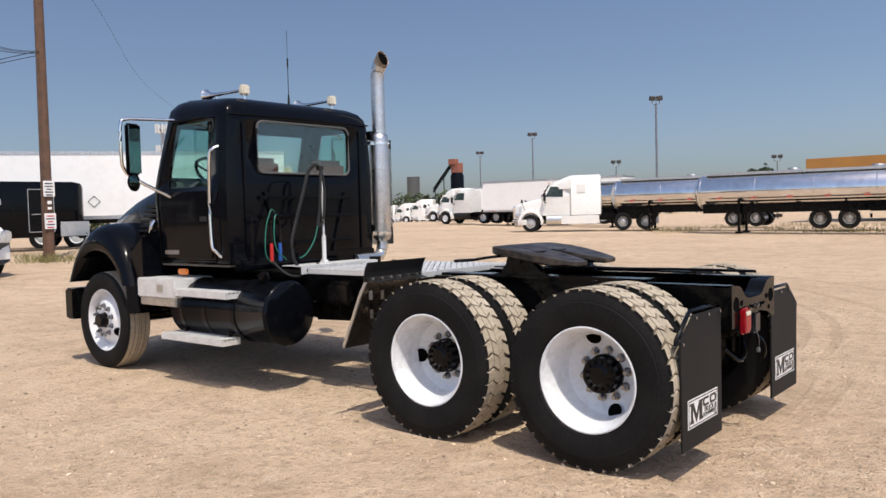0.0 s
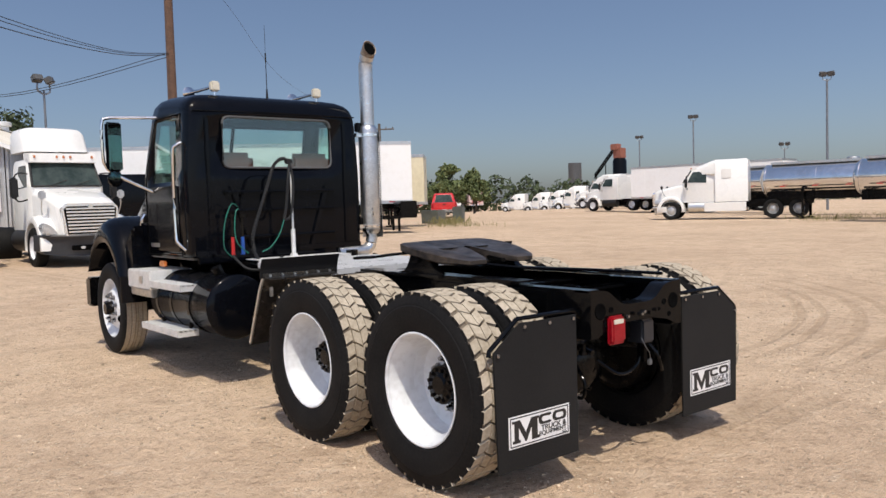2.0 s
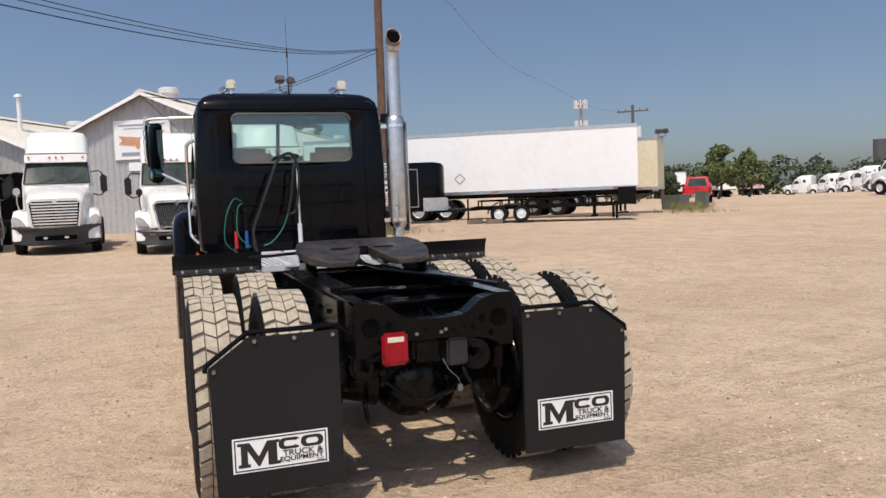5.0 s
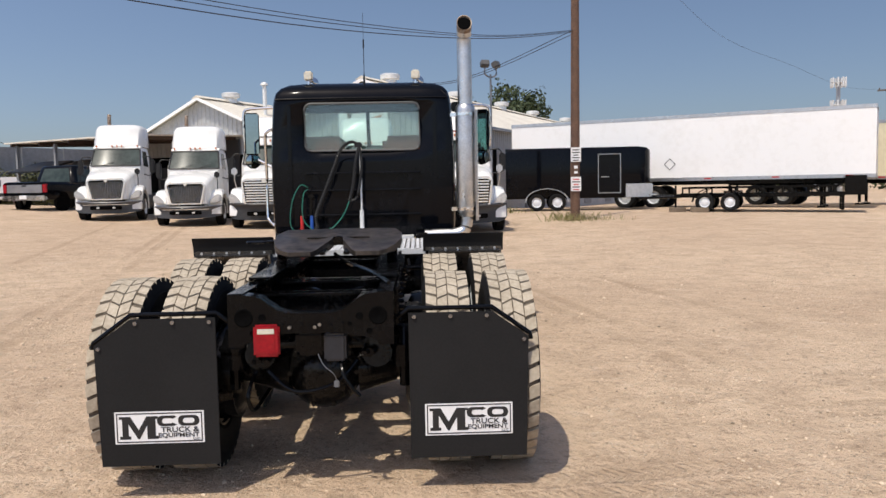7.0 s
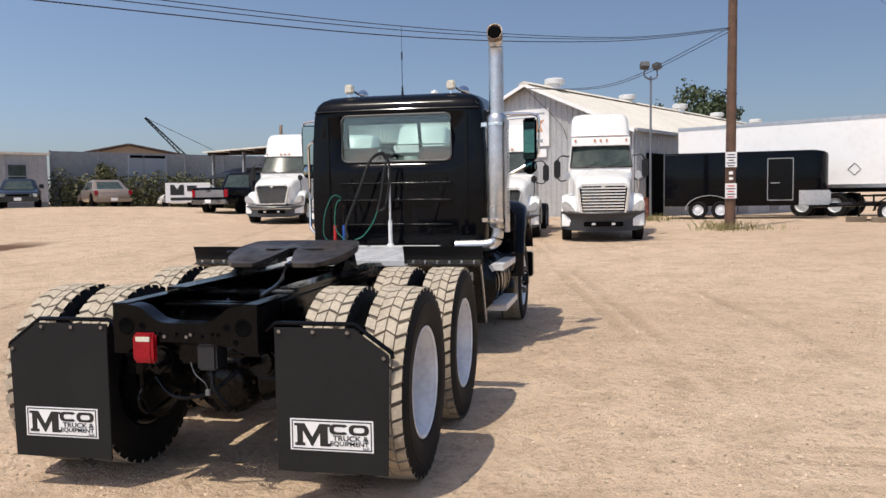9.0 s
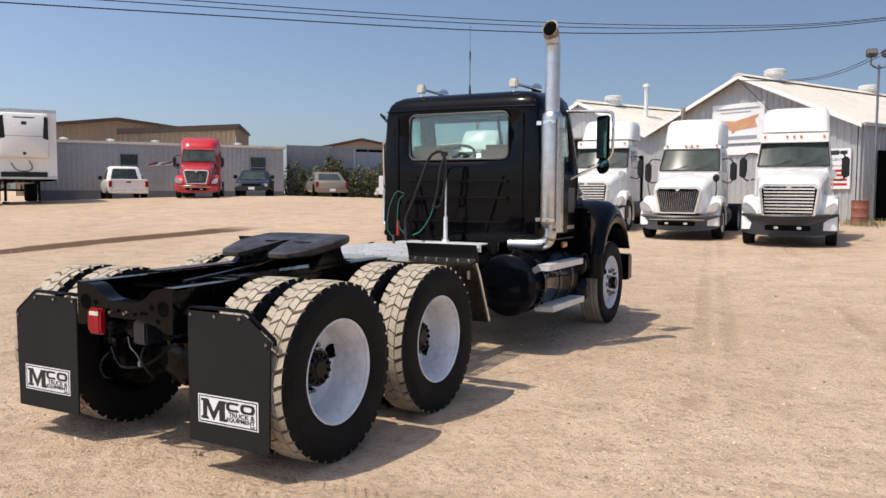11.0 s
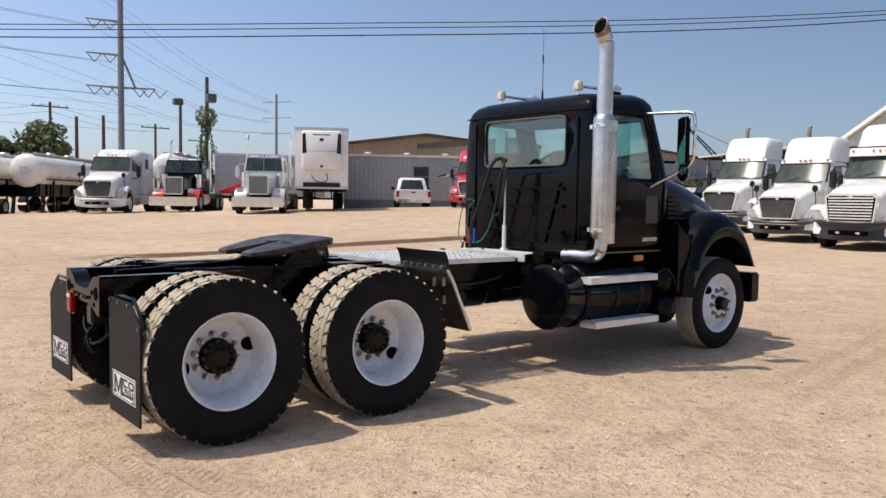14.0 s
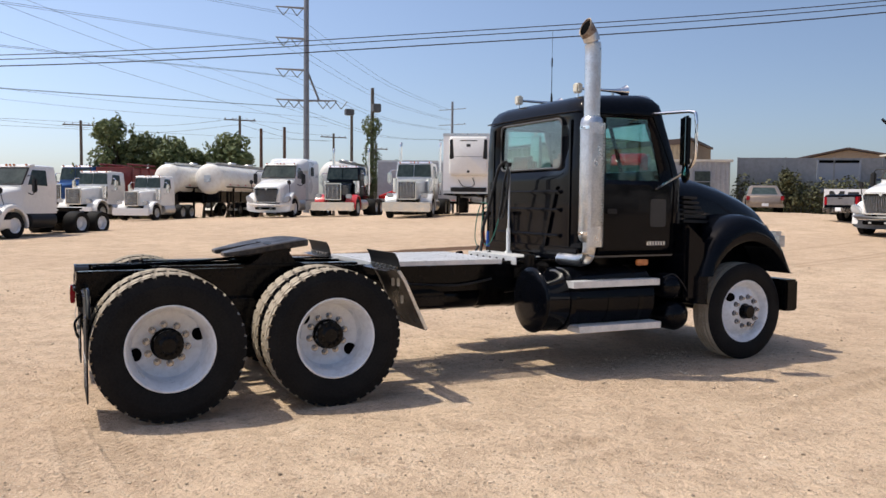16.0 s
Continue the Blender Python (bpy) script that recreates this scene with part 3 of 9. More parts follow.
rim_hump = rim_mesh([(0.287, -0.115), (0.300, -0.118), (0.262, -0.10), (0.255, 0.03), (0.280, 0.08), (0.290, 0.105), (0.306, 0.112), (0.308, 0.118), (0.300, 0.121), (0.288, 0.112)],
                    [(0.272, 0.085), (0.258, 0.045), (0.240, 0.036), (0.222, 0.050), (0.190, 0.095), (0.168, 0.110), (0.0, 0.112)])


def sub(name, me, parent, m, label=""):
    ob = new(name, me)
    ob.parent, ob.matrix_basis = parent, m
    return tagged(ob, label)


def wheel(x, y, side, spin, front=False, inner=False):
    m = Matrix.Translation((x, y, 0.509 if front else 0.523)) @ nrot("x" if side > 0 else "-x") @ pose(0, 0, 0, 0, 0, spin)
    k = 1.075 if front else 1.066
    tk = 0.975 if front else 1.0
    w = sub("wheel", rim_hump if front else rim_dark if inner else rim_dish, truck, m @ Matrix.Diagonal((k, k, 1, 1)), "black inner wheel" if inner else "white painted steel disc wheel")
    sub("tyre", tyre_s if front else tyre_d, w, pose(0, 0, 0, 0, 0, spin * 0.7) @ Matrix.Diagonal((tk / k, tk / k, 1, 1)), "black rubber tyre")
    if not front:
        tagged(sub("tread", tread_d, w, pose(0, 0, 0, 0, 0, spin * 0.7) @ Matrix.Diagonal((1 / k, 1 / k, 1, 1))), "dusty tan tread blocks", kind="stuff")
    if inner:
        return
    sub("hub", hub_s if front else hub_d, w, pose(0, 0, 0.105 if front else -0.140), "black greasy hub cover")
    zn = 0.109 if front else -0.140
    for k in range(10):
        a = radians(36 * k + 10)
        sub("lug_nut", nut, w, pose(0.143 * math.cos(a), 0.143 * math.sin(a), zn))
    for a in (0.0, math.pi):
        r, z, tilt = (0.215, 0.062, -38) if front else (0.222, -0.125, 28)
        sub("hand_hole", hole, w, pose(0, 0, 0, 0, 0, math.degrees(a)) @ pose(r, 0, z + 0.010, 0, -tilt if not front else 50, 0), "black disc for the shade in a round hole")


for s in (-1, 1):
    for ya, sp in zip(AXLES, ((17, 95) if s < 0 else (106, 55))):
        wheel(s * 1.07, ya, s, sp)
        wheel(s * 0.715, ya, s, sp + 25, inner=True)
    wheel(s * 1.01, FRONT_Y, s, 49 if s > 0 else 60, front=True)

# frame rails and cross members
for s in (-1, 1):
    bm = bmesh.new()
    x0, x1 = s * 0.345, s * 0.425
    t = 0.012
    prism(bm, [(x1, 0.77), (x1, 1.05), (x0, 1.05), (x0, 1.05 - t), (x1 - s * t, 1.05 - t), (x1 - s * t, 0.77 + t), (x0, 0.77 + t), (x0, 0.77)], -0.60, 6.25, "y")
    part("frame_rail", bm, FRAME, truck, "long black steel channel rail")
    bm = bmesh.new()
    bx(bm, s * 0.427, s * 0.445, -0.30, 2.1, 0.80, 1.03, 0.003)
    prism(bm, [(s * 0.43, 1.052), (s * 0.43, 1.075), (s * 0.30, 1.075), (s * 0.30, 1.064), (s * 0.415, 1.064), (s * 0.415, 1.052)], -0.05, 1.72, "y")
    for i in range(16):
        rod(bm, (s * 0.44, -0.2 + 0.14 * i, 0.86 + 0.09 * (i % 2)), (s * 0.462, -0.2 + 0.14 * i, 0.86 + 0.09 * (i % 2)), 0.014, seg=6)
    part("rail_liner", bm, FRAME, truck)
    # walking-beam springs between the tandem axles
    bm = bmesh.new()
    for k in range(7):
        half = 0.80 - 0.095 * k
        prism(bm, [(0.635 - half, 0.60 - 0.030 * k + 0.02), (0.635, 0.71 - 0.030 * k), (0.635 + half, 0.60 - 0.030 * k + 0.02), (0.635 + half, 0.575 - 0.030 * k + 0.02), (0.635, 0.685 - 0.030 * k), (0.635 - half, 0.575 - 0.030 * k + 0.02)], s * 0.47, s * 0.57, "x")
    bx(bm, s * 0.44, s * 0.58, 0.50, 0.77, 0.44, 0.80, 0.02)
    part("leaf_spring", bm, FRAME, truck, "black stacked leaf spring")
    for ya in AXLES:
        bm = bmesh.new()
        rod(bm, (s * 0.32, ya - 0.16, 0.66), (s * 0.32, ya - 0.34, 0.68), 0.085, seg=20)
        rod(bm, (s * 0.32, ya - 0.34, 0.68), (s * 0.32, ya - 0.37, 0.683), 0.07, seg=20)
        rod(bm, (s * 0.32, ya - 0.06, 0.65), (s * 0.32, ya - 0.16, 0.66), 0.09, 0.085, seg=20)
        rod(bm, (s * 0.32, ya + 0.05, 0.64), (s * 0.56, ya + 0.02, 0.56), 0.02, seg=8)
        part("brake_chamber", bm, GREASE, truck)
        bm = bmesh.new()
        rod(bm, (s * 0.47, ya, 0.525), (s * 0.50, ya, 0.525), 0.20, 0.25, seg=36)
        rod(bm, (s * 0.50, ya, 0.525), (s * 0.592, ya, 0.525), 0.275, 0.288, seg=36)
        part("brake_drum", bm, GREASE, truck)

bm = bmesh.new()
half_top = [(0.425, 1.050), (0.34, 1.044), (0.285, 1.036), (0.25, 1.022), (0.21, 0.990), (0.17, 0.962), (0.13, 0.948), (0.07, 0.943)]
top = [(-x, z) for x, z in half_top] + half_top[::-1]
low = [(0.425, 0.775), (0.37, 0.775), (0.28, 0.815), (0.13, 0.84), (-0.13, 0.84), (-0.28, 0.815), (-0.37, 0.775), (-0.425, 0.775)]
prism(bm, top + low, -0.615, -0.60, "y")
prism(bm, [(x, z) for x, z in top] + [(x, z - 0.014) for x, z in top[::-1]], -0.60, -0.50, "y")
gull = part("rear_crossmember", bm, FRAME, truck, "black gull-shaped rear cross member with bolts")
# black discs on the unpierced plate paint the shade of drilled holes
for s in (-1, 1):
    for x, z, r in ((0.345, 0.925, 0.042), (0.25, 0.925, 0.017), (0.30, 0.845, 0.014), (0.20, 0.885, 0.010)):
        bm = bmesh.new()
        lathe(bm, [(0.0, 0.0), (r * 0.8, 0.0), (r, 0.003), (r * 1.15, 0.0)], 20, Matrix.Translation((s * x, -0.6165, z)) @ nrot("-y"))
        part("hole", bm, DARK, gull)
for k in range(7):
    bm = bmesh.new()
    x = (-0.15, -0.11, -0.05, 0.02, 0.045, 0.10, 0.16)[k]
    rod(bm, (x, -0.616, 0.885 - 0.012 * (k % 2)), (x, -0.632, 0.885 - 0.012 * (k % 2)), 0.010, seg=6)
    part("bolt", bm, NUT if k in (1, 3, 4) else FRAME, gull)
for y0, y1, z0, z1 in ((0.56, 0.70, 0.80, 0.98), (1.85, 1.95, 0.80, 1.0), (2.85, 2.95, 0.80, 1.0), (-0.22, -0.14, 0.86, 1.0), (0.2, 0.26, 0.92, 1.02), (3.7, 3.8, 0.8, 1.0), (4.9, 5.0, 0.8, 1.0)):
    bm = bmesh.new()
    bx(bm, -0.345, 0.345, y0, y1, z0, z1, 0.012)
    bx(bm, -0.345, 0.345, y0 - 0.03, y1 + 0.03, z1 - 0.014, z1, 0.002)
    part("crossmember", bm, FRAME, truck)
for ya in AXLES:
    bm = bmesh.new()
    rod(bm, (-0.9, ya, 0.525), (0.9, ya, 0.525), 0.072, seg=20)
    for s in (-1, 1):
        rod(bm, (s * 0.2, ya, 0.525), (s * 0.42, ya, 0.525), 0.15, 0.085, seg=24)
    lathe(bm, [(0.0, -0.26), (0.10, -0.25), (0.17, -0.20), (0.215, -0.12), (0.225, 0.0), (0.20, 0.12), (0.13, 0.24), (0.09, 0.40), (0.0, 0.41)], 28, Matrix.Translation((0, ya, 0.53)) @ nrot("y"))
    for k in range(10):
        a = 2 * math.pi * k / 10
        rod(bm, (0.19 * math.cos(a), ya - 0.16, 0.53 + 0.19 * math.sin(a)), (0.19 * math.cos(a), ya - 0.185, 0.53 + 0.19 * math.sin(a)), 0.014, seg=6)
    part("drive_axle", bm, GREASE, truck, "black axle housing with round differential")
bm = bmesh.new()
rod(bm, (0, 1.7, 0.60), (0, 4.2, 0.78), 0.055, seg=16)
rod(bm, (0, 0.4, 0.56), (0, 0.95, 0.56), 0.05, seg=16)
part("drive_shaft", bm, GREASE, truck)
bm = bmesh.new()
bx(bm, 0.06, 0.175, -0.60, -0.46, 0.685, 0.83, 0.012)
part("valve_cover", bm, mat("blue_grey_casting", (0.018, 0.021, 0.028), (0.012, 0.014, 0.019), rough=0.3, scale=14), truck, "blue-grey cast valve cover")
bm = bmesh.new()
tube(bm, [(0.03, -0.61, 0.73), (0.06, -0.62, 0.67), (0.11, -0.61, 0.62), (0.125, -0.60, 0.565)], 0.0025, seg=6)
bx(bm, 0.108, 0.135, -0.61, -0.59, 0.55, 0.585, 0.004)
part("dangling_wire", bm, GALV, truck, "thin bare wire with a loose plug")
# clutter of valves, fittings and brackets between the rails
rc = random.Random(5)
for k in range(26):
    x, y, z = rc.uniform(-0.32, 0.32), rc.uniform(-0.5, 0.45), rc.uniform(0.60, 0.90)
    a = rc.random()
    bm = bmesh.new()
    if a < 0.4:
        w = rc.uniform(0.02, 0.05)
        bx(bm, x - w, x + w, y - 0.04, y + 0.04, z - w, z + w * 0.8, 0.008)
    elif a < 0.75:
        rod(bm, (x, y - 0.06, z), (x + rc.uniform(-0.03, 0.03), y + 0.06, z), rc.uniform(0.018, 0.04), seg=12)
    else:
        rod(bm, (x, y, z), (x, y, z + rc.uniform(0.05, 0.12)), rc.uniform(0.01, 0.02), seg=8)
        rod(bm, (x, y, z), (x, y, z + 0.02), 0.028, seg=6)
    part("fitting", bm, (GREASE, FRAME)[k % 2], truck)
for s in (-1, 1):
    bm = bmesh.new()
    rod(bm, (s * 0.47, -0.30, 0.60), (s * 0.47, -0.30, 0.70), 0.075, seg=20)
    rod(bm, (s * 0.47, -0.30, 0.70), (s * 0.47, -0.30, 0.72), 0.084, seg=20)
    rod(bm, (s * 0.47, -0.30, 0.72), (s * 0.47, -0.30, 0.82), 0.07, 0.04, seg=20)
    rod(bm, (s * 0.47, -0.30, 0.48), (s * 0.47, -0.30, 0.60), 0.03, seg=10)
    part("brake_chamber", bm, FRAME, truck)
bm = bmesh.new()
bx(bm, -0.10, 0.06, -0.52, -0.40, 0.70, 0.83, 0.02)
for p, q in (((-0.30, -0.3, 0.72), (0.30, -0.25, 0.70)), ((-0.28, 0.1, 0.90), (0.28, 0.3, 0.86)), ((0.26, -0.50, 0.70), (0.30, 0.3, 0.85)), ((-0.26, -0.48, 0.66), (-0.24, 0.5, 0.88))):
    rod(bm, p, q, 0.018, seg=8)
part("valve_block", bm, GREASE, truck)
for pts in (((-0.2, 0.3, 0.93), (-0.05, 0.0, 0.99), (0.1, -0.25, 0.92), (0.14, -0.45, 0.80)), ((0.2, 0.5, 0.92), (0.22, 0.1, 0.98), (0.05, -0.2, 0.94), (0.02, -0.45, 0.80)),
            ((0.14, -0.55, 0.70), (0.16, -0.62, 0.62), (0.20, -0.62, 0.55), (0.24, -0.60, 0.50)), ((-0.25, -0.5, 0.62), (-0.10, -0.55, 0.52), (0.10, -0.52, 0.55), (0.22, -0.45, 0.66)),
            ((-0.1, 0.6, 0.95), (0.0, 0.2, 0.88), (0.1, -0.1, 0.80), (0.25, -0.25, 0.70)), ((-0.33, -0.4, 0.6), (-0.36, -0.5, 0.5), (-0.34, -0.45, 0.40), (-0.30, -0.2, 0.45))):
    bm = bmesh.new()
    tube(bm, pts, 0.011, seg=8)
    part("air_hose", bm, FRAME, truck, "loose black air hose between the rails")

# mud flaps with their hangers and stickers
for s in (-1, 1):
    bm = bmesh.new()
    prism(bm, [(s * 0.50, 0.15), (s * 0.50, 0.925), (s * 0.94, 0.925), (s * 1.13, 0.79), (s * 1.115, 0.15)], -0.572, -0.560, "y", 0.002)
    flap = part("mud_flap", bm, FLAP, truck, "flat black rubber mud flap with a white sticker")
    bm = bmesh.new()
    tube(bm, [(s * 0.44, -0.545, 0.90), (s * 0.50, -0.548, 0.945), (s * 0.94, -0.548, 0.945), (s * 1.14, -0.548, 0.80), (s * 1.145, -0.548, 0.77)], 0.013, seg=8, steps=1)
    part("hanger_bar", bm, FRAME, flap)
    for x, z in ((0.53, 0.905), (0.72, 0.905), (0.91, 0.905), (1.105, 0.775)):
        bm = bmesh.new()
        rod(bm, (s * x, -0.572, z), (s * x, -0.582, z), 0.011, seg=8)
        part("bolt", bm, NUT, flap)
    bm = bmesh.new()
    cx, cz, yb = s * 0.809, 0.355, -0.5725
    bx(bm, cx - 0.231, cx + 0.231, yb - 0.002, yb, cz - 0.085, cz + 0.085, idx=0)
    for x0, x1, z0, z1 in ((-0.222, 0.222, 0.072, 0.078), (-0.222, 0.222, -0.078, -0.072), (-0.222, -0.216, -0.078, 0.078), (0.216, 0.222, -0.078, 0.078)):
        bx(bm, cx + x0, cx + x1, yb - 0.0032, yb - 0.002, cz + z0, cz + z1, idx=1)
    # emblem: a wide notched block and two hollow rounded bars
    mk = [(-0.205, -0.060), (-0.205, -0.044), (-0.192, -0.044), (-0.192, 0.046), (-0.208, 0.046), (-0.208, 0.060), (-0.150, 0.060), (-0.108, -0.012), (-0.066, 0.060), (-0.006, 0.060),
          (-0.006, 0.046), (-0.020, 0.046), (-0.020, -0.044), (-0.006, -0.044), (-0.006, -0.060), (-0.064, -0.060), (-0.064, 0.012), (-0.104, -0.060), (-0.112, -0.060), (-0.160, 0.022), (-0.160, -0.044), (-0.148, -0.044), (-0.148, -0.060)]
    prism(bm, [(cx + x, cz + z) for x, z in mk], yb - 0.0032, yb - 0.002, "y", idx=1)
    for x0, x1 in ((-0.012, 0.098), (0.096, 0.208)):
        o, i = rrect(cx + x0, cx + x1, cz + 0.006, cz + 0.062, 0.027), rrect(cx + x0 + 0.026, cx + x1 - 0.026, cz + 0.020, cz + 0.048, 0.0135)
        if x0 < 0:
            o, i = o[2:18], i[2:18]
        va = [[bm.verts.new((x, yb - 0.0032, z)) for x, z in lp] for lp in (o, i)]
        for k in range(len(o) - (1 if x0 < 0 else 0)):
            kk = (k + 1) % len(o)
            bm.faces.new((va[0][k], va[0][kk], va[1][kk], va[1][k])).material_index = 1
    st = part("sticker", bm, [DECAL, INK], flap, "white rectangular company sticker with black print")
    st_m = lambda dx, dz: Matrix.Translation((cx + dx, yb - 0.0034, cz + dz)) @ pose(0, 0, 0, 90, 0, 0) @ Matrix.Diagonal((1.12, 0.92, 1, 1))
    words("lettering", "TRUCK &", 0.042, INK, flap, st_m(0.105, -0.014), 0.0006)
    words("lettering", "EQUIPMENT", 0.035, INK, flap, st_m(0.098, -0.043), 0.0005)
    words("lettering", "LLC", 0.019, INK, flap, st_m(0.190, -0.064), 0.0003)

bm = bmesh.new()
bx(bm, -0.295, -0.160, -0.640, -0.612, 0.724, 0.892, 0.012)
bx(bm, -0.288, -0.167, -0.652, -0.63, 0.732, 0.884, 0.018)
tail = part("tail_light", bm, RED_LENS, truck, "boxy red tail light")
bm = bmesh.new()
bx(bm, -0.270, -0.185, -0.6545, -0.648, 0.846, 0.872, 0.002)
part("clear_lens", bm, CREAM, tail, "small clear number light strip")

# fifth wheel: a tilted plate with turned-down skirts, two ramps and a throat between them
FW_Y, FW_Z, FW_TILT = 0.55, 1.178, 0.168
half = [(0.0, 0.415), (0.034, 0.395), (0.042, 0.30), (0.075, 0.18), (0.115, 0.05), (0.150, 0.0), (0.300, 0.0), (0.350, 0.05), (0.405, 0.17), (0.440, 0.32), (0.445, 0.50), (0.405, 0.66), (0.33, 0.735), (0.15, 0.77), (0.0, 0.775)]
outline = half + [(-x, y) for x, y in half[-2:0:-1]]
fwz = lambda y: FW_Z + FW_TILT * min(y, 0.62) + 0.03 * min(0, y - 0.20)
bm = bmesh.new()
loops = []
for grow, dz in ((-0.012, -0.062), (0.0, -0.050), (0.0, -0.006), (-0.010, 0.0)):
    loops.append([(x * (1 + grow * 2.2), FW_Y + y - grow * (1 if y < 0.3 else -1), fwz(y) + dz * (1 if y > 0.05 else 0.6)) for x, y in outline])
rings(bm, loops)
fw_plate = part("fifth_wheel", bm, FIFTH, truck, "black greasy fifth wheel coupling plate")
for s in (-1, 1):
    bm = bmesh.new()
    prism(bm, [(0.74, 1.07), (0.80, 1.10), (0.86, 1.175), (0.91, 1.235), (1.07, 1.235), (1.10, 1.16), (1.15, 1.09), (1.26, 1.07)], s * 0.345, s * 0.415, "x", 0.006)
    bx(bm, s * 0.27, s * 0.46, 0.70, 1.42, 1.054, 1.074, 0.004)
    rod(bm, (s * 0.33, 0.99, 1.185), (s * 0.432, 0.99, 1.185), 0.035, seg=16)
    part("saddle_bracket", bm, GREASE, fw_plate, "black cast saddle bracket")
bm = bmesh.new()
bx(bm, -0.24, 0.24, 0.92, 1.18, 1.185, 1.24, 0.02)
for s in (-1, 1):
    prism(bm, [(0.62, 1.14), (0.62, 1.16), (0.95, 1.205), (0.95, 1.15)], s * 0.06, s * 0.10, "x", 0.004)
    prism(bm, [(0.64, 1.13), (0.64, 1.15), (1.15, 1.215), (1.15, 1.17)], s * 0.23, s * 0.26, "x", 0.004)
part("mount", bm, GREASE, fw_plate)
bm = bmesh.new()
tube(bm, [(-0.30, 1.12, 1.215), (-0.46, 1.22, 1.205), (-0.56, 1.27, 1.195)], 0.011, seg=8)
tube(bm, [(-0.56, 1.27, 1.195), (-0.62, 1.27, 1.192), (-0.72, 1.33, 1.19), (-0.68, 1.37, 1.19), (-0.57, 1.30, 1.193)], 0.010, seg=8)
part("release_handle", bm, GREASE, fw_plate)
bm = bmesh.new()
tube(bm, [(-0.02, 0.86, 1.13), (0.1, 0.5, 1.10), (0.28, 0.0, 1.09), (0.40, -0.5, 1.08)], 0.012, seg=6)
part("rail_angle", bm, FRAME, truck)

# open grip grating behind the cab: planks of sheet with rows of punched slots and turned-down edges
deck = thing("deck_grating", "", "")
deck.parent = truck
tagged(deck, "bright aluminium grip grating behind the cab")
PLANKS, DX, DY0, DY1, DZ = 5, 0.62, 1.80, 3.12, 1.082
pw_ = 2 * DX / PLANKS
for q in range(PLANKS):
    x0, x1 = -DX + pw_ * q + 0.003, -DX + pw_ * (q + 1) - 0.003
    bm = bmesh.new()
    xs_, ys_ = [x0, x0 + 0.016], [DY0, DY0 + 0.02]
    nxh = 5
    cell = (x1 - x0 - 0.032) / nxh
    for i in range(nxh):
        xs_ += [x0 + 0.016 + cell * i + cell * 0.30, x0 + 0.016 + cell * (i + 1)]
    xs_.append(x1)
    nyh = 40
    step_ = (DY1 - DY0 - 0.04) / nyh
    for j in range(nyh):
        ys_ += [DY0 + 0.02 + step_ * (j + 0.42), DY0 + 0.02 + step_ * (j + 1)]
    ys_.append(DY1)
    gv = [[bm.verts.new((x, y, DZ + (0.004 if (i + j) % 4 == 1 else 0.0))) for i, x in enumerate(xs_)] for j, y in enumerate(ys_)]
    for j in range(len(ys_) - 1):
        for i in range(len(xs_) - 1):
            slot = 0 < i < len(xs_) - 2 and i % 2 == 0 and 0 < j < len(ys_) - 2 and j % 2 == 0
            if not slot:
                bm.faces.new((gv[j][i], gv[j][i + 1], gv[j + 1][i + 1], gv[j + 1][i]))
    for x in (x0, x1):
        bx(bm, x - 0.002, x + 0.002, DY0, DY1, DZ - 0.042, DZ)
    for y in (DY0, DY1):
        bx(bm, x0, x1, y - 0.002, y + 0.002, DZ - 0.042, DZ)
    part("plank", bm, DECK_M, deck, smooth=None)
for y in (1.95, 2.42, 2.90):
    bm = bmesh.new()
    bx(bm, -0.60, 0.60, y - 0.025, y + 0.025, 1.050, 1.074)
    part("support_bar", bm, FRAME, deck)
bm = bmesh.new()
bx(bm, -0.50, 0.52, 3.34, 3.62, 1.085, 1.094, 0.002)
bx(bm, -0.50, 0.52, 3.34, 3.348, 1.015, 1.09, 0.002)
plate = part("hose_tray", bm, ALU_W, truck, "white aluminium tray plate with dark bolts")
for i in range(6):
    bm = bmesh.new()
    rod(bm, (-0.42 + 0.14 * i, 3.34, 1.05), (-0.42 + 0.14 * i, 3.33, 1.05), 0.018, seg=10)
    part("bolt", bm, DARK, plate)

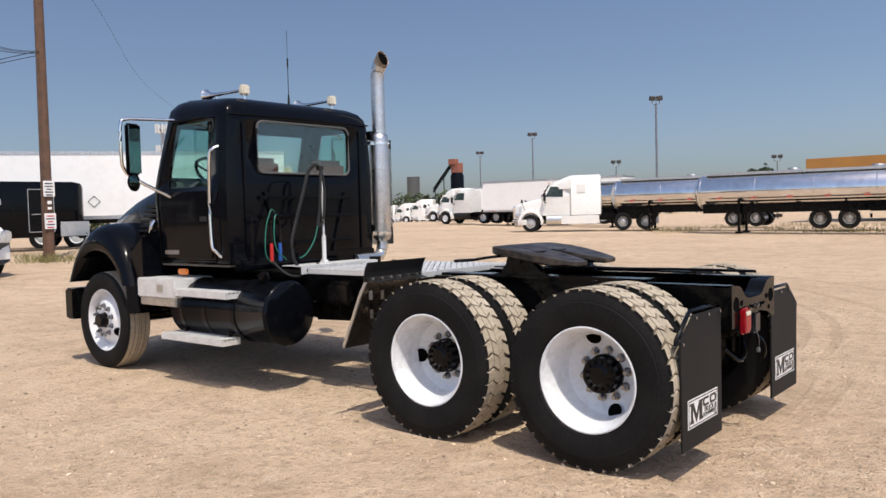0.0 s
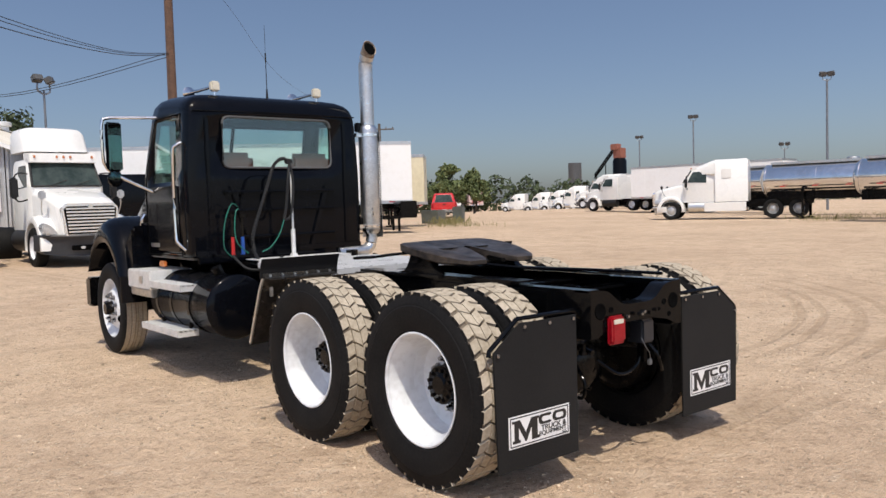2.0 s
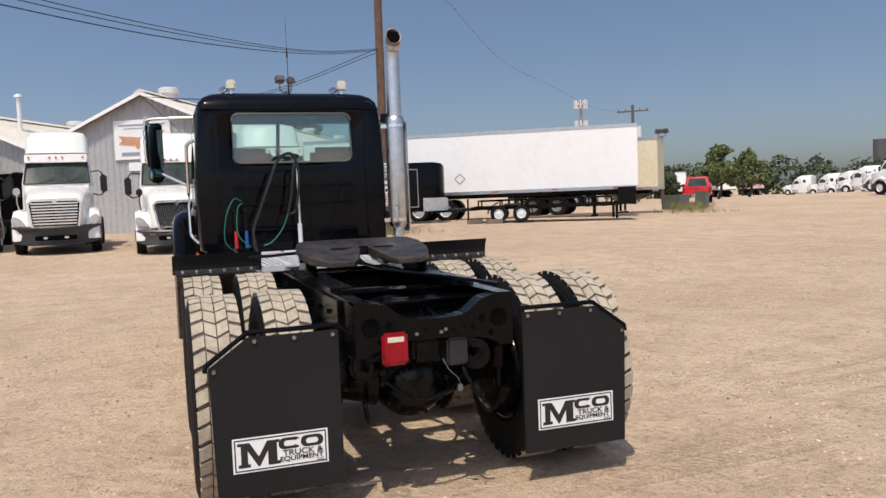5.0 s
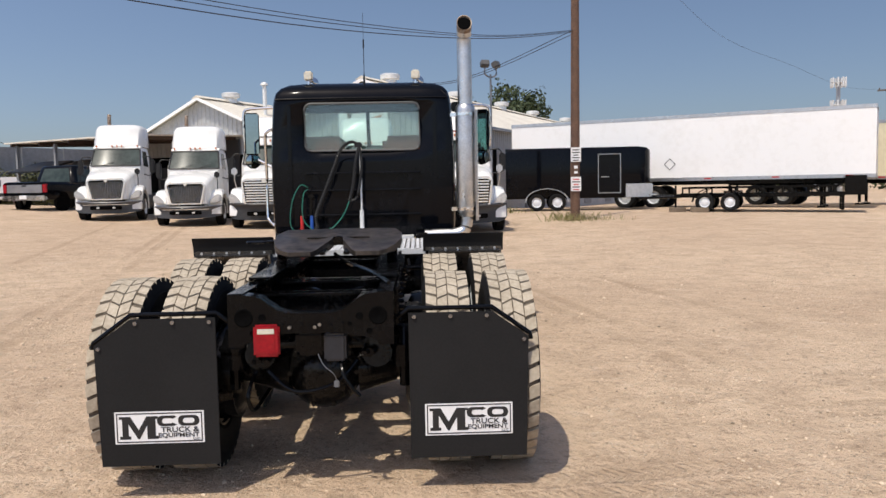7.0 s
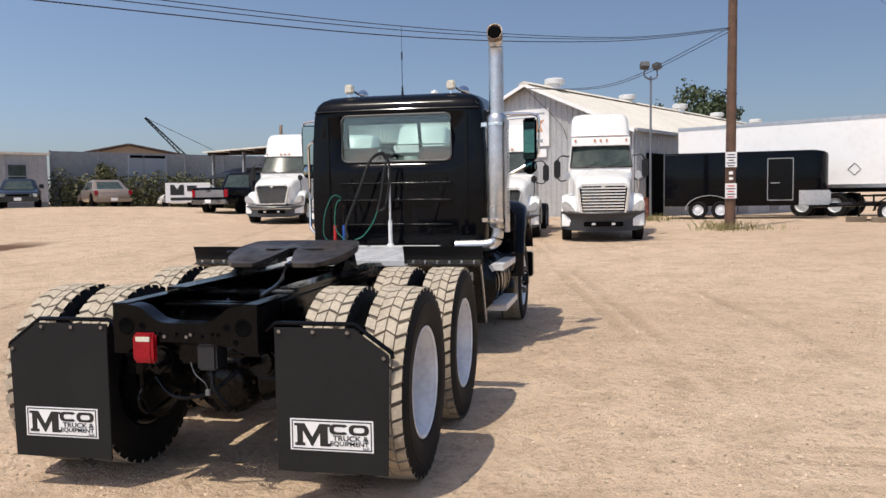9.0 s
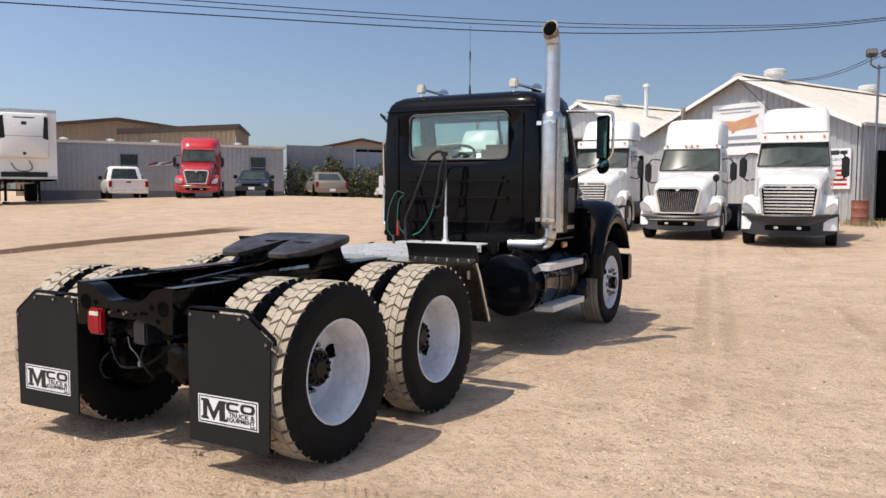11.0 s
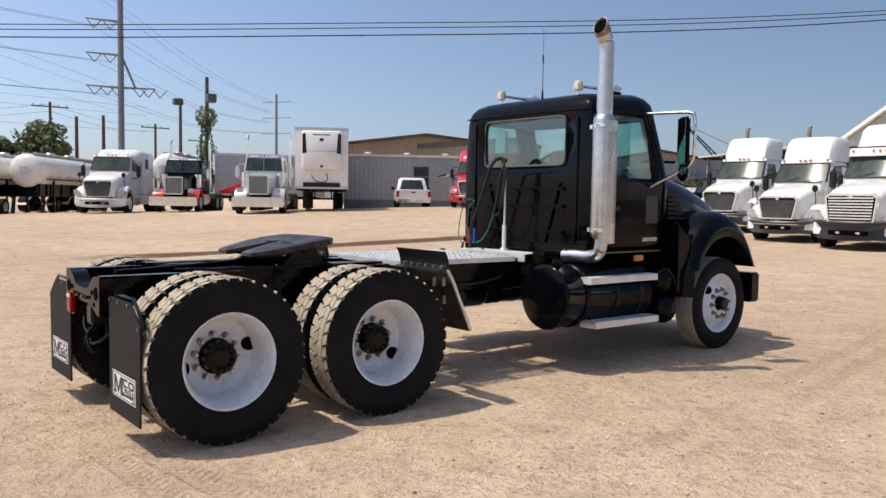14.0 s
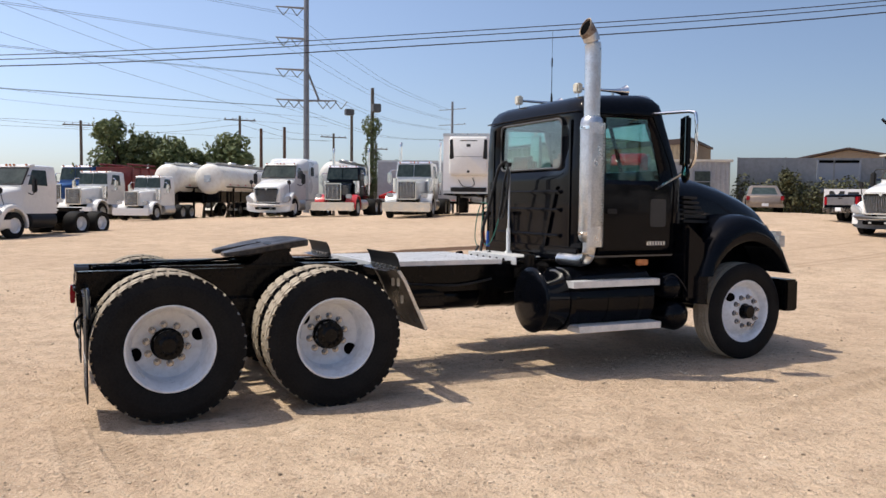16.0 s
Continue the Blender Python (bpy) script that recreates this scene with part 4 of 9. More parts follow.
# quarter fenders ahead of the tandem
for s in (-1, 1):
    bm = bmesh.new()
    arc = [(1.70, 1.062), (1.755, 1.072), (1.80, 1.055), (1.86, 0.96), (1.95, 0.77), (2.055, 0.55)]
    rings(bm, [[(s * 0.65, y, z), (s * 1.225, y, z), (s * 1.225, y - 0.012, z - 0.006), (s * 0.65, y - 0.012, z - 0.006)] for y, z in arc])
    qf = part("quarter_fender", bm, FENDER_STEEL, truck, "black rubber quarter fender with a bright edge")
    for x in (s * 0.648, s * 1.229):
        bm = bmesh.new()
        for (y0, z0), (y1, z1) in zip(arc[2:], arc[3:]):
            sheet(bm, [(x - 0.006, y0 - 0.022, z0), (x + 0.006, y0 - 0.022, z0), (x + 0.006, y1 - 0.022, z1), (x - 0.006, y1 - 0.022, z1)], 0.026)
        part("edge_strip", bm, ALU, qf, "bright metal edge strip")
    bm = bmesh.new()
    rings(bm, [[(s * 0.60, y, z), (s * 1.25, y, z), (s * 1.25, y + 0.009, z), (s * 0.60, y + 0.009, z)] for y, z in ((1.790, 1.060), (1.785, 1.10), (1.768, 1.16), (1.742, 1.205))])
    part("top_flap", bm, FLAP, qf)
    bm = bmesh.new()
    bx(bm, s * 0.62, s * 1.235, 1.772, 1.784, 1.068, 1.094, 0.002)
    part("clamp_strip", bm, FENDER_STEEL, qf)
    for i in range(6):
        bm = bmesh.new()
        rod(bm, (s * (0.68 + 0.10 * i), 1.774, 1.081), (s * (0.68 + 0.10 * i), 1.760, 1.081), 0.010, seg=8)
        part("bolt", bm, ALU, qf)
    for x, y, z in ((1.15, 1.838, 0.955), (1.02, 1.842, 0.945), (1.08, 1.90, 0.80)):
        bm = bmesh.new()
        bx(bm, s * (x - 0.012), s * (x + 0.012), y - 0.028, y - 0.004, z - 0.035, z + 0.035, 0.004)
        part("clip", bm, ALU, qf)
    bm = bmesh.new()
    rod(bm, (s * 0.43, 1.90, 0.92), (s * 1.20, 1.90, 0.92), 0.022, seg=10)
    part("bracket", bm, FRAME, qf)

# cab shell: rings of points by height, with window openings left out
LEVELS = [(1.12, 0.955, 3.80, 4.98, 4.80), (1.20, 0.965, 3.80, 5.0, 4.80), (1.55, 0.97, 3.80, 5.03, 4.80), (1.86, 0.97, 3.80, 5.04, 4.76), (1.985, 0.966, 3.80, 5.00, 4.73),
          (2.20, 0.955, 3.80, 4.925, 4.665), (2.467, 0.935, 3.805, 4.835, 4.57), (2.53, 0.925, 3.812, 4.82, 4.57), (2.59, 0.905, 3.83, 4.80, 4.57), (2.64, 0.86, 3.87, 4.74, 4.55), (2.675, 0.78, 3.94, 4.66, 4.5), (2.692, 0.62, 4.05, 4.55, 4.4)]


def cab_ring(z, w, yr, yf, yw):
    c = 0.07
    half = [(0.0, yr), (0.30, yr), (0.595, yr), (w - c, yr), (w - c * 0.3, yr + c * 0.3), (w, yr + c), (w, 4.075), (w, (4.075 + yw) / 2), (w, yw), (w, yf - c), (w - c * 0.4, yf - c * 0.25), (w - c, yf), (0.45, yf + 0.03), (0.03, yf + 0.04)]
    lift = lambda y: max(0, z - 2.45) / 0.24 * 0.07 * (y - 3.8)
    right = [(x, y, z + lift(y)) for x, y in half]
    left = [(-x, y, z + lift(y)) for x, y in half[:0:-1]]
    return right + left


bm = bmesh.new()
loops = [[bm.verts.new(p) for p in cab_ring(*lv)] for lv in LEVELS]
nn = len(loops[0])
for j in range(len(loops) - 1):
    z0 = LEVELS[j][0]
    for i in range(nn):
        k = (i + 1) % nn
        mirror_i = i if i <= 13 else nn - 1 - i
        if mirror_i in (0, 1) and 1.98 <= z0 < 2.46:
            continue
        if mirror_i in (6, 7) and 1.85 <= z0 < 2.46:
            continue
        if mirror_i in (11, 12, 13) and 1.98 <= z0 < 2.46:
            continue
        if i == 13 and 1.98 <= z0 < 2.46:
            continue
        bm.faces.new((loops[j][i], loops[j][k], loops[j + 1][k], loops[j + 1][i]))
bm.faces.new(loops[-1])
cab = part("cab", bm, BLACK, truck, "glossy black cab with rounded roof edges", smooth=38)
sol = cab.modifiers.new("thick", "SOLIDIFY")
sol.thickness, sol.offset = 0.035, -1
bm = bmesh.new()
bx(bm, -0.93, 0.93, 3.84, 4.97, 1.10, 1.16, 0.01)
bx(bm, -0.90, 0.90, 4.72, 4.98, 1.16, 1.93, 0.05)
part("cab_floor", bm, TRIMGREY, truck)
bm = bmesh.new()
prism(bm, rrect(-0.59, 0.59, 1.985, 2.465, 0.06), 3.815, 3.821, "y")
rw = part("rear_window", bm, GLASS, truck, "clear rear cab window in a grey rubber frame")
rw.visible_shadow = False
bm = bmesh.new()
tube(bm, [(x, 3.798, z) for x, z in rrect(-0.60, 0.60, 1.98, 2.472, 0.07)] + [(0.60, 3.798, 2.40)], 0.011, seg=8, steps=1)
part("window_seal", bm, mat("seal_grey", (0.09, 0.09, 0.09), rough=0.45, scale=20), rw, "grey rubber window seal")
bm = bmesh.new()
for q in (-1, 1):
    sheet(bm, [(0.0, 5.028, 1.985), (q * 0.90, 4.985, 1.985), (q * 0.865, 4.82, 2.467), (0.0, 4.863, 2.467)], 0.006)
ws = part("windscreen", bm, GLASS, truck, "tinted windscreen glass")
ws.visible_shadow = False
bm = bmesh.new()
rod(bm, (0, 5.02, 1.985), (0, 4.85, 2.48), 0.022, seg=8)
part("divider", bm, BLACK, ws)
for s in (-1, 1):
    bm = bmesh.new()
    prism(bm, [(4.075, 1.86), (4.76, 1.86), (4.665, 2.20), (4.57, 2.467), (4.075, 2.467)], s * 0.945, s * 0.951, "x")
    win = part("side_window", bm, GLASS_SIDE, truck, "tinted door window")
    win.visible_shadow = False
    bm = bmesh.new()
    outline = [(3.99, 1.14), (4.90, 1.14), (4.93, 1.80), (4.86, 2.05), (4.66, 2.50), (3.99, 2.50)]
    ring = outline + outline[:1]
    for (ya, za), (yb_, zb) in zip(ring, ring[1:]):
        xa = s * (0.972 - 0.035 * max(0, za - 1.9) / 0.55)
        xb = s * (0.972 - 0.035 * max(0, zb - 1.9) / 0.55)
        rod(bm, (xa, ya, za), (xb, yb_, zb), 0.006, seg=6)
    door = part("door", bm, DARK, truck, "black cab door with shut lines")
    bm = bmesh.new()
    prism(bm, rrect(4.03, 4.88, 1.18, 1.82, 0.05), s * 0.970, s * 0.978, "x", 0.003)
    part("door_skin", bm, BLACK, door)
    bm = bmesh.new()
    prism(bm, rrect(4.62, 4.82, 1.40, 1.68, 0.03), s * 0.978, s * 0.981, "x")
    part("vent_panel", bm, mat("satin_black", (0.02, 0.02, 0.021), rough=0.35, scale=5) if s > 0 else BLACK, door)
    bm = bmesh.new()
    bx(bm, s * 0.978, s * 0.995, 4.08, 4.20, 1.53, 1.58, 0.006)
    part("handle", bm, PLASTIC, door)
    # strip of raised badge print below the window
    bm = bmesh.new()
    for k in range(7):
        bx(bm, s * 0.979, s * 0.983, 4.58 + 0.035 * k, 4.604 + 0.035 * k, 1.215, 1.255)
    part("badge", bm, ALU, door, "small bright maker badge")
    # amber side marker
    bm = bmesh.new()
    bx(bm, s * 0.955, s * 0.985, 4.46, 4.61, 1.015, 1.075, 0.01)
    part("side_marker", bm, ORANGE, truck, "amber side marker light")
    # mirror arm loop, flat mirror and round spot mirror
    MX, MY = s * 1.335, 4.725
    turn = Matrix.Translation((MX, MY, 0)) @ pose(0, 0, 0, 0, 0, -s * (24 if s > 0 else 15)) @ Matrix.Translation((-MX, -MY, 0))
    bm = bmesh.new()
    tube(bm, [(s * 0.90, 4.66, 2.53), (s * 1.25, 4.735, 2.525), (s * 1.38, 4.76, 2.515), (s * 1.43, 4.765, 2.46), (s * 1.43, 4.77, 2.15), (s * 1.41, 4.77, 2.05), (s * 1.32, 4.765, 1.96), (s * 0.985, 4.68, 1.78)], 0.0165, seg=10, steps=4)
    mir = part("mirror_bracket", bm, CHROME, truck, "bright tubular mirror bracket")
    bm = bmesh.new()
    bx(bm, MX - 0.085, MX + 0.085, 4.70, 4.755, 1.99, 2.475, 0.02, m=turn)
    part("mirror_case", bm, BLACK, mir, "tall black mirror case")
    bm = bmesh.new()
    bx(bm, MX - 0.072, MX + 0.072, 4.696, 4.702, 2.005, 2.46, 0.002, m=turn)
    part("mirror_glass", bm, MIRROR, mir)
    bm = bmesh.new()
    lathe(bm, [(0.0, -0.035), (0.06, -0.03), (0.085, -0.008), (0.088, 0.004), (0.08, 0.010)], 28, Matrix.Translation((MX, 4.73, 1.92)) @ pose(0, 0, 0, 90, 0, -s * 22))
    spot = part("spot_mirror", bm, BLACK, mir, "round convex mirror")
    bm = bmesh.new()
    lathe(bm, [(0.0, 0.020), (0.045, 0.016), (0.08, 0.008)], 28, Matrix.Translation((MX, 4.73, 1.92)) @ pose(0, 0, 0, 90, 0, -s * 22))
    part("mirror_glass", bm, MIRROR, mir)
    # grab handle at the rear corner
    if s < 0:
        bm = bmesh.new()
        tube(bm, [(-0.965, 3.90, 2.22), (-1.02, 3.92, 2.19), (-1.04, 3.94, 2.12), (-1.04, 3.96, 1.7), (-1.04, 3.95, 1.33), (-1.02, 3.93, 1.26), (-0.965, 3.91, 1.20)], 0.016, seg=10, steps=4)
        part("grab_handle", bm, CHROME, truck, "long bright grab handle")

# pressed ribs and braces on the back wall
for z in (1.74, 1.56, 1.30):
    bm = bmesh.new()
    bx(bm, -0.62, 0.62, 3.772, 3.802, z - 0.022, z + 0.022, 0.012)
    rod(bm, (-0.60, 3.772, z + 0.006), (0.60, 3.772, z + 0.006), 0.010, seg=12)
    part("pressed_rib", bm, BLACK, cab)
for s in (-1, 1):
    bm = bmesh.new()
    prism(bm, [(s * 0.30, 1.17), (s * 0.36, 1.17), (s * 0.56, 1.80), (s * 0.50, 1.80)], 3.775, 3.802, "y", 0.006)
    part("brace", bm, BLACK, cab)
    bm = bmesh.new()
    bx(bm, s * 0.74, s * 0.78, 3.786, 3.802, 1.2, 2.45, 0.007)
    part("pressed_rib", bm, BLACK, cab)
for x, y0, z0, z1 in ((0.93, 3.77, 1.13, 1.19), (0.90, 3.775, 1.06, 1.13)):
    bm = bmesh.new()
    bx(bm, -x, x, y0, 3.802, z0, z1, 0.01)
    part("sill_beam", bm, BLACK, cab)
bm = bmesh.new()
tube(bm, [(-0.90, 3.793, 2.52), (-0.5, 3.79, 2.525), (0, 3.788, 2.528), (0.5, 3.79, 2.525), (0.90, 3.793, 2.52)], 0.008, seg=6)
part("drip_rail", bm, BLACK, cab)

# seats and steering wheel
for x in (-0.45, 0.45):
    bm = bmesh.new()
    bx(bm, x - 0.26, x + 0.26, 4.05, 4.55, 1.45, 1.62, 0.06)
    bx(bm, x - 0.25, x + 0.25, 3.93, 4.06, 1.55, 2.14, 0.055)
    bx(bm, x - 0.20, x + 0.20, 4.1, 4.5, 1.16, 1.46, 0.03)
    part("seat", bm, SEAT, truck, "brown leather cab seat")
bm = bmesh.new()
t = bmesh.new()
ringp = [(0.225 * math.cos(2 * math.pi * k / 28), 0.225 * math.sin(2 * math.pi * k / 28), 0) for k in range(29)]
tube(t, ringp, 0.017, seg=8, steps=1)
for a in (0.5, 2.6, 4.7):
    rod(t, (0, 0, -0.03), (0.21 * math.cos(a), 0.21 * math.sin(a), 0), 0.013, seg=6)
rod(t, (0, 0, -0.03), (0, 0, -0.4), 0.03, seg=8)
join(bm, t, Matrix.Translation((-0.45, 4.66, 2.02)) @ pose(0, 0, 0, 48, 0, 0))
part("steering_wheel", bm, PLASTIC, truck)
bm = bmesh.new()
bx(bm, -0.90, 0.90, 4.78, 5.0, 1.80, 1.97, 0.05)
part("dashboard", bm, TRIMGREY, truck)

# air horns, dome lamps, aerial
for s in (-1, 1):
    bm = bmesh.new()
    bx(bm, s * 0.525, s * 0.615, 3.965, 4.035, 2.735, 2.835, 0.014)
    horn = part("air_horn", bm, CREAM, truck, "air horn with a yellowed square back and chrome trumpet")
    bm = bmesh.new()
    lathe(bm, [(0.014, 0.0), (0.015, 0.28), (0.020, 0.40), (0.032, 0.48), (0.060, 0.535), (0.068, 0.545), (0.062, 0.548), (0.028, 0.47), (0.0, 0.44)], 24, Matrix.Translation((s * 0.57, 4.03, 2.785)) @ pose(0, 0, 0, -90, 0, -s * 3))
    part("trumpet", bm, CHROME, horn, "slim chrome trumpet with a flared bell")
    bm = bmesh.new()
    rod(bm, (s * 0.57, 4.0, 2.66), (s * 0.57, 4.0, 2.745), 0.012, seg=8)
    rod(bm, (s * 0.59, 4.42, 2.69), (s * 0.59, 4.42, 2.775), 0.012, seg=8)
    part("stalk", bm, CHROME, horn)
for x, y, z in ((-0.66, 4.72, 2.672), (0.66, 4.72, 2.672), (0.0, 4.74, 2.682)):
    bm = bmesh.new()
    lathe(bm, [(0.0, 0.075), (0.045, 0.072), (0.085, 0.052), (0.102, 0.022), (0.098, 0.0), (0.07, -0.02)], 22, Matrix.Translation((x, y, z)) @ Matrix.Diagonal((1, 1.25, 1, 1)))
    part("roof_beacon", bm, ALU, truck, "low grey dome lamp on the roof")
bm = bmesh.new()
rod(bm, (0.02, 4.05, 2.70), (0.02, 4.05, 2.80), 0.014, 0.008, seg=10)
rod(bm, (0.02, 4.05, 2.80), (0.02, 4.05, 3.13), 0.004, seg=6)
rod(bm, (0.02, 4.05, 3.08), (0.02, 4.05, 3.17), 0.008, seg=8)
rod(bm, (0.02, 4.05, 3.17), (0.02, 4.05, 3.45), 0.002, seg=6)
part("aerial", bm, PLASTIC, truck, "thin whip aerial")

# exhaust
SX, SY = 1.085, 3.805
bm = bmesh.new()
lathe(bm, [(0.07, 1.26), (0.098, 1.29), (0.106, 1.32), (0.106, 2.38), (0.098, 2.42), (0.08, 2.44)], 36, Matrix.Translation((SX, SY, 0)))
muff = part("muffler", bm, ALU, truck, "tall dull silver vertical exhaust muffler")
for z in (1.345, 2.335):
    bm = bmesh.new()
    lathe(bm, [(0.106, z - 0.018), (0.111, z - 0.016), (0.111, z + 0.016), (0.106, z + 0.018)], 36, Matrix.Translation((SX, SY, 0)))
    bx(bm, SX - 0.16, SX - 0.10, SY - 0.02, SY + 0.02, z - 0.02, z + 0.02)
    rod(bm, (SX, SY - 0.11, z), (SX + 0.03, SY - 0.125, z), 0.01, seg=6)
    part("clamp", bm, CHROME, muff)
bm = bmesh.new()
tube(bm, [(SX, SY, 2.43), (SX, SY, 2.7), (SX, SY, 2.95), (SX, SY, 3.06), (SX, SY - 0.015, 3.14), (SX, SY - 0.05, 3.215)], 0.076, seg=24, steps=4, cap=False)
pipe = part("stack_pipe", bm, ALU, muff, "silver curved exhaust stack")
bm = bmesh.new()
t = bmesh.new()
rings(t, [[(0.0775 * math.cos(a), 0.0775 * math.sin(a), 0.0) for a in (2 * math.pi * k / 24 for k in range(24))], [(0.079 * math.cos(a), 0.079 * math.sin(a), 0.085 + 0.045 * math.sin(a)) for a in (2 * math.pi * k / 24 for k in range(24))],
          [(0.071 * math.cos(a), 0.071 * math.sin(a), 0.083 + 0.045 * math.sin(a)) for a in (2 * math.pi * k / 24 for k in range(24))], [(0.070 * math.cos(a), 0.070 * math.sin(a), -0.05) for a in (2 * math.pi * k / 24 for k in range(24))]], cap=False)
join(bm, t, Matrix.Translation((SX, SY - 0.045, 3.20)) @ pose(0, 0, 0, 38, 0, 0))
part("stack_tip", bm, RUST, muff, "heat-stained slanted pipe end")
bm = bmesh.new()
lathe(bm, [(0.0, 0.0), (0.0705, 0.0)], 24, Matrix.Translation((SX, SY - 0.045, 3.20)) @ pose(0, 0, 0, 38, 0, 0) @ Matrix.Translation((0, 0, 0.074)) @ pose(0, 0, 0, 31, 0, 0))
part("pipe_bore", bm, DARK, muff)
bm = bmesh.new()
tube(bm, [(SX, SY, 1.30), (SX, SY, 1.20), (SX - 0.03, SY, 1.12), (SX - 0.11, SY - 0.005, 1.085), (SX - 0.25, SY - 0.01, 1.08), (SX - 0.45, SY - 0.02, 1.075)], 0.062, seg=20, steps=5)
part("elbow_pipe", bm, ALU, muff, "bright exhaust elbow")
# perforated heat shield: a curved sheet with rows of slots, solid foot
bm = bmesh.new()
SH, na, nz = 0.128, 22, 88
a0, a1 = radians(-45), radians(105)
grid = [[bm.verts.new((SX + SH * math.cos(a0 + (a1 - a0) * i / na), SY + SH * math.sin(a0 + (a1 - a0) * i / na), 1.22 + 1.16 * j / nz)) for i in range(na + 1)] for j in range(nz + 1)]
for j in range(nz):
    for i in range(na):
        if 14 < j < nz - 8 and 1 < i < na - 1 and j % 2 and (i + (j // 2) % 2 * 2) % 4 < 3:
            continue
        bm.faces.new((grid[j][i], grid[j][i + 1], grid[j + 1][i + 1], grid[j + 1][i]))
part("heat_shield", bm, ALU, muff, "perforated bright heat shield")
for z0, z1 in ((2.37, 2.47), (1.36, 1.44)):
    bm = bmesh.new()
    bx(bm, 0.94, 1.02, 3.80, 3.86, z0, z1, 0.01)
    part("stack_bracket", bm, FRAME, muff)

# hose post, hoses, couplings
bm = bmesh.new()
rod(bm, (-0.01, 3.56, 1.09), (-0.01, 3.56, 1.36), 0.022, seg=12)
rod(bm, (-0.01, 3.56, 1.36), (-0.01, 3.56, 2.03), 0.011, seg=10)
bx(bm, -0.04, 0.02, 3.53, 3.59, 1.09, 1.12, 0.005)
post = part("hose_post", bm, ALU_W, truck, "thin chrome hose support post")
bm = bmesh.new()
bx(bm, -0.07, 0.01, 3.54, 3.58, 2.00, 2.05, 0.01)
part("hose_clamp", bm, PLASTIC, post)

bm = bmesh.new()
H1 = [(-0.03, 3.56, 2.03), (-0.10, 3.55, 2.055), (-0.20, 3.54, 1.99), (-0.28, 3.53, 1.80), (-0.38, 3.52, 1.55), (-0.47, 3.50, 1.32), (-0.46, 3.50, 1.18)]
tube(bm, H1, lambda u: 0.0165 + 0.003 * math.sin(u * 260), seg=8, steps=26)
part("air_hose", bm, PLASTIC, truck, "black ribbed air hose")
bm = bmesh.new()
tube(bm, [(-0.02, 3.56, 2.02), (-0.06, 3.53, 1.85), (-0.09, 3.52, 1.62), (-0.13, 3.51, 1.46)], lambda u: 0.015 + 0.002 * math.sin(u * 200), seg=8, steps=20)
tube(bm, [(-0.02, 3.56, 2.03), (0.0, 3.54, 1.8), (-0.05, 3.52, 1.5), (-0.13, 3.52, 1.46)], 0.013, seg=8, steps=8)
part("air_hose", bm, PLASTIC, truck)
bm = bmesh.new()
tube(bm, [(-0.13, 3.51, 1.46), (-0.19, 3.50, 1.32), (-0.29, 3.50, 1.20), (-0.38, 3.50, 1.16)], 0.006, seg=8)
tube(bm, [(-0.56, 3.60, 1.58), (-0.60, 3.58, 1.54), (-0.62, 3.57, 1.38), (-0.60, 3.56, 1.25), (-0.50, 3.55, 1.15)], 0.006, seg=8)
tube(bm, [(-0.56, 3.62, 1.60), (-0.64, 3.58, 1.62), (-0.72, 3.56, 1.45), (-0.74, 3.55, 1.22), (-0.66, 3.55, 1.12)], 0.0055, seg=8)
part("electric_lead", bm, GREEN, truck, "thin green trailer lead")
bm = bmesh.new()
tube(bm, [(-0.48, 3.50, 1.2), (-0.42, 3.45, 1.06), (-0.30, 3.40, 1.04), (-0.20, 3.45, 1.1)], 0.016, seg=8)
tube(bm, [(-0.66, 3.55, 1.14), (-0.58, 3.45, 1.02), (-0.45, 3.40, 1.0), (-0.35, 3.42, 1.08)], 0.014, seg=8)
part("air_hose", bm, PLASTIC, truck)
for x, mt, lab in ((-0.63, RED, "red air coupling grip"), (-0.53, BLUE, "blue air coupling grip")):
    bm = bmesh.new()
    rod(bm, (x, 3.60, 1.14), (x, 3.60, 1.31), 0.019, 0.016, seg=12)
    grip = part("air_coupling", bm, mt, truck, lab)
    bm = bmesh.new()
    rod(bm, (x, 3.60, 1.31), (x, 3.60, 1.50), 0.013, seg=8)
    bx(bm, x - 0.03, x + 0.03, 3.58, 3.63, 1.49, 1.53, 0.008)
    part("fitting", bm, GREASE, grip)

# hood, fenders, bumper
bm = bmesh.new()
secs = []
for y, w, top, bot in ((5.0, 0.86, 1.965, 1.10), (5.15, 0.84, 1.965, 1.08), (5.5, 0.79, 1.945, 1.02), (5.9, 0.72, 1.87, 0.95), (6.3, 0.645, 1.755, 0.90), (6.58, 0.60, 1.64, 0.88), (6.72, 0.57, 1.53, 0.88), (6.78, 0.54, 1.42, 0.90)):
    half = [(0, top), (w * 0.45, top - 0.012), (w * 0.72, top - 0.05), (w * 0.90, top - 0.13), (w * 0.98, top - 0.26), (w, top - 0.45), (w, bot)]
    secs.append([(x, y, z) for x, z in half] + [(-x, y, z) for x, z in half[:0:-1]])
rings(bm, secs)
hood = part("hood", bm, BLACK, truck, "sloping glossy black hood", smooth=50)
bm = bmesh.new()
bx(bm, -0.50, 0.50, 6.76, 6.81, 0.92, 1.40, 0.02)
for k in range(12):
    bx(bm, -0.47 + 0.08 * k, -0.445 + 0.08 * k, 6.81, 6.825, 0.95, 1.37)
part("grille", bm, CHROME, hood, "bright grille")
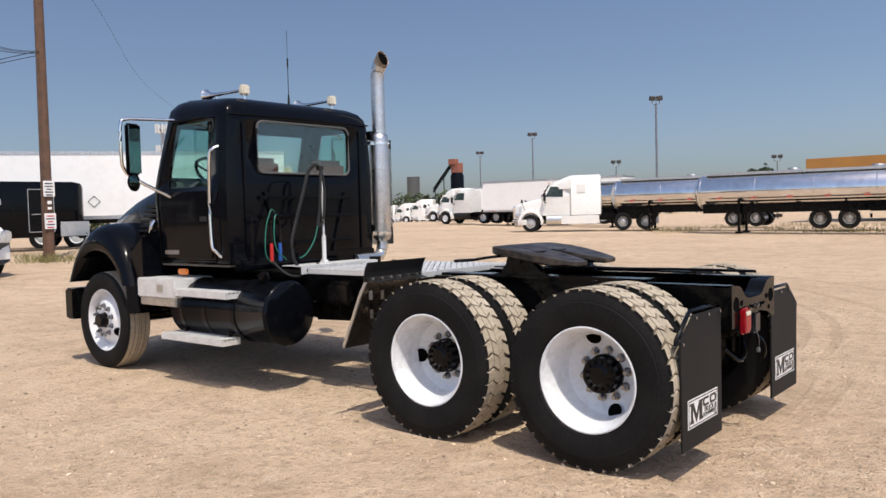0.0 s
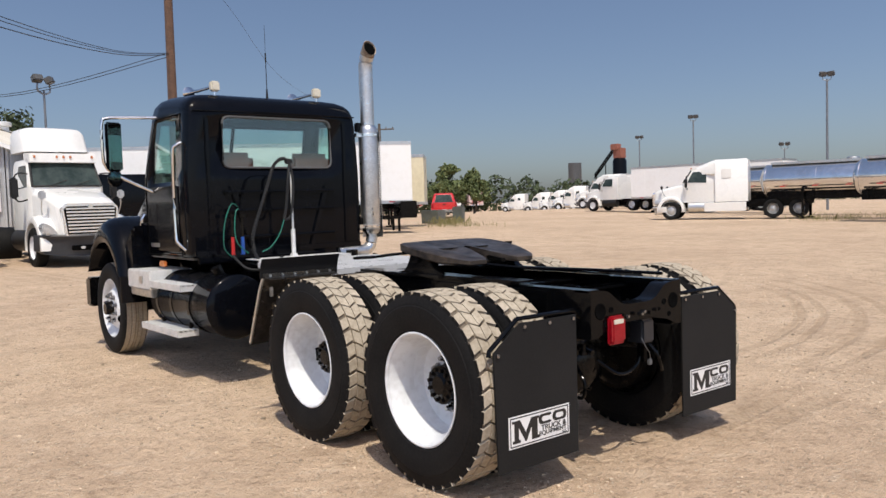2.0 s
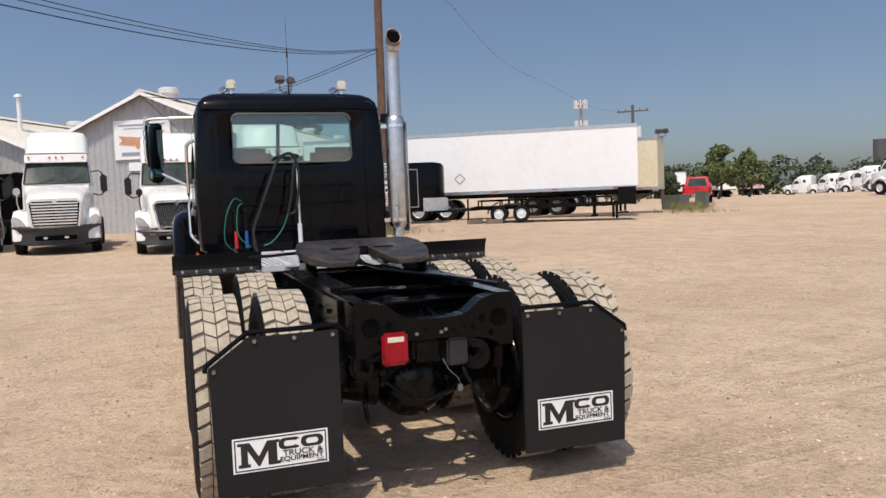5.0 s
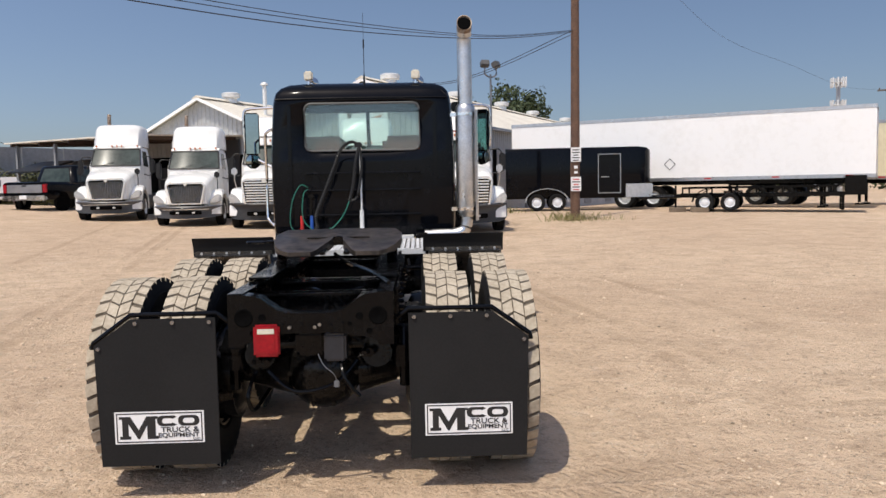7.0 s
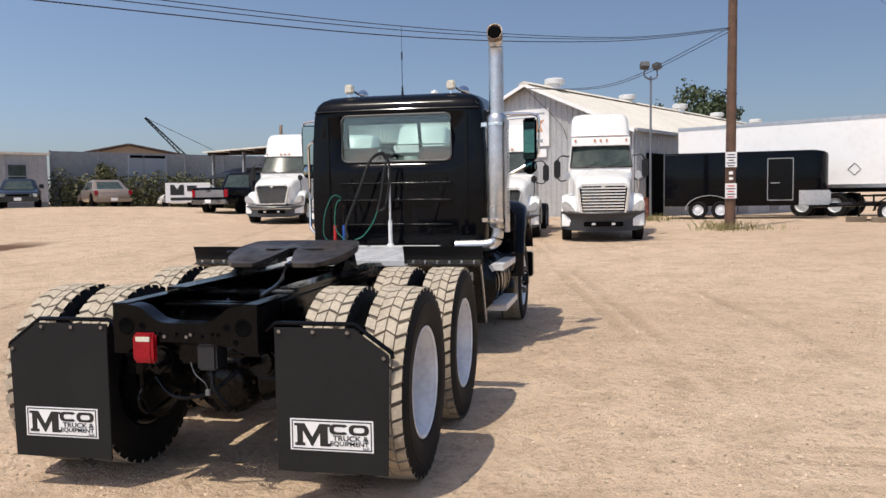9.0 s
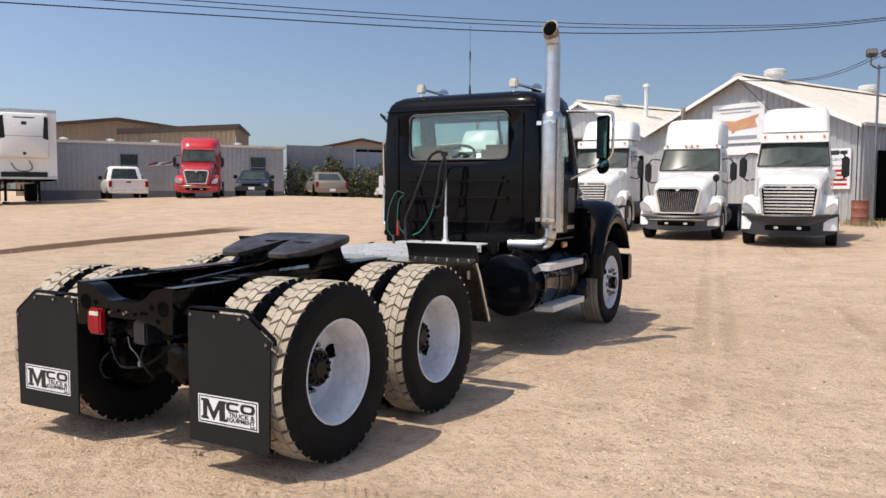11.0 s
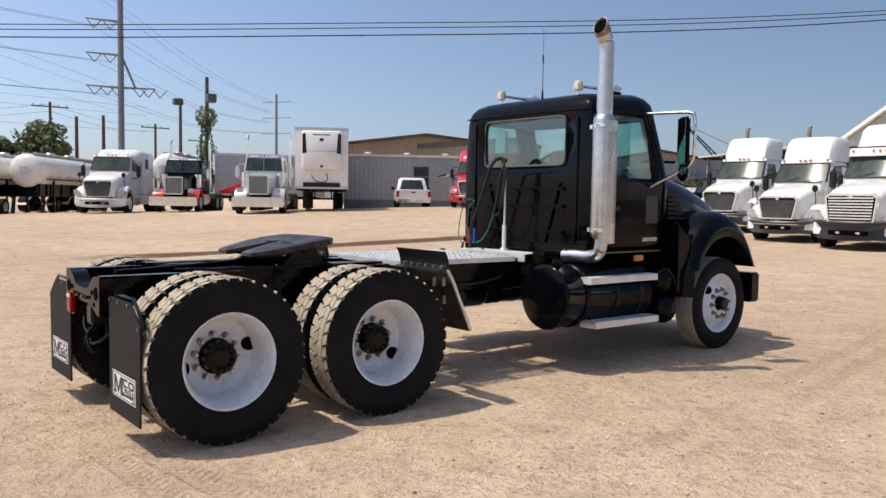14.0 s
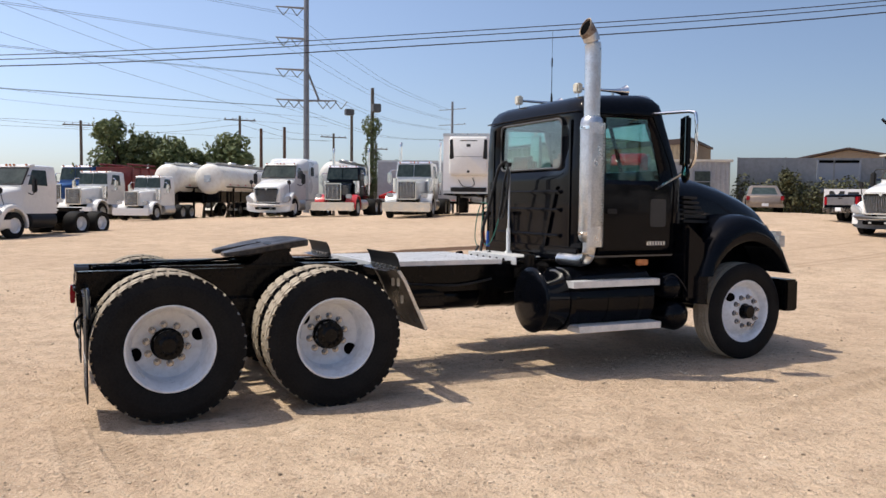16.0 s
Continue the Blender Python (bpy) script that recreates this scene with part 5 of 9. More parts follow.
for s in (-1, 1):
    bm = bmesh.new()
    for k in range(6):
        prism(bm, [(5.16, 1.44 + 0.05 * k), (5.50 - 0.03 * k, 1.43 + 0.05 * k), (5.50 - 0.03 * k, 1.46 + 0.05 * k), (5.16, 1.47 + 0.05 * k)], s * (0.80), s * (0.872 - 0.004 * k), "x", 0.004)
    part("side_louvre", bm, PLASTIC, hood, "black louvred hood vent")
    bm = bmesh.new()
    loops = []
    for k in range(25):
        a = radians(198 - 222 * k / 24)
        ca, sa = math.cos(a), math.sin(a)
        skirt = max(0, -sa)
        inn = (FRONT_Y + 0.60 * ca, 0.545 + 0.71 * sa)
        ot = (FRONT_Y - 0.03 + 0.68 * ca, 0.545 + 0.99 * sa)
        lp = []
        for x, f in ((1.185, 0.0), (1.205, 0.12), (1.20, 0.45), (1.165, 0.75), (1.09, 0.93), (0.95, 1.0), (0.60, 1.0), (0.55, 0.8), (0.55, 0.0)):
            lp.append((s * x, inn[0] + (ot[0] - inn[0]) * f, max(0.90 if k > 2 else 0.62, inn[1] + (ot[1] - inn[1]) * f)))
        loops.append(lp)
    rings(bm, loops)
    fen = part("front_fender", bm, BLACK, truck, "bulging glossy black front fender", smooth=50)
    bm = bmesh.new()
    bx(bm, s * 0.60, s * 0.95, 6.42, 6.60, 1.12, 1.34, 0.05)
    part("headlight", bm, LENS, fen)
    bm = bmesh.new()
    prism(bm, [(4.98, 0.66), (5.24, 0.62), (5.24, 1.25), (4.98, 1.45)], s * 0.70, s * 1.12, "x", 0.03)
    part("fender_skirt", bm, BLACK, fen)
    if s < 0:
        bm = bmesh.new()
        for z in (1.52, 1.36):
            bx(bm, -1.0, -0.90, 5.02, 5.07, z - 0.06, z + 0.03, 0.012)
        tube(bm, [(-0.96, 5.03, 1.55), (-0.99, 5.04, 1.48), (-0.98, 5.08, 1.38), (-1.0, 5.06, 1.28)], 0.018, seg=8)
        part("hood_latch", bm, CHROME, fen, "bright hood latch")
bm = bmesh.new()
bx(bm, -1.20, 1.20, 6.32, 6.50, 0.49, 0.83, 0.02)
bx(bm, -0.5, 0.5, 6.50, 6.92, 0.50, 0.80, 0.06)
part("front_bumper", bm, FRAME, truck, "black steel front bumper")
# unseen dark boxes fill the engine bay to block light; front axle rod with them
bm = bmesh.new()
bx(bm, -0.52, 0.52, 4.9, 6.5, 0.62, 1.55, 0.05)
bx(bm, -0.33, 0.33, 3.9, 4.95, 0.62, 1.05, 0.05)
rod(bm, (-0.95, FRONT_Y, 0.50), (0.95, FRONT_Y, 0.50), 0.06, seg=12)
part("engine", bm, GREASE, truck)

# fuel tanks, steps, battery box, air tanks
for s in (-1, 1):
    L_ = 1.46 if s < 0 else 1.29
    kr = 0.92 if s < 0 else 1.0
    bm = bmesh.new()
    lathe(bm, [(0.0, -0.02), (0.17, -0.018), (0.29, 0.0), (0.31, 0.012), (0.315, 0.025), (0.305, 0.04), (0.305, L_ - 0.05), (0.315, L_ - 0.035), (0.29, L_ - 0.01), (0.0, L_)], 44, Matrix.Translation((s * 0.81, 4.61 - L_, 0.70)) @ nrot("y") @ Matrix.Diagonal((kr, kr, 1, 1)))
    tank = part("fuel_tank", bm, BLACK, truck, "round glossy black fuel tank", smooth=50)
    for y in (3.62, 4.05, 4.42):
        bm = bmesh.new()
        lathe(bm, [(0.306, -0.03), (0.312, -0.028), (0.312, 0.028), (0.306, 0.03)], 44, Matrix.Translation((s * 0.81, y, 0.70)) @ nrot("y") @ Matrix.Diagonal((kr, kr, 1, 1)))
        part("tank_strap", bm, FRAME, tank)
    bm = bmesh.new()
    rod(bm, (s * 0.86, 3.42, 0.99), (s * 0.89, 3.42, 1.05), 0.05, seg=16)
    part("filler_cap", bm, GREASE, tank)
    for z, y0, y1, x1, lab in ((0.868, 3.58, 4.60, 1.17, "upper"), (0.445, 3.64, 4.61, 1.19, "lower")):
        if s < 0 and lab == "upper":
            y1 = 4.38
        bm = bmesh.new()
        bx(bm, s * (x1 - 0.005), s * x1, y0, y1, z - 0.032, z + 0.030, 0.004)
        bx(bm, s * (x1 - 0.20), s * (x1 - 0.195), y0, y1, z - 0.032, z + 0.030, 0.002)
        for yy in (y0, y1 - 0.006):
            bx(bm, s * (x1 - 0.20), s * x1, yy, yy + 0.006, z - 0.032, z + 0.030)
        nb = 30
        for k in range(nb):
            yy = y0 + (y1 - y0) * (k + 0.5) / nb
            bx(bm, s * (x1 - 0.197), s * (x1 - 0.004), yy - 0.009, yy + 0.009, z + 0.018, z + 0.030)
        for k in range(4):
            bx(bm, s * (x1 - 0.18 + 0.045 * k), s * (x1 - 0.155 + 0.045 * k), y0, y1, z + 0.012, z + 0.026)
        part("step", bm, ALU_W, truck, "bright grated aluminium side step")
    for y in (3.75, 4.45):
        bm = bmesh.new()
        rod(bm, (s * 1.02, y, 0.44), (s * 1.00, y, 0.86), 0.018, seg=8)
        part("step_bracket", bm, FRAME, truck)
bm = bmesh.new()
bx(bm, -1.16, -0.72, 4.40, 5.06, 0.80, 0.99, 0.012)
bat = part("battery_box", bm, ALU_W, truck, "white aluminium battery box")
bm = bmesh.new()
bx(bm, -1.14, -0.74, 4.42, 5.04, 0.72, 0.80, 0.01)
bx(bm, -1.168, -1.16, 4.60, 4.70, 0.86, 0.93, 0.003)
part("latch", bm, ALU, bat)
for z, y, r in ((0.80, 4.86, 0.135), (0.50, 4.93, 0.155)):
    bm = bmesh.new()
    lathe(bm, [(0.0, 0.10), (r * 0.5, 0.085), (r * 0.85, 0.045), (r, 0.0), (r, -0.55), (r * 0.8, -0.6), (0, -0.62)], 30, Matrix.Translation((1.03, y, z)) @ nrot("x"))
    part("air_tank", bm, BLACK, truck, "round-ended black air tank", smooth=50)
bm = bmesh.new()
tube(bm, [(1.10, 4.70, 0.90), (1.12, 4.82, 0.93), (1.12, 4.95, 0.82), (1.08, 5.05, 0.70)], 0.007, seg=6)
part("air_line", bm, PLASTIC, truck)
bm = bmesh.new()
tube(bm, [(0.46, 2.2, 0.86), (0.48, 2.7, 0.83), (0.46, 3.1, 0.88)], 0.012, seg=6)
part("air_line", bm, PLASTIC, truck)
bm = bmesh.new()
bx(bm, 0.44, 0.62, 3.35, 3.6, 0.86, 1.02, 0.03)
rod(bm, (0.60, 3.45, 1.0), (0.60, 3.45, 1.12), 0.06, seg=16)
part("filter_housing", bm, GREASE, truck)
for x0, x1, y0, y1, z0, z1 in ((-0.62, -0.44, 2.6, 2.9, 0.78, 0.98), (0.3, 0.62, 2.15, 2.55, 0.66, 0.78)):
    bm = bmesh.new()
    bx(bm, x0, x1, y0, y1, z0, z1, 0.03)
    part("chassis_box", bm, GREASE, truck)
bm = bmesh.new()
lathe(bm, [(0.0, 0.0), (0.10, 0.01), (0.125, 0.05), (0.125, 0.75), (0.10, 0.79), (0.0, 0.80)], 24, Matrix.Translation((0.22, 2.25, 0.70)) @ nrot("y"))
part("air_tank", bm, FRAME, truck)
bm = bmesh.new()
prism(bm, [(2.3, 0.80), (3.3, 0.80), (3.5, 0.70), (3.45, 0.56), (2.9, 0.58), (2.6, 0.68)], -0.28, 0.10, "x", 0.03)
part("gearbox", bm, GREASE, truck)

# ---- other vehicles: built with the front looking along -y ----
WINDOW = mat("dark_vehicle_glass", (0.022, 0.034, 0.032), (0.055, 0.072, 0.066), rough=0.10, coat=0.0, scale=1.2, fine=5, spec=0.22)
WHEEL_S = mat("grey_steel_wheel", (0.55, 0.55, 0.54), (0.40, 0.40, 0.39), rough=0.35, metal=0.5, scale=8)


def far_wheel_meshes(r, w, rim):
    bm = bmesh.new()
    k = w / 2
    lathe(bm, [(r * 0.56, -k * 0.9), (r * 0.7, -k), (r * 0.92, -k), (r, -k * 0.75), (r, k * 0.75), (r * 0.92, k), (r * 0.7, k), (r * 0.56, k * 0.9)], 32)
    tyre = mesh_of(bm, "tyre", RUBBER, 35)
    bm = bmesh.new()
    lathe(bm, [(r * 0.58, k * 0.95), (r * 0.54, k * 0.8), (r * 0.50, k * 0.35), (r * 0.36, k * 0.55), (r * 0.2, k * 0.75), (0.0, k * 0.8)], 28)
    for i in range(8):
        a = math.pi * i / 4
        rod(bm, (r * 0.27 * math.cos(a), r * 0.27 * math.sin(a), k * 0.5), (r * 0.27 * math.cos(a), r * 0.27 * math.sin(a), k * 0.85), r * 0.028, seg=6)
    return tyre, mesh_of(bm, "wheel", rim, 35)


FARW = {k: far_wheel_meshes(*v) for k, v in {"truck": (0.51, 0.28, WHEEL_S), "truck_w": (0.51, 0.28, WHEEL_W), "dual": (0.51, 0.60, WHEEL_S), "dual_w": (0.51, 0.60, WHEEL_W), "car": (0.35, 0.23, WHEEL_S), "trailer": (0.34, 0.2, WHEEL_W)}.items()}


def far_wheel(root, kind, x, y, z=None):
    tyre, rim = FARW[kind]
    r = {"car": 0.35, "trailer": 0.34}.get(kind, 0.51)
    w = sub("wheel", rim, root, Matrix.Translation((x, y, r if z is None else z)) @ nrot("x" if x > 0 else "-x"))
    sub("tyre", tyre, w, Matrix())


def loft(bm, secs, idx=0):
    return rings(bm, secs, idx=idx)


def arch_sec(y, w, top, bot, k=0.16, crown=0.03):
    half = [(0, top), (w * 0.55, top - crown), (w * 0.86, top - crown * 2.2), (w * 0.97, top - crown * 2.2 - k * 0.5), (w, top - crown * 2 - k), (w, bot)]
    return [(x, y, z) for x, z in half] + [(-x, y, z) for x, z in half[:0:-1]]


def tractor(label, paint, m, style, group="", fender_paint=None, sleeper=0.0, fairing=True, length=6.6, name="semi_truck", rims="truck_w", stacks=False, bumper=None, chimney=False, sleeper_top=3.55, slim=False):
    """A bonneted road tractor: aero (rounded, slatted or barred grille) or classic (square, tall grille)."""
    root = thing(name, label, "truck", m, group)
    classic = style == "classic"
    casc = style == "slatted"
    fp = fender_paint or paint
    lh = 1.75 if not classic else 2.05
    # bonnet
    bm = bmesh.new()
    if classic:
        loft(bm, [arch_sec(0.14, 0.50, 1.80, 0.95, 0.1, 0.015), arch_sec(0.30, 0.52, 1.84, 0.95, 0.1, 0.015), arch_sec(lh, 0.72, 2.0, 0.95, 0.1, 0.015)])
    else:
        loft(bm, [arch_sec(0.10, 0.68, 1.58, 0.80), arch_sec(0.20, 0.74, 1.68, 0.78), arch_sec(0.5, 0.79, 1.78, 0.78), arch_sec(1.0, 0.85, 1.90, 0.80), arch_sec(lh, 0.93, 2.05, 0.85)])
    part("hood", bm, paint, root, smooth=50)
    for s in (-1, 1):
        bm = bmesh.new()
        loops = []
        for k in range(17):
            a = radians(200 - 220 * k / 16)
            ca, sa = math.cos(a), math.sin(a)
            iy, iz, oy, oz = 1.08 + 0.60 * ca, 0.52 + 0.62 * sa, 1.05 + (0.78 if not classic else 0.70) * ca, 0.52 + (0.80 if not classic else 0.72) * sa
            loops.append([(s * x, iy + (oy - iy) * f, max(0.42, iz + (oz - iz) * f)) for x, f in ((1.17, 0), (1.19, 0.3), (1.16, 0.8), (1.05, 1.0), (0.60, 1.0 if classic else 1.15), (0.55, 0.2))])
        rings(bm, loops)
        part("front_fender", bm, fp, root, smooth=50)
        bm = bmesh.new()
        if classic:
            bx(bm, s * 0.70, s * 1.02, 0.10, 0.32, 1.02, 1.24, 0.04)
        else:
            prism(bm, [(s * 0.76, 0.80), (s * 1.10, 0.83), (s * 1.175, 0.98), (s * 1.13, 1.14), (s * 0.98, 1.10), (s * 0.82, 0.94)], 0.16, 0.50, "y", 0.035)
        part("headlight", bm, LENS, root)
        far_wheel(root, rims, s * 1.03, 1.08)
        for y in (length - 1.75, length - 0.45):
            far_wheel(root, "dual_w" if rims.endswith("w") else "dual", s * 0.88, y)
    # grille
    bm = bmesh.new()
    if classic:
        prism(bm, rrect(-0.46, 0.46, 0.92, 1.84, 0.05), 0.04, 0.16, "y", 0.015)
        gr = part("grille", bm, CHROME, root, "tall bright grille surround")
        bm = bmesh.new()
        prism(bm, rrect(-0.41, 0.41, 0.97, 1.78, 0.03), 0.03, 0.045, "y")
        part("grille_mesh", bm, DARK, gr)
        for k in range(11):
            bm = bmesh.new()
            bx(bm, -0.385 + 0.072 * k, -0.36 + 0.072 * k, 0.015, 0.035, 0.97, 1.78)
            part("bar", bm, GRILLE, gr)
    else:
        top, wt, wb = (1.60, 0.70, 0.64) if casc else (1.58, 0.66, 0.54)
        prism(bm, [(-wb, 0.78), (wb, 0.78), (wt + 0.03, top - 0.12), (wt - 0.1, top), (-wt + 0.1, top), (-wt - 0.03, top - 0.12)], -0.01, 0.16, "y", 0.02)
        gr = part("grille", bm, CHROME_V, root, "bright chrome grille surround")
        bm = bmesh.new()
        prism(bm, [(-wb + 0.055, 0.83), (wb - 0.055, 0.83), (wt - 0.035, top - 0.14), (wt - 0.12, top - 0.075), (-wt + 0.12, top - 0.075), (-wt + 0.035, top - 0.14)], -0.02, 0.0, "y")
        part("grille_mesh", bm, DARK, gr)
        if casc:
            for k in range(8):
                bm = bmesh.new()
                z = 0.87 + 0.082 * k
                ww = wb - 0.07 + (wt - wb) * (z - 0.84) / 0.7
                bx(bm, -ww, ww, -0.04, -0.015, z, z + 0.042, 0.008)
                part("bar", bm, CHROME_V, gr)
        else:
            for k in range(19):
                bm = bmesh.new()
                u = (k - 9) / 9
                prism(bm, [(u * (wb - 0.1) - 0.005, 0.84), (u * (wb - 0.1) + 0.005, 0.84), (u * (wt - 0.08) + 0.005, top - 0.15), (u * (wt - 0.08) - 0.005, top - 0.15)], -0.045, -0.015, "y")
                part("bar", bm, GRILLE, gr)
        bm = bmesh.new()
        rod(bm, (0, -0.03, top - 0.09), (0, 0.0, top - 0.09), 0.06, seg=16)
        part("badge", bm, CHROME, gr)
    # bumper
    bm = bmesh.new()
    if classic:
        bx(bm, -1.20, 1.20, -0.12, 0.06, 0.34, 0.80, 0.03)
        part("bumper", bm, bumper or CHROME, root, "straight bright bumper")
    else:
        hi = 0.84 if casc else 0.74
        sweep = lambda x, y0: y0 + 0.50 * (abs(x) / 1.2) ** 2.6
        loft(bm, [[(x * kx, sweep(x, y0), z if z < 0.5 else z - dz) for x, z in ((-1.2, 0.44), (-1.1, 0.36), (-0.9, 0.32), (-0.4, 0.29), (0, 0.28), (0.4, 0.29), (0.9, 0.32), (1.1, 0.36), (1.2, 0.44), (1.2, hi), (1.1, hi), (0.9, hi), (0.4, hi - 0.02), (0, hi - 0.02), (-0.4, hi - 0.02), (-0.9, hi), (-1.1, hi), (-1.2, hi))] for kx, y0, dz in ((0.97, -0.08, 0.10), (0.99, -0.13, 0.04), (1.0, -0.10, 0.0), (1.0, 0.35, 0.0))])
        bp = part("bumper", bm, bumper or (BUMPER_G if casc else BUMPER_L), root, "dark grey moulded bumper", smooth=50)
        bm = bmesh.new()
        bx(bm, -0.55, 0.55, -0.142, -0.10, 0.43, 0.56, 0.02)
        part("intake", bm, DARK, bp)
        for s in (-1, 1):
            bm = bmesh.new()
            bx(bm, s * 0.22, s * 0.33, -0.148, -0.135, 0.465, 0.53, 0.012)
            part("fog_lamp", bm, LENS, bp)
        if not casc:
            bm = bmesh.new()
            bx(bm, -0.80, 0.80, -0.142, -0.115, 0.60, 0.622, 0.004)
            part("bumper_trim", bm, CHROME, bp)
    # cab
    cw, roof = 0.98, 2.86
    cl = 1.75
    bm = bmesh.new()
    rake = 0.42 if not classic else 0.12
    y1 = lh + cl
    rg = lambda z, w, f, b: [(x, y, z) for x, y in ((-w, b), (-w, f + 0.12), (-w * 0.9, f), (0, f - 0.05), (w * 0.9, f), (w, f + 0.12), (w, b), (w * 0.6, b + 0.02), (-w * 0.6, b + 0.02))]
    loft(bm, [rg(0.95, cw, lh - 0.1, y1), rg(2.02, cw, lh - 0.02, y1), rg(2.10, cw, lh, y1), rg(2.72, cw - 0.08, lh + rake, y1), rg(2.82, cw - 0.12, lh + rake + 0.06, y1), rg(roof, cw - 0.25, lh + rake + 0.25, y1 - 0.1)])
    part("cab", bm, paint, root, smooth=45)
    for half in ((-1, 1) if classic else (0,)):
        bm = bmesh.new()
        loops = []
        for k in range(9):
            x = (k / 4 - 1) if half == 0 else half * (0.02 + 0.98 * k / 8)
            bow = 0.055 * (1 - x * x)
            y0_, y1_ = lh - 0.012 - bow, lh + rake - 0.016 - bow
            loops.append([(0.90 * x, y0_, 2.10), (0.83 * x, y1_, 2.72), (0.83 * x, y1_ - 0.012, 2.72), (0.90 * x, y0_ - 0.012, 2.10)])
        rings(bm, loops)
        scr = part("windscreen", bm, WINDOW, root, "dark windscreen glass", smooth=50)
        if half == 0:
            bm = bmesh.new()
            for x0 in (-1, 1):
                rod(bm, (x0 * 0.905, lh - 0.005, 2.09), (x0 * 0.84, lh + rake - 0.01, 2.73), 0.035, seg=8)
            for z0, w0, y0_ in ((2.09, 0.905, lh), (2.735, 0.84, lh + rake)):
                tube(bm, [(w0 * q / 4, y0_ - 0.014 - 0.055 * (1 - (q / 4) ** 2), z0) for q in range(-4, 5)], 0.028, seg=6, steps=1)
            part("screen_surround", bm, PLASTIC, scr, "black rubber windscreen surround")
            bm = bmesh.new()
            for x0 in (-0.45, 0.2):
                rod(bm, (x0, lh - 0.085, 2.11), (x0 + 0.42, lh - 0.03, 2.24), 0.010, seg=5)
            part("wiper", bm, PLASTIC, scr)
    for s in (-1, 1):
        bm = bmesh.new()
        sheet(bm, [(s * (cw + 0.004), lh + 0.22, 2.08), (s * (cw + 0.004), lh + 1.25, 2.04), (s * (cw - 0.07), lh + 1.25, 2.66), (s * (cw - 0.07), lh + 0.52, 2.66)], 0.01)
        part("side_window", bm, WINDOW, root)
        bm = bmesh.new()
        bx(bm, s * 1.22, s * 1.42, lh + 0.12, lh + 0.26, 1.78, 2.32, 0.04)
        mi = part("mirror", bm, CHROME if classic else PLASTIC, root, "tall side mirror")
        bm = bmesh.new()
        tube(bm, [(s * 0.95, lh + 0.25, 2.42), (s * 1.2, lh + 0.2, 2.44), (s * 1.32, lh + 0.19, 2.30)], 0.022, seg=6, steps=3)
        part("mirror_arm", bm, CHROME if classic else PLASTIC, mi)
        bm = bmesh.new()
        tube(bm, [(s * 0.98, lh + 0.25, 1.75), (s * 1.2, lh + 0.2, 1.70), (s * 1.32, lh + 0.19, 1.80)], 0.022, seg=6, steps=3)
        part("mirror_arm", bm, CHROME if classic else PLASTIC, mi)
        bm = bmesh.new()
        if not classic:
            tube(bm, [(s * 0.98, 0.75, 1.30), (s * 1.02, 0.62, 1.55), (s * 1.0, 0.58, 1.78)], 0.016, seg=6, steps=3)
            bx(bm, s * 0.92, s * 1.10, 0.50, 0.62, 1.72, 1.94, 0.04)
            part("hood_mirror", bm, PLASTIC if not casc else ALU, root, "small mirror on the hood")
        else:
            rod(bm, (s * 0.86, lh - 0.30, 1.30), (s * 0.86, lh - 0.30, 2.0), 0.19, seg=20)
            part("air_cleaner", bm, CHROME, root, "round bright air cleaner")
        bm = bmesh.new()
        lathe(bm, [(0.0, 0.0), (0.28, 0.0), (0.31, 0.03), (0.31, 1.35), (0.28, 1.38), (0.0, 1.38)], 28, Matrix.Translation((s * 0.82, lh + 0.25, 0.68)) @ nrot("y"))
        part("fuel_tank", bm, ALU if classic or sleeper else PLASTIC, root)
        bm = bmesh.new()
        bx(bm, s * 0.36, s * 0.44, 0.6, length + 0.3, 0.75, 1.0)
        part("frame_rail", bm, FRAME, root)
        if stacks:
            bm = bmesh.new()
            rod(bm, (s * 1.06, y1 + 0.12, 1.2), (s * 1.06, y1 + 0.12, 3.75), 0.075, seg=16)
            tube(bm, [(s * 1.06, y1 + 0.12, 3.7), (s * 1.06, y1 + 0.15, 3.85), (s * 1.06, y1 + 0.26, 3.95)], 0.07, seg=12, steps=3)
            part("exhaust_pipe", bm, CHROME, root, "tall chrome exhaust pipe")
    bm = bmesh.new()
    bx(bm, -0.34, 0.34, 1.0, length + 0.2, 0.62, 0.86, 0.02)
    rod(bm, (-0.9, length - 1.75, 0.51), (0.9, length - 1.75, 0.51), 0.08)
    rod(bm, (-0.9, length - 0.45, 0.51), (0.9, length - 0.45, 0.51), 0.08)
    prism(bm, [(-0.4, length - 1.5), (0.4, length - 1.5), (0.42, length - 0.8), (0.15, length - 0.6), (-0.15, length - 0.6), (-0.42, length - 0.8)], 1.08, 1.16, "z")
    bx(bm, -0.3, 0.3, length - 1.4, length - 0.8, 0.84, 1.09)
    part("chassis", bm, FRAME, root)
    # visor and roof lamps
    bm = bmesh.new()
    vz = 2.72
    prism(bm, [(lh + rake - 0.04, vz + 0.05), (lh + rake + 0.02, vz + 0.13), (lh + rake + 0.3, vz + 0.17), (lh + rake + 0.3, vz + 0.08)] if not casc else [(lh + rake - 0.22, vz), (lh + rake - 0.18, vz + 0.25), (lh + rake + 0.4, vz + 0.28), (lh + rake + 0.4, vz)], -0.88, 0.88, "x", 0.015)
    part("sun_visor", bm, paint if not classic else CHROME, root)
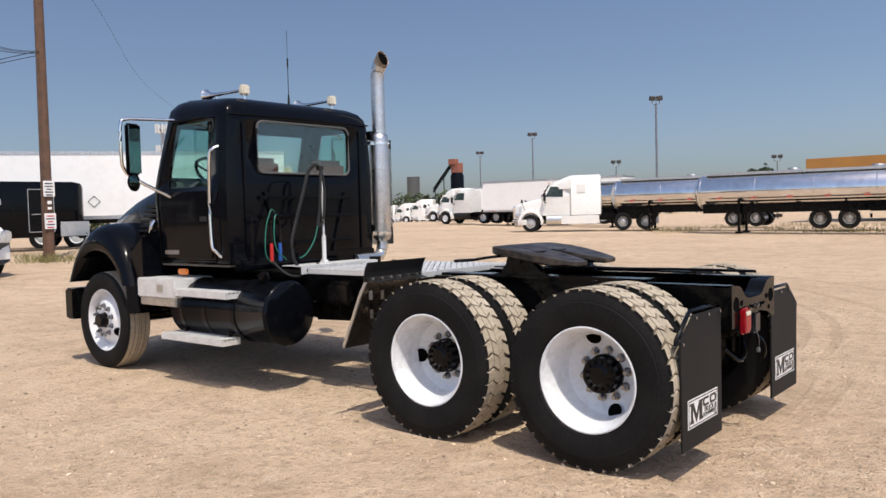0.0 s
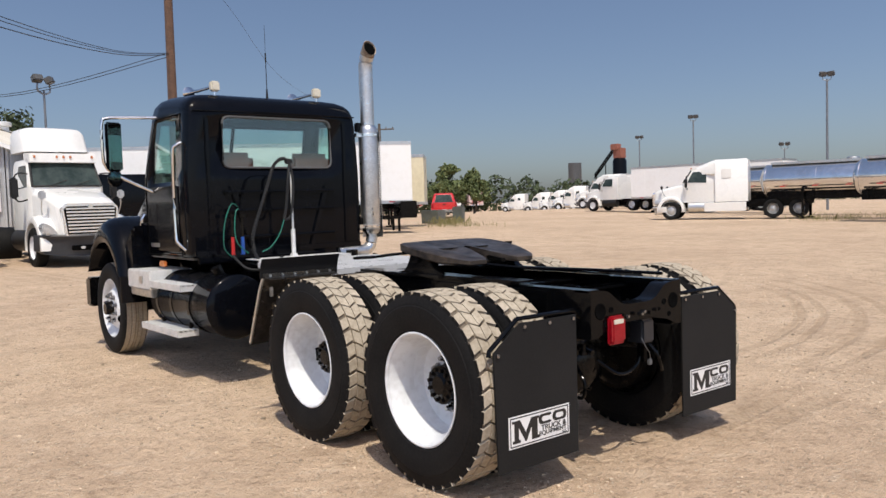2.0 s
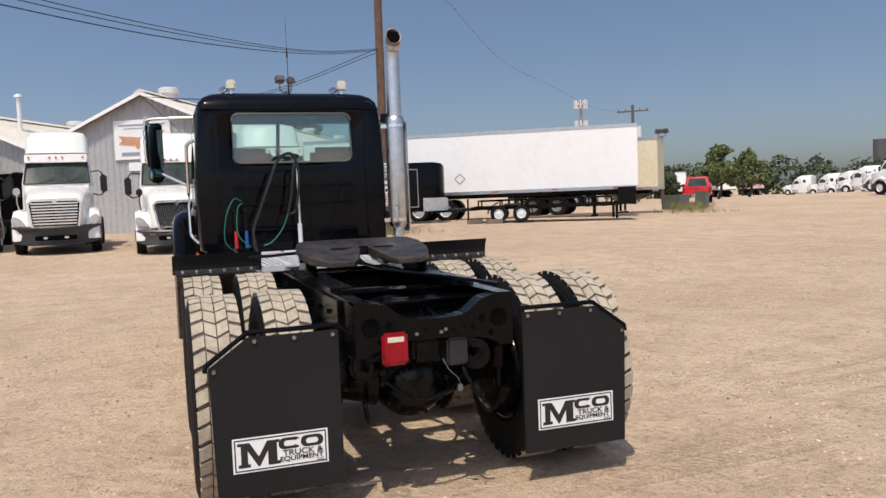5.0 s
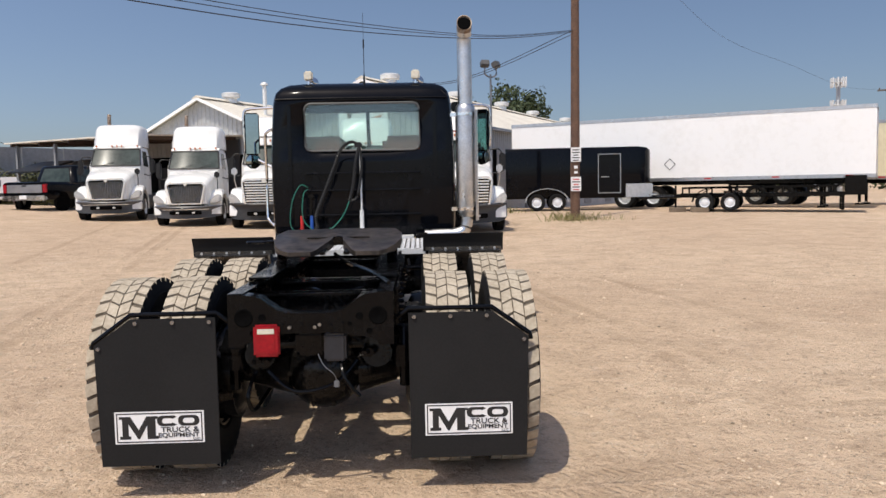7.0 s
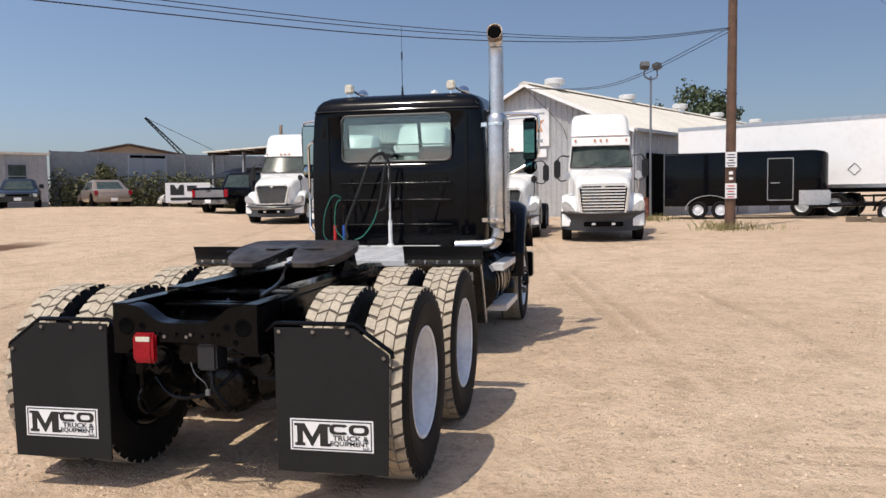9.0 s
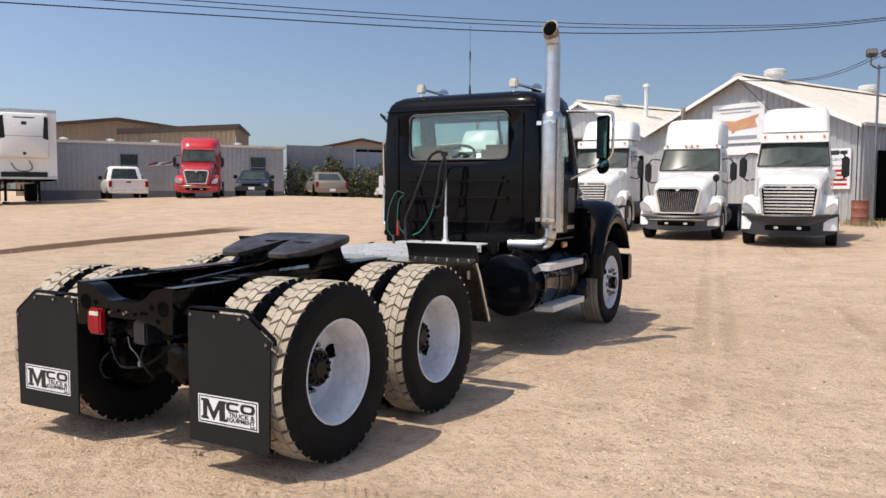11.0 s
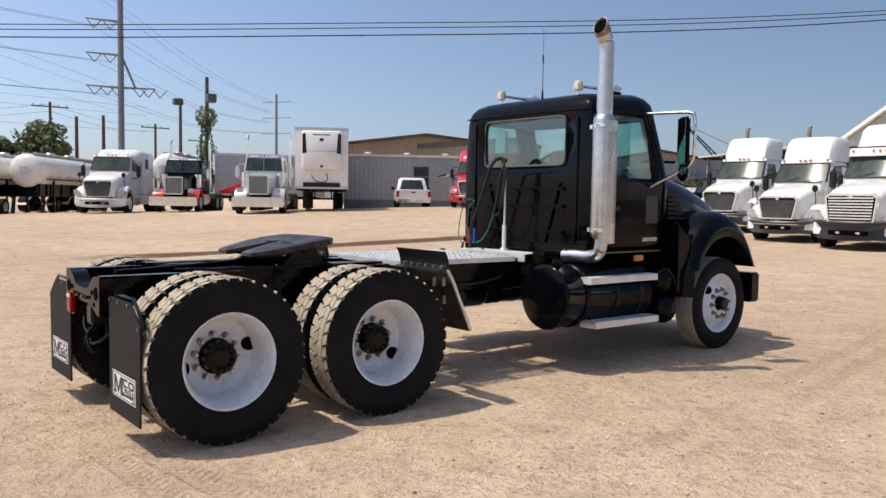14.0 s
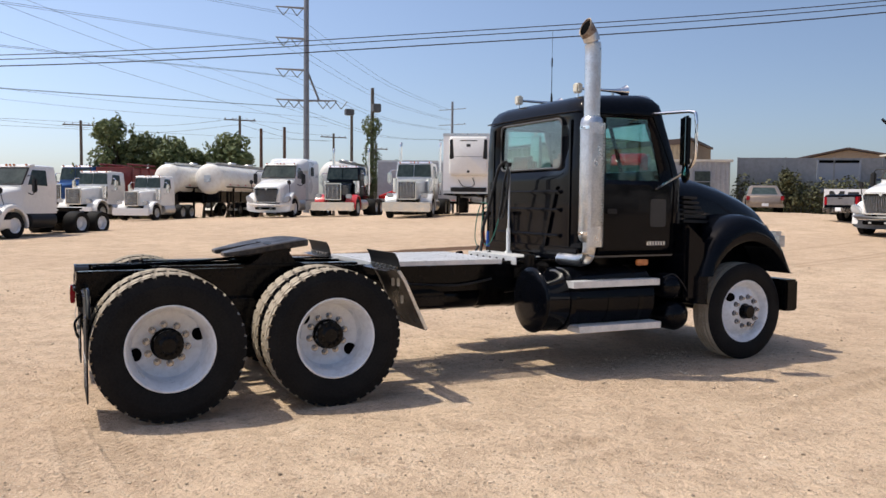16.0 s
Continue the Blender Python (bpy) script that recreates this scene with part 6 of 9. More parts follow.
    for k in range(5):
        bm = bmesh.new()
        x = (k - 2) * (0.18 if 0 < k < 4 else 0.38)
        bx(bm, x - 0.026, x + 0.026, lh + rake - (0.24 if casc else 0.07), lh + rake - (0.15 if casc else -0.02), vz + (0.12 if casc else 0.10), vz + (0.19 if casc else 0.17), 0.01)
        part("marker_light", bm, ORANGE, root)
    if fairing and not sleeper:
        bm = bmesh.new()
        fs = lambda z, w, f, b: [(x, y, z) for x, y in ((-w, b), (-w, f + 0.25), (-w * 0.86, f + 0.03), (0, f - 0.03), (w * 0.86, f + 0.03), (w, f + 0.25), (w, b))]
        f0 = lh + rake + (0.18 if casc else 0.0)
        loft(bm, [fs(2.84 if not casc else 3.04, 0.90, f0, y1 + 0.2), fs(3.10, 0.90, f0 + 0.08, y1 + 0.24), fs(3.55, 0.87, f0 + 0.30, y1 + 0.3), fs(3.68, 0.80, f0 + 0.42, y1 + 0.3), fs(3.73, 0.62, f0 + 0.62, y1 + 0.2)])
        part("roof_fairing", bm, paint, root, "tall white roof fairing", smooth=50)
    if sleeper:
        bm = bmesh.new()
        hz = sleeper_top if not classic else 2.95
        ys, ye = y1 - 0.02, y1 + sleeper
        ss = lambda y, z0, z1, w: [(x, y, z) for x, z in ((-w, z0), (w, z0), (w, z1 - 0.25), (w - 0.12, z1 - 0.06), (w - 0.35, z1), (-w + 0.35, z1), (-w + 0.12, z1 - 0.06), (-w, z1 - 0.25))]
        if not classic:
            loft(bm, [ss(lh + 0.62, 2.6, 2.9, 0.84), ss(lh + 0.95, 2.5, hz - 0.28, 0.92), ss(ys - 0.2, 2.5, hz - 0.05, 1.06), ss(ys, 2.5, hz, 1.1)])
        loft(bm, [ss(ys, 0.95, hz, 1.12), ss(ye - 0.08, 0.95, hz, 1.15), ss(ye, 0.95, hz - 0.06, 1.13)])
        slp = part("sleeper", bm, paint, root, "tall boxy sleeper cabin", smooth=45)
        for s in (-1, 1):
            bm = bmesh.new()
            bx(bm, s * 1.13, s * 1.16, ys + 0.35, ys + 0.85, 2.25, 2.75, 0.02)
            part("sleeper_vent" if slim else "sleeper_window", bm, paint if slim else WINDOW, slp)
            bm = bmesh.new()
            bx(bm, s * 1.10, s * 1.165, y1 - 0.6, ye - 0.1, 0.42, 0.92, 0.02)
            part("side_skirt", bm, ALU if classic else paint, slp)
    if chimney:
        bm = bmesh.new()
        tube(bm, [(-0.62, y1 + 0.38, 1.2), (-0.62, y1 + 0.38, 3.2), (-0.62, y1 + 0.38, 4.0), (-0.62, y1 + 0.44, 4.22)], 0.075, seg=12, steps=3)
        part("exhaust_pipe", bm, RUST, root, "thin brown exhaust pipe")
    return root


def van_trailer(label, skin, m, length=14.0, reefer=False, name="box_trailer", wheel_kind="dual", deck=1.15, high=4.1, axle=None, panels=True):
    """A box semi-trailer; its nose looks along -y."""
    root = thing(name, label, "trailer", m)
    hw = 1.29
    bm = bmesh.new()
    bx(bm, -hw, hw, 0, length, deck, high, 0.03)
    body = part("box_body", bm, skin, root)
    bm = bmesh.new()
    for z in (deck + 0.02, high - 0.07):
        for s in (-1, 1):
            bx(bm, s * hw, s * (hw + 0.014), 0, length, z - 0.06, z + 0.09)
        bx(bm, -hw, hw, -0.014, 0, z - 0.06, z + 0.09)
        bx(bm, -hw, hw, length, length + 0.014, z - 0.06, z + 0.09)
    part("rail_trim", bm, ALU, body, "metal edge rails")
    if panels:
        for s in (-1, 1):
            bm = bmesh.new()
            for k in range(1, int(length / 1.22)):
                bx(bm, s * hw, s * (hw + 0.005), 1.22 * k - 0.03, 1.22 * k + 0.03, deck + 0.12, high - 0.14)
            part("panel_seams", bm, skin, body)
            for k in range(6):
                bm = bmesh.new()
                bx(bm, s * (hw + 0.012), s * (hw + 0.016), 0.8 + k * (length - 2) / 5, 1.08 + k * (length - 2) / 5, deck + 0.02, deck + 0.07)
                part("reflector_tape", bm, RED, body)
    bm = bmesh.new()
    for s in (-1, 1):
        bx(bm, s * 0.42, s * 0.52, 0.5, length, deck - 0.22, deck)
        for yy in (1.9,):
            bx(bm, s * 0.62, s * 0.74, yy, yy + 0.12, 0.12, deck)
            bx(bm, s * 0.54, s * 0.82, yy - 0.1, yy + 0.22, 0.0, 0.10)
    for k in range(int(length / 0.6)):
        bx(bm, -hw + 0.02, hw - 0.02, 0.3 + 0.6 * k, 0.36 + 0.6 * k, deck - 0.11, deck)
    bx(bm, -hw + 0.05, hw - 0.05, length - 0.1, length, deck - 0.6, deck - 0.48)
    for s in (-1, 1):
        bx(bm, s * 0.5, s * 0.58, length - 0.1, length, deck - 0.5, deck)
    part("underframe", bm, FRAME, root, "black trailer underframe and landing legs")
    ax = axle or length - 2.2
    for s in (-1, 1):
        for dy in (-0.65, 0.65):
            far_wheel(root, wheel_kind, s * 0.92, ax + dy)
    if reefer:
        bm = bmesh.new()
        loft(bm, [[(x, y, z) for x, z in rrect(-w, w, z0, z1, 0.14)] for y, w, z0, z1 in ((0.0, 0.98, 2.0, 3.95), (-0.38, 0.96, 2.02, 3.93), (-0.46, 0.88, 2.12, 3.85))])
        un = part("cooling_unit", bm, WHITE, root, "rounded white refrigeration unit on the nose", smooth=50)
        for s in (-1, 1):
            bm = bmesh.new()
            prism(bm, [(s * 0.72, 2.85), (s * 0.93, 2.80), (s * 0.93, 3.75), (s * 0.78, 3.80)], -0.475, -0.42, "y", 0.01)
            part("air_grille", bm, PLASTIC, un)
        bm = bmesh.new()
        bx(bm, -0.95, 0.95, -0.462, -0.455, 2.93, 2.945)
        bx(bm, -0.10, 0.10, -0.47, -0.455, 3.42, 3.56, 0.004)
        bx(bm, -0.42, 0.42, -0.47, -0.455, 3.70, 3.75, 0.004)
        rod(bm, (0, -0.47, 2.2), (0, -0.45, 2.2), 0.07, seg=14)
        part("unit_marks", bm, INK, un, "dark printed bars and seams")
        bm = bmesh.new()
        tube(bm, [(0.2, -0.05, 1.9), (0.3, -0.12, 1.6), (0.1, -0.1, 1.45), (-0.3, -0.08, 1.5), (-0.5, -0.05, 1.8)], 0.02, seg=6)
        bx(bm, -0.9, 0.9, -0.06, 0.0, 1.2, 1.42, 0.01)
        part("hose_loop", bm, PLASTIC, root)
    else:
        bm = bmesh.new()
        for s in (-1, 1):
            bx(bm, s * 0.01, s * (hw - 0.06), length + 0.0, length + 0.03, deck + 0.12, high - 0.14, 0.005)
            rod(bm, (s * 0.35, length + 0.05, deck + 0.2), (s * 0.35, length + 0.05, high - 0.2), 0.018, seg=8)
        part("rear_doors", bm, skin, body)
    return root


def tank_trailer(label, skin, m, length=11.5, r=0.98, zc=2.25, name="tank_trailer", polished=False):
    root = thing(name, label, "trailer", m)
    bm = bmesh.new()
    prof = [(0.0, -0.26), (r * 0.35, -0.24), (r * 0.65, -0.17), (r * 0.88, -0.07), (r, 0.06), (r, length - 0.06), (r * 0.88, length + 0.07), (r * 0.65, length + 0.17), (r * 0.3, length + 0.24), (0.0, length + 0.25)]
    lathe(bm, prof, 48, Matrix.Translation((0, 0, zc)) @ nrot("y"))
    barrel = part("barrel", bm, skin, root, smooth=50)
    for k in range(6):
        y = 0.1 + k * (length - 0.2) / 5
        bm = bmesh.new()
        lathe(bm, [(r, -0.03), (r + 0.02, -0.02), (r + 0.02, 0.02), (r, 0.03)], 48, Matrix.Translation((0, y, zc)) @ nrot("y"))
        part("ring", bm, skin if not polished else STEEL, barrel)
    bm = bmesh.new()
    bx(bm, -0.30, 0.30, 0.3, length - 0.3, zc + r - 0.01, zc + r + 0.03)
    for s in (-1, 1):
        bx(bm, s * 0.30, s * 0.33, 0.3, length - 0.3, zc + r, zc + r + 0.12)
    for y in (length * 0.33, length * 0.6):
        lathe(bm, [(0.30, 0.0), (0.30, 0.16), (0.24, 0.22), (0.0, 0.24)], 20, Matrix.Translation((0, y, zc + r)))
    part("walkway", bm, ALU, root)
    bm = bmesh.new()
    for s in (-1, 1):
        bx(bm, s * 0.42, s * 0.54, 0.2, length, 0.98, zc - r * 0.72)
        bx(bm, s * 0.7, s * 0.8, 1.9, 2.02, 0.1, zc - r * 0.5)
        bx(bm, s * 0.62, s * 0.88, 1.8, 2.12, 0.0, 0.1)
        bx(bm, s * (r + 0.02), s * (r + 0.06), 0.4, length - 0.4, zc - 0.52, zc - 0.44)
    for k in range(7):
        bx(bm, -0.6, 0.6, 0.4 + k * (length - 0.8) / 6, 0.5 + k * (length - 0.8) / 6, 0.98, zc - r * 0.6)
    bx(bm, -0.9, 0.9, length + 0.1, length + 0.2, 0.5, 0.7)
    part("underframe", bm, FRAME, root, "black trailer underframe")
    for s in (-1, 1):
        bm = bmesh.new()
        loft(bm, [[(s * x, length - 1.45 + (rr) * math.cos(a), 0.52 + 0.62 * rr / 0.62 * math.sin(a) * 0.95) for x, rr in ((0.55, 1.25), (1.2, 1.25), (1.2, 1.21), (0.55, 1.21))] for a in (radians(10 + 160 * k / 10) for k in range(11))])
        bmesh.ops.scale(bm, vec=(1, 1, 0.62), verts=bm.verts[:])
        part("mudguard", bm, ALU if polished else skin, root)
        bm = bmesh.new()
        for k in range(8):
            bx(bm, s * (r + 0.02), s * (r + 0.035), 0.9 + k * (length - 1.8) / 7, 1.15 + k * (length - 1.8) / 7, zc - 0.36, zc - 0.31)
        part("reflector_tape", bm, RED, barrel)
        for dy in (-2.1, -0.8):
            far_wheel(root, "dual", s * 0.92, length + dy)
    bm = bmesh.new()
    for x in (-0.2, 0.2):
        rod(bm, (x, length + 0.3, 0.8), (x, length + 0.28, zc + r), 0.02, seg=6)
    for k in range(7):
        rod(bm, (-0.2, length + 0.3, 0.9 + 0.32 * k), (0.2, length + 0.3, 0.9 + 0.32 * k), 0.014, seg=6)
    part("ladder", bm, ALU, root)
    bm = bmesh.new()
    bx(bm, -0.22, 0.22, -0.32, -0.27, zc - 0.22, zc + 0.22, 0.02) if not polished else rod(bm, (0, -0.3, zc), (0, -0.24, zc), 0.2, seg=20)
    part("head_plate", bm, ALU, barrel)
    return root


def car(kind, label, paint, m, bed_load=None):
    """A pickup or saloon; front along -y."""
    root = thing({"pickup": "pickup_truck", "sedan": "car"}[kind], label, {"pickup": "pickup", "sedan": "car"}[kind], m)
    pk = kind == "pickup"
    L, hw = (5.5, 0.98) if pk else (4.7, 0.90)
    belt = 1.15 if pk else 0.92
    low = 0.45 if pk else 0.30
    ws = lambda y, w, z0, z1: [(x, y, z) for x, z in ((-w, z0 + 0.1), (-w * 0.93, z0), (w * 0.93, z0), (w, z0 + 0.1), (w, z1 - 0.14), (w * 0.96, z1 - 0.03), (w * 0.9, z1), (-w * 0.9, z1), (-w * 0.96, z1 - 0.03), (-w, z1 - 0.14))]
    hood_z = 1.05 if pk else 0.80
    bm = bmesh.new()
    if pk:
        loft(bm, [ws(0.0, hw * 0.88, low + 0.05, hood_z - 0.15), ws(0.12, hw * 0.96, low, hood_z - 0.03), ws(0.5, hw, low, hood_z), ws(1.4, hw, low, belt), ws(3.55, hw, low, belt), ws(3.6, hw, low, belt + 0.02), ws(5.42, hw, low, belt + 0.02), ws(5.5, hw * 0.97, low + 0.05, belt)])
    else:
        loft(bm, [ws(0.0, hw * 0.78, low + 0.06, hood_z - 0.16), ws(0.15, hw * 0.92, low, hood_z - 0.07), ws(0.6, hw, low, hood_z), ws(1.35, hw, low, belt), ws(3.6, hw, low, belt + 0.03), ws(4.3, hw * 0.97, low, belt + 0.02), ws(4.62, hw * 0.9, low + 0.04, belt - 0.06), ws(4.7, hw * 0.82, low + 0.1, belt - 0.16)])
    body = part("body", bm, paint, root, smooth=45)
    top = 1.88 if pk else 1.42
    y0, y1, t0, t1 = (1.35, 3.58, 1.95, 3.35) if pk else (1.30, 4.05, 1.95, 3.25)
    bm = bmesh.new()
    gs = lambda z, w, f, b: [(x, y, z) for x, y in ((-w, b), (-w, f), (-w * 0.8, f - 0.06), (w * 0.8, f - 0.06), (w, f), (w, b), (w * 0.8, b + 0.05), (-w * 0.8, b + 0.05))]
    loft(bm, [gs(belt - 0.05, hw * 0.94, y0, y1), gs(top - 0.07, hw * 0.76, t0, t1), gs(top, hw * 0.66, t0 + 0.12, t1 - 0.1)])
    part("greenhouse", bm, paint, root, smooth=45)
    lerp = lambda a, b, u: a + (b - a) * u
    for s in (-1, 1):
        bm = bmesh.new()
        u0, u1 = 0.12, 0.90
        c = []
        for u, f in ((u0, 0.10), (u0, 0.90), (u1, 0.86), (u1, 0.14)):
            z = lerp(belt - 0.05, top - 0.07, u)
            c.append((s * (lerp(hw * 0.94, hw * 0.76, u) + 0.004), lerp(lerp(y0, t0, u), lerp(y1, t1, u), f), z))
        sheet(bm, c, 0.008)
        part("side_window", bm, WINDOW, root)
        bm = bmesh.new()
        bx(bm, s * (hw * 0.98), s * (hw + 0.2), y0 + 0.25, y0 + 0.38, belt + 0.02, belt + 0.22, 0.03)
        part("mirror", bm, PLASTIC, root)
        for y in ((1.0, 4.45) if pk else (0.95, 3.75)):
            far_wheel(root, "car", s * (hw - 0.12), y)
            bm = bmesh.new()
            lathe(bm, [(0.41, -0.03), (0.43, 0.0), (0.41, 0.02), (0.0, 0.02)], 24, Matrix.Translation((s * (hw - 0.02), y, 0.36)) @ nrot("x" if s > 0 else "-x"))
            part("wheel_arch", bm, DARK, root)
        bm = bmesh.new()
        bx(bm, s * hw * 0.55, s * hw * 0.93, -0.015 if pk else 0.0, 0.2, hood_z - 0.30, hood_z - 0.13, 0.03)
        part("headlight", bm, LENS, root)
        bm = bmesh.new()
        bx(bm, s * hw * 0.80, s * hw * 0.99, L - 0.14, L + 0.012, belt - 0.42 if pk else belt - 0.28, belt - 0.06, 0.02)
        part("tail_light", bm, RED_LENS, root)
    for a, b, n_ in ((y0, t0, "windscreen"), (y1, t1, "rear_window")):
        o = -0.066 if n_ == "windscreen" else 0.056
        bm = bmesh.new()
        sheet(bm, [(-hw * 0.72, lerp(a, b, 0.10) + o, lerp(belt - 0.05, top - 0.07, 0.10)), (hw * 0.72, lerp(a, b, 0.10) + o, lerp(belt - 0.05, top - 0.07, 0.10)), (hw * 0.58, lerp(a, b, 0.92) + o, lerp(belt - 0.05, top - 0.07, 0.92)), (-hw * 0.58, lerp(a, b, 0.92) + o, lerp(belt - 0.05, top - 0.07, 0.92))], 0.012 if o > 0 else -0.012)
        part(n_, bm, WINDOW, root)
    bm = bmesh.new()
    bx(bm, -hw * 0.96, hw * 0.96, -0.06, 0.12, low - 0.02, low + 0.20, 0.04)
    part("front_bumper", bm, CHROME if pk else paint, root)
    bm = bmesh.new()
    bx(bm, -hw * 0.97, hw * 0.97, L - 0.1, L + 0.12, low - 0.02, low + 0.18, 0.04)
    part("rear_bumper", bm, CHROME if pk else paint, root)
    bm = bmesh.new()
    bx(bm, -0.5, 0.5, -0.02, 0.05, low + 0.22, hood_z - 0.14, 0.03)
    part("grille", bm, DARK, root)
    for y, o in ((-0.066, -1), (L + 0.125, 1)):
        bm = bmesh.new()
        bx(bm, -0.16, 0.16, y - 0.006, y + 0.006, low + 0.04, low + 0.19, 0.003)
        part("plate", bm, DECAL, root)
    if pk:
        # black sheet on the closed body paints the shade of the hollow bed
        bm = bmesh.new()
        bx(bm, -hw * 0.84, hw * 0.84, 3.72, 5.40, belt + 0.016, belt + 0.026)
        part("bed_opening", bm, DARK, root)
        bm = bmesh.new()
        bx(bm, -0.12, 0.12, L + 0.002, L + 0.03, belt - 0.17, belt - 0.10, 0.01)
        part("tailgate_handle", bm, PLASTIC, root)
    return root


GROUP_ROW = "row of white day-cab tractors"
SMALL = Matrix.Scale(0.95, 4)
LOWER = Matrix.Diagonal((0.98, 0.98, 1.0, 1))
intl = tractor("white day-cab tractor with barred grille and tall roof fairing", WHITE, on_ground(-10.25, 23.7, (0.14, -0.99)) @ Matrix.Scale(0.95, 4), "barred", GROUP_ROW, chimney=True)
copy_thing(intl, on_ground(-6.95, 21.7, (0.08, -0.997)) @ Matrix.Scale(0.97, 4))
copy_thing(intl, on_ground(-0.95, 18.8, (0.03, -1.0)) @ LOWER)
casc = tractor("white day-cab tractor with slatted chrome grille and split fairing", WHITE, on_ground(-4.2, 20.6, (0.05, -0.999)) @ LOWER, "slatted", GROUP_ROW)
copy_thing(casc, on_ground(2.0, 17.8, (0.05, -0.999)) @ LOWER)

LOT = (0.83, -0.557)
FARSIDE = "tractors along the far side"
tractor("white aerodynamic tractor with a rounded sleeper cabin", WHITE, on_ground(-36.6, 9.7, LOT) @ Matrix.Scale(1.08, 4), "barred", FARSIDE, sleeper=1.8, length=7.6, bumper=WHITE, sleeper_top=3.2)
tractor("black-hooded tractor with red fenders and chrome stacks", BLACK, on_ground(-34.8, 12.9, LOT), "classic", FARSIDE, fender_paint=RED_P, stacks=True, length=7.4, rims="truck", fairing=False)
tractor("pale silver square-nosed tractor with twin chrome stacks", SILVER_P, on_ground(-28.8, 14.7, LOT), "classic", FARSIDE, stacks=True, length=7.4, rims="truck", fairing=False)
van_trailer("white refrigerated box trailer with a cooling unit on its nose", WHITE2, on_ground(-28.6, 18.0, (0.86, -0.51)), 13.0, reefer=True, name="reefer_trailer")
tank_trailer("cream tank trailer standing behind a sleeper tractor", TANKW, on_ground(-43.0, 15.6, LOT), 8.0, 0.95, 2.6)
van_trailer("pale grey box trailer standing behind the tractors", SIDING, on_ground(-43.0, 26.5, (0.43, 0.9)), 7.2, high=3.9)
tractor("bright red tractor with a high-roof sleeper", RED_P, on_ground(-25.4, 24.8, (0.66, -0.75)) @ Matrix.Scale(0.88, 4), "barred", sleeper=1.2, length=7.0, rims="truck", bumper=RED_P)
car("pickup", "white pickup truck parked nose to the office wall", WHITE, on_ground(-34.9, 28.0, (-0.83, 0.557)))
car("sedan", "dark blue saloon car parked by the office", DKBLUE_P, on_ground(-25.3, 28.6, (0.60, -0.8)))
car("sedan", "tan saloon car parked by the hedge", TAN_P, on_ground(-25.6, 34.8, (-0.72, 0.69)))
pick = car("pickup", "black pickup truck with a silver tailgate and loaded bed", BLACK, on_ground(-14.0, 33.4, (0.2, 0.98)))
bm = bmesh.new()
bx(bm, -0.78, 0.78, 5.50, 5.525, 0.74, 1.06, 0.012)
part("tailgate_trim", bm, mat("brushed_tailgate", (0.40, 0.40, 0.41), (0.30, 0.30, 0.31), rough=0.3, metal=0.85, scale=4, fine=40), pick, "silver tailgate panel")
car("sedan", "small white car beside the hedge", WHITE, on_ground(-23.2, 38.6, (-0.85, 0.5)))
tractor("white chassis truck with bare frame and white wheels", WHITE, on_ground(-24.97, -3.52, (0.76, -0.65)) @ Matrix.Scale(0.94, 4), "barred", FARSIDE, fairing=False, length=6.5, bumper=WHITE)
tractor("blue tractor parked behind others", BLUE_P, on_ground(-54.6, -0.9, LOT) @ Matrix.Scale(1.36, 4), "classic", FARSIDE, length=7.2, rims="truck", fairing=False)
redbody = tractor("white square-nosed truck with a red body behind", WHITE, on_ground(-44.9, 0.2, LOT) @ Matrix.Scale(1.06, 4), "classic", FARSIDE, length=7.2, rims="truck", fairing=False, bumper=WHITE)
bm = bmesh.new()
bx(bm, -1.15, 1.15, 4.3, 7.6, 1.35, 3.1, 0.05)
for q in range(4):
    bx(bm, -1.2, 1.2, 4.35 + 1.0 * q, 4.47 + 1.0 * q, 1.3, 3.2)
for s in (-1, 1):
    rod(bm, (s * 0.9, 4.3, 3.35), (s * 0.9, 7.6, 3.35), 0.06, seg=8)
    rod(bm, (s * 0.9, 4.5, 3.1), (s * 0.9, 5.3, 3.35), 0.04, seg=6)
part("work_body", bm, mat("dull_red_paint", (0.24, 0.035, 0.03), (0.16, 0.025, 0.022), rough=0.5, scale=2, fine=12), redbody, "dull red steel work body")
tractor("white square-nosed truck coupled to a tank", WHITE, on_ground(-39.6, 3.0, LOT) @ Matrix.Scale(0.88, 4), "classic", FARSIDE, length=6.4, rims="truck", fairing=False, bumper=WHITE)
tank_trailer("cream painted tank trailer with a flat ladder", TANKW, on_ground(-44.3, 5.5, LOT), 10.5, 0.92, 2.42)
tank_trailer("cream painted tank trailer with a domed end", TANKW, on_ground(-43.9, 7.9, LOT), 10.5, 0.92, 2.42)
# red machinery behind the silver tractor
mach = thing("machinery_trailer", "red frame trailer with machinery behind the tractors", "trailer", on_ground(-38.6, 18.2, LOT))
bm = bmesh.new()
for s in (-1, 1):
    bx(bm, s * 1.0, s * 1.1, 0, 7, 1.0, 1.2, 0.02)
for k in range(6):
    bx(bm, -1.1, 1.1, 1.2 * k, 1.2 * k + 0.12, 1.0, 1.15)
    rod(bm, (-1.0, 1.2 * k, 1.15), (1.0, 1.2 * k + 0.9, 2.0), 0.06, seg=8)
part("frame", bm, RED_P, mach)
for s in (-1, 1):
    for y in (5.2, 6.4):
        far_wheel(mach, "dual", s * 0.9, y)

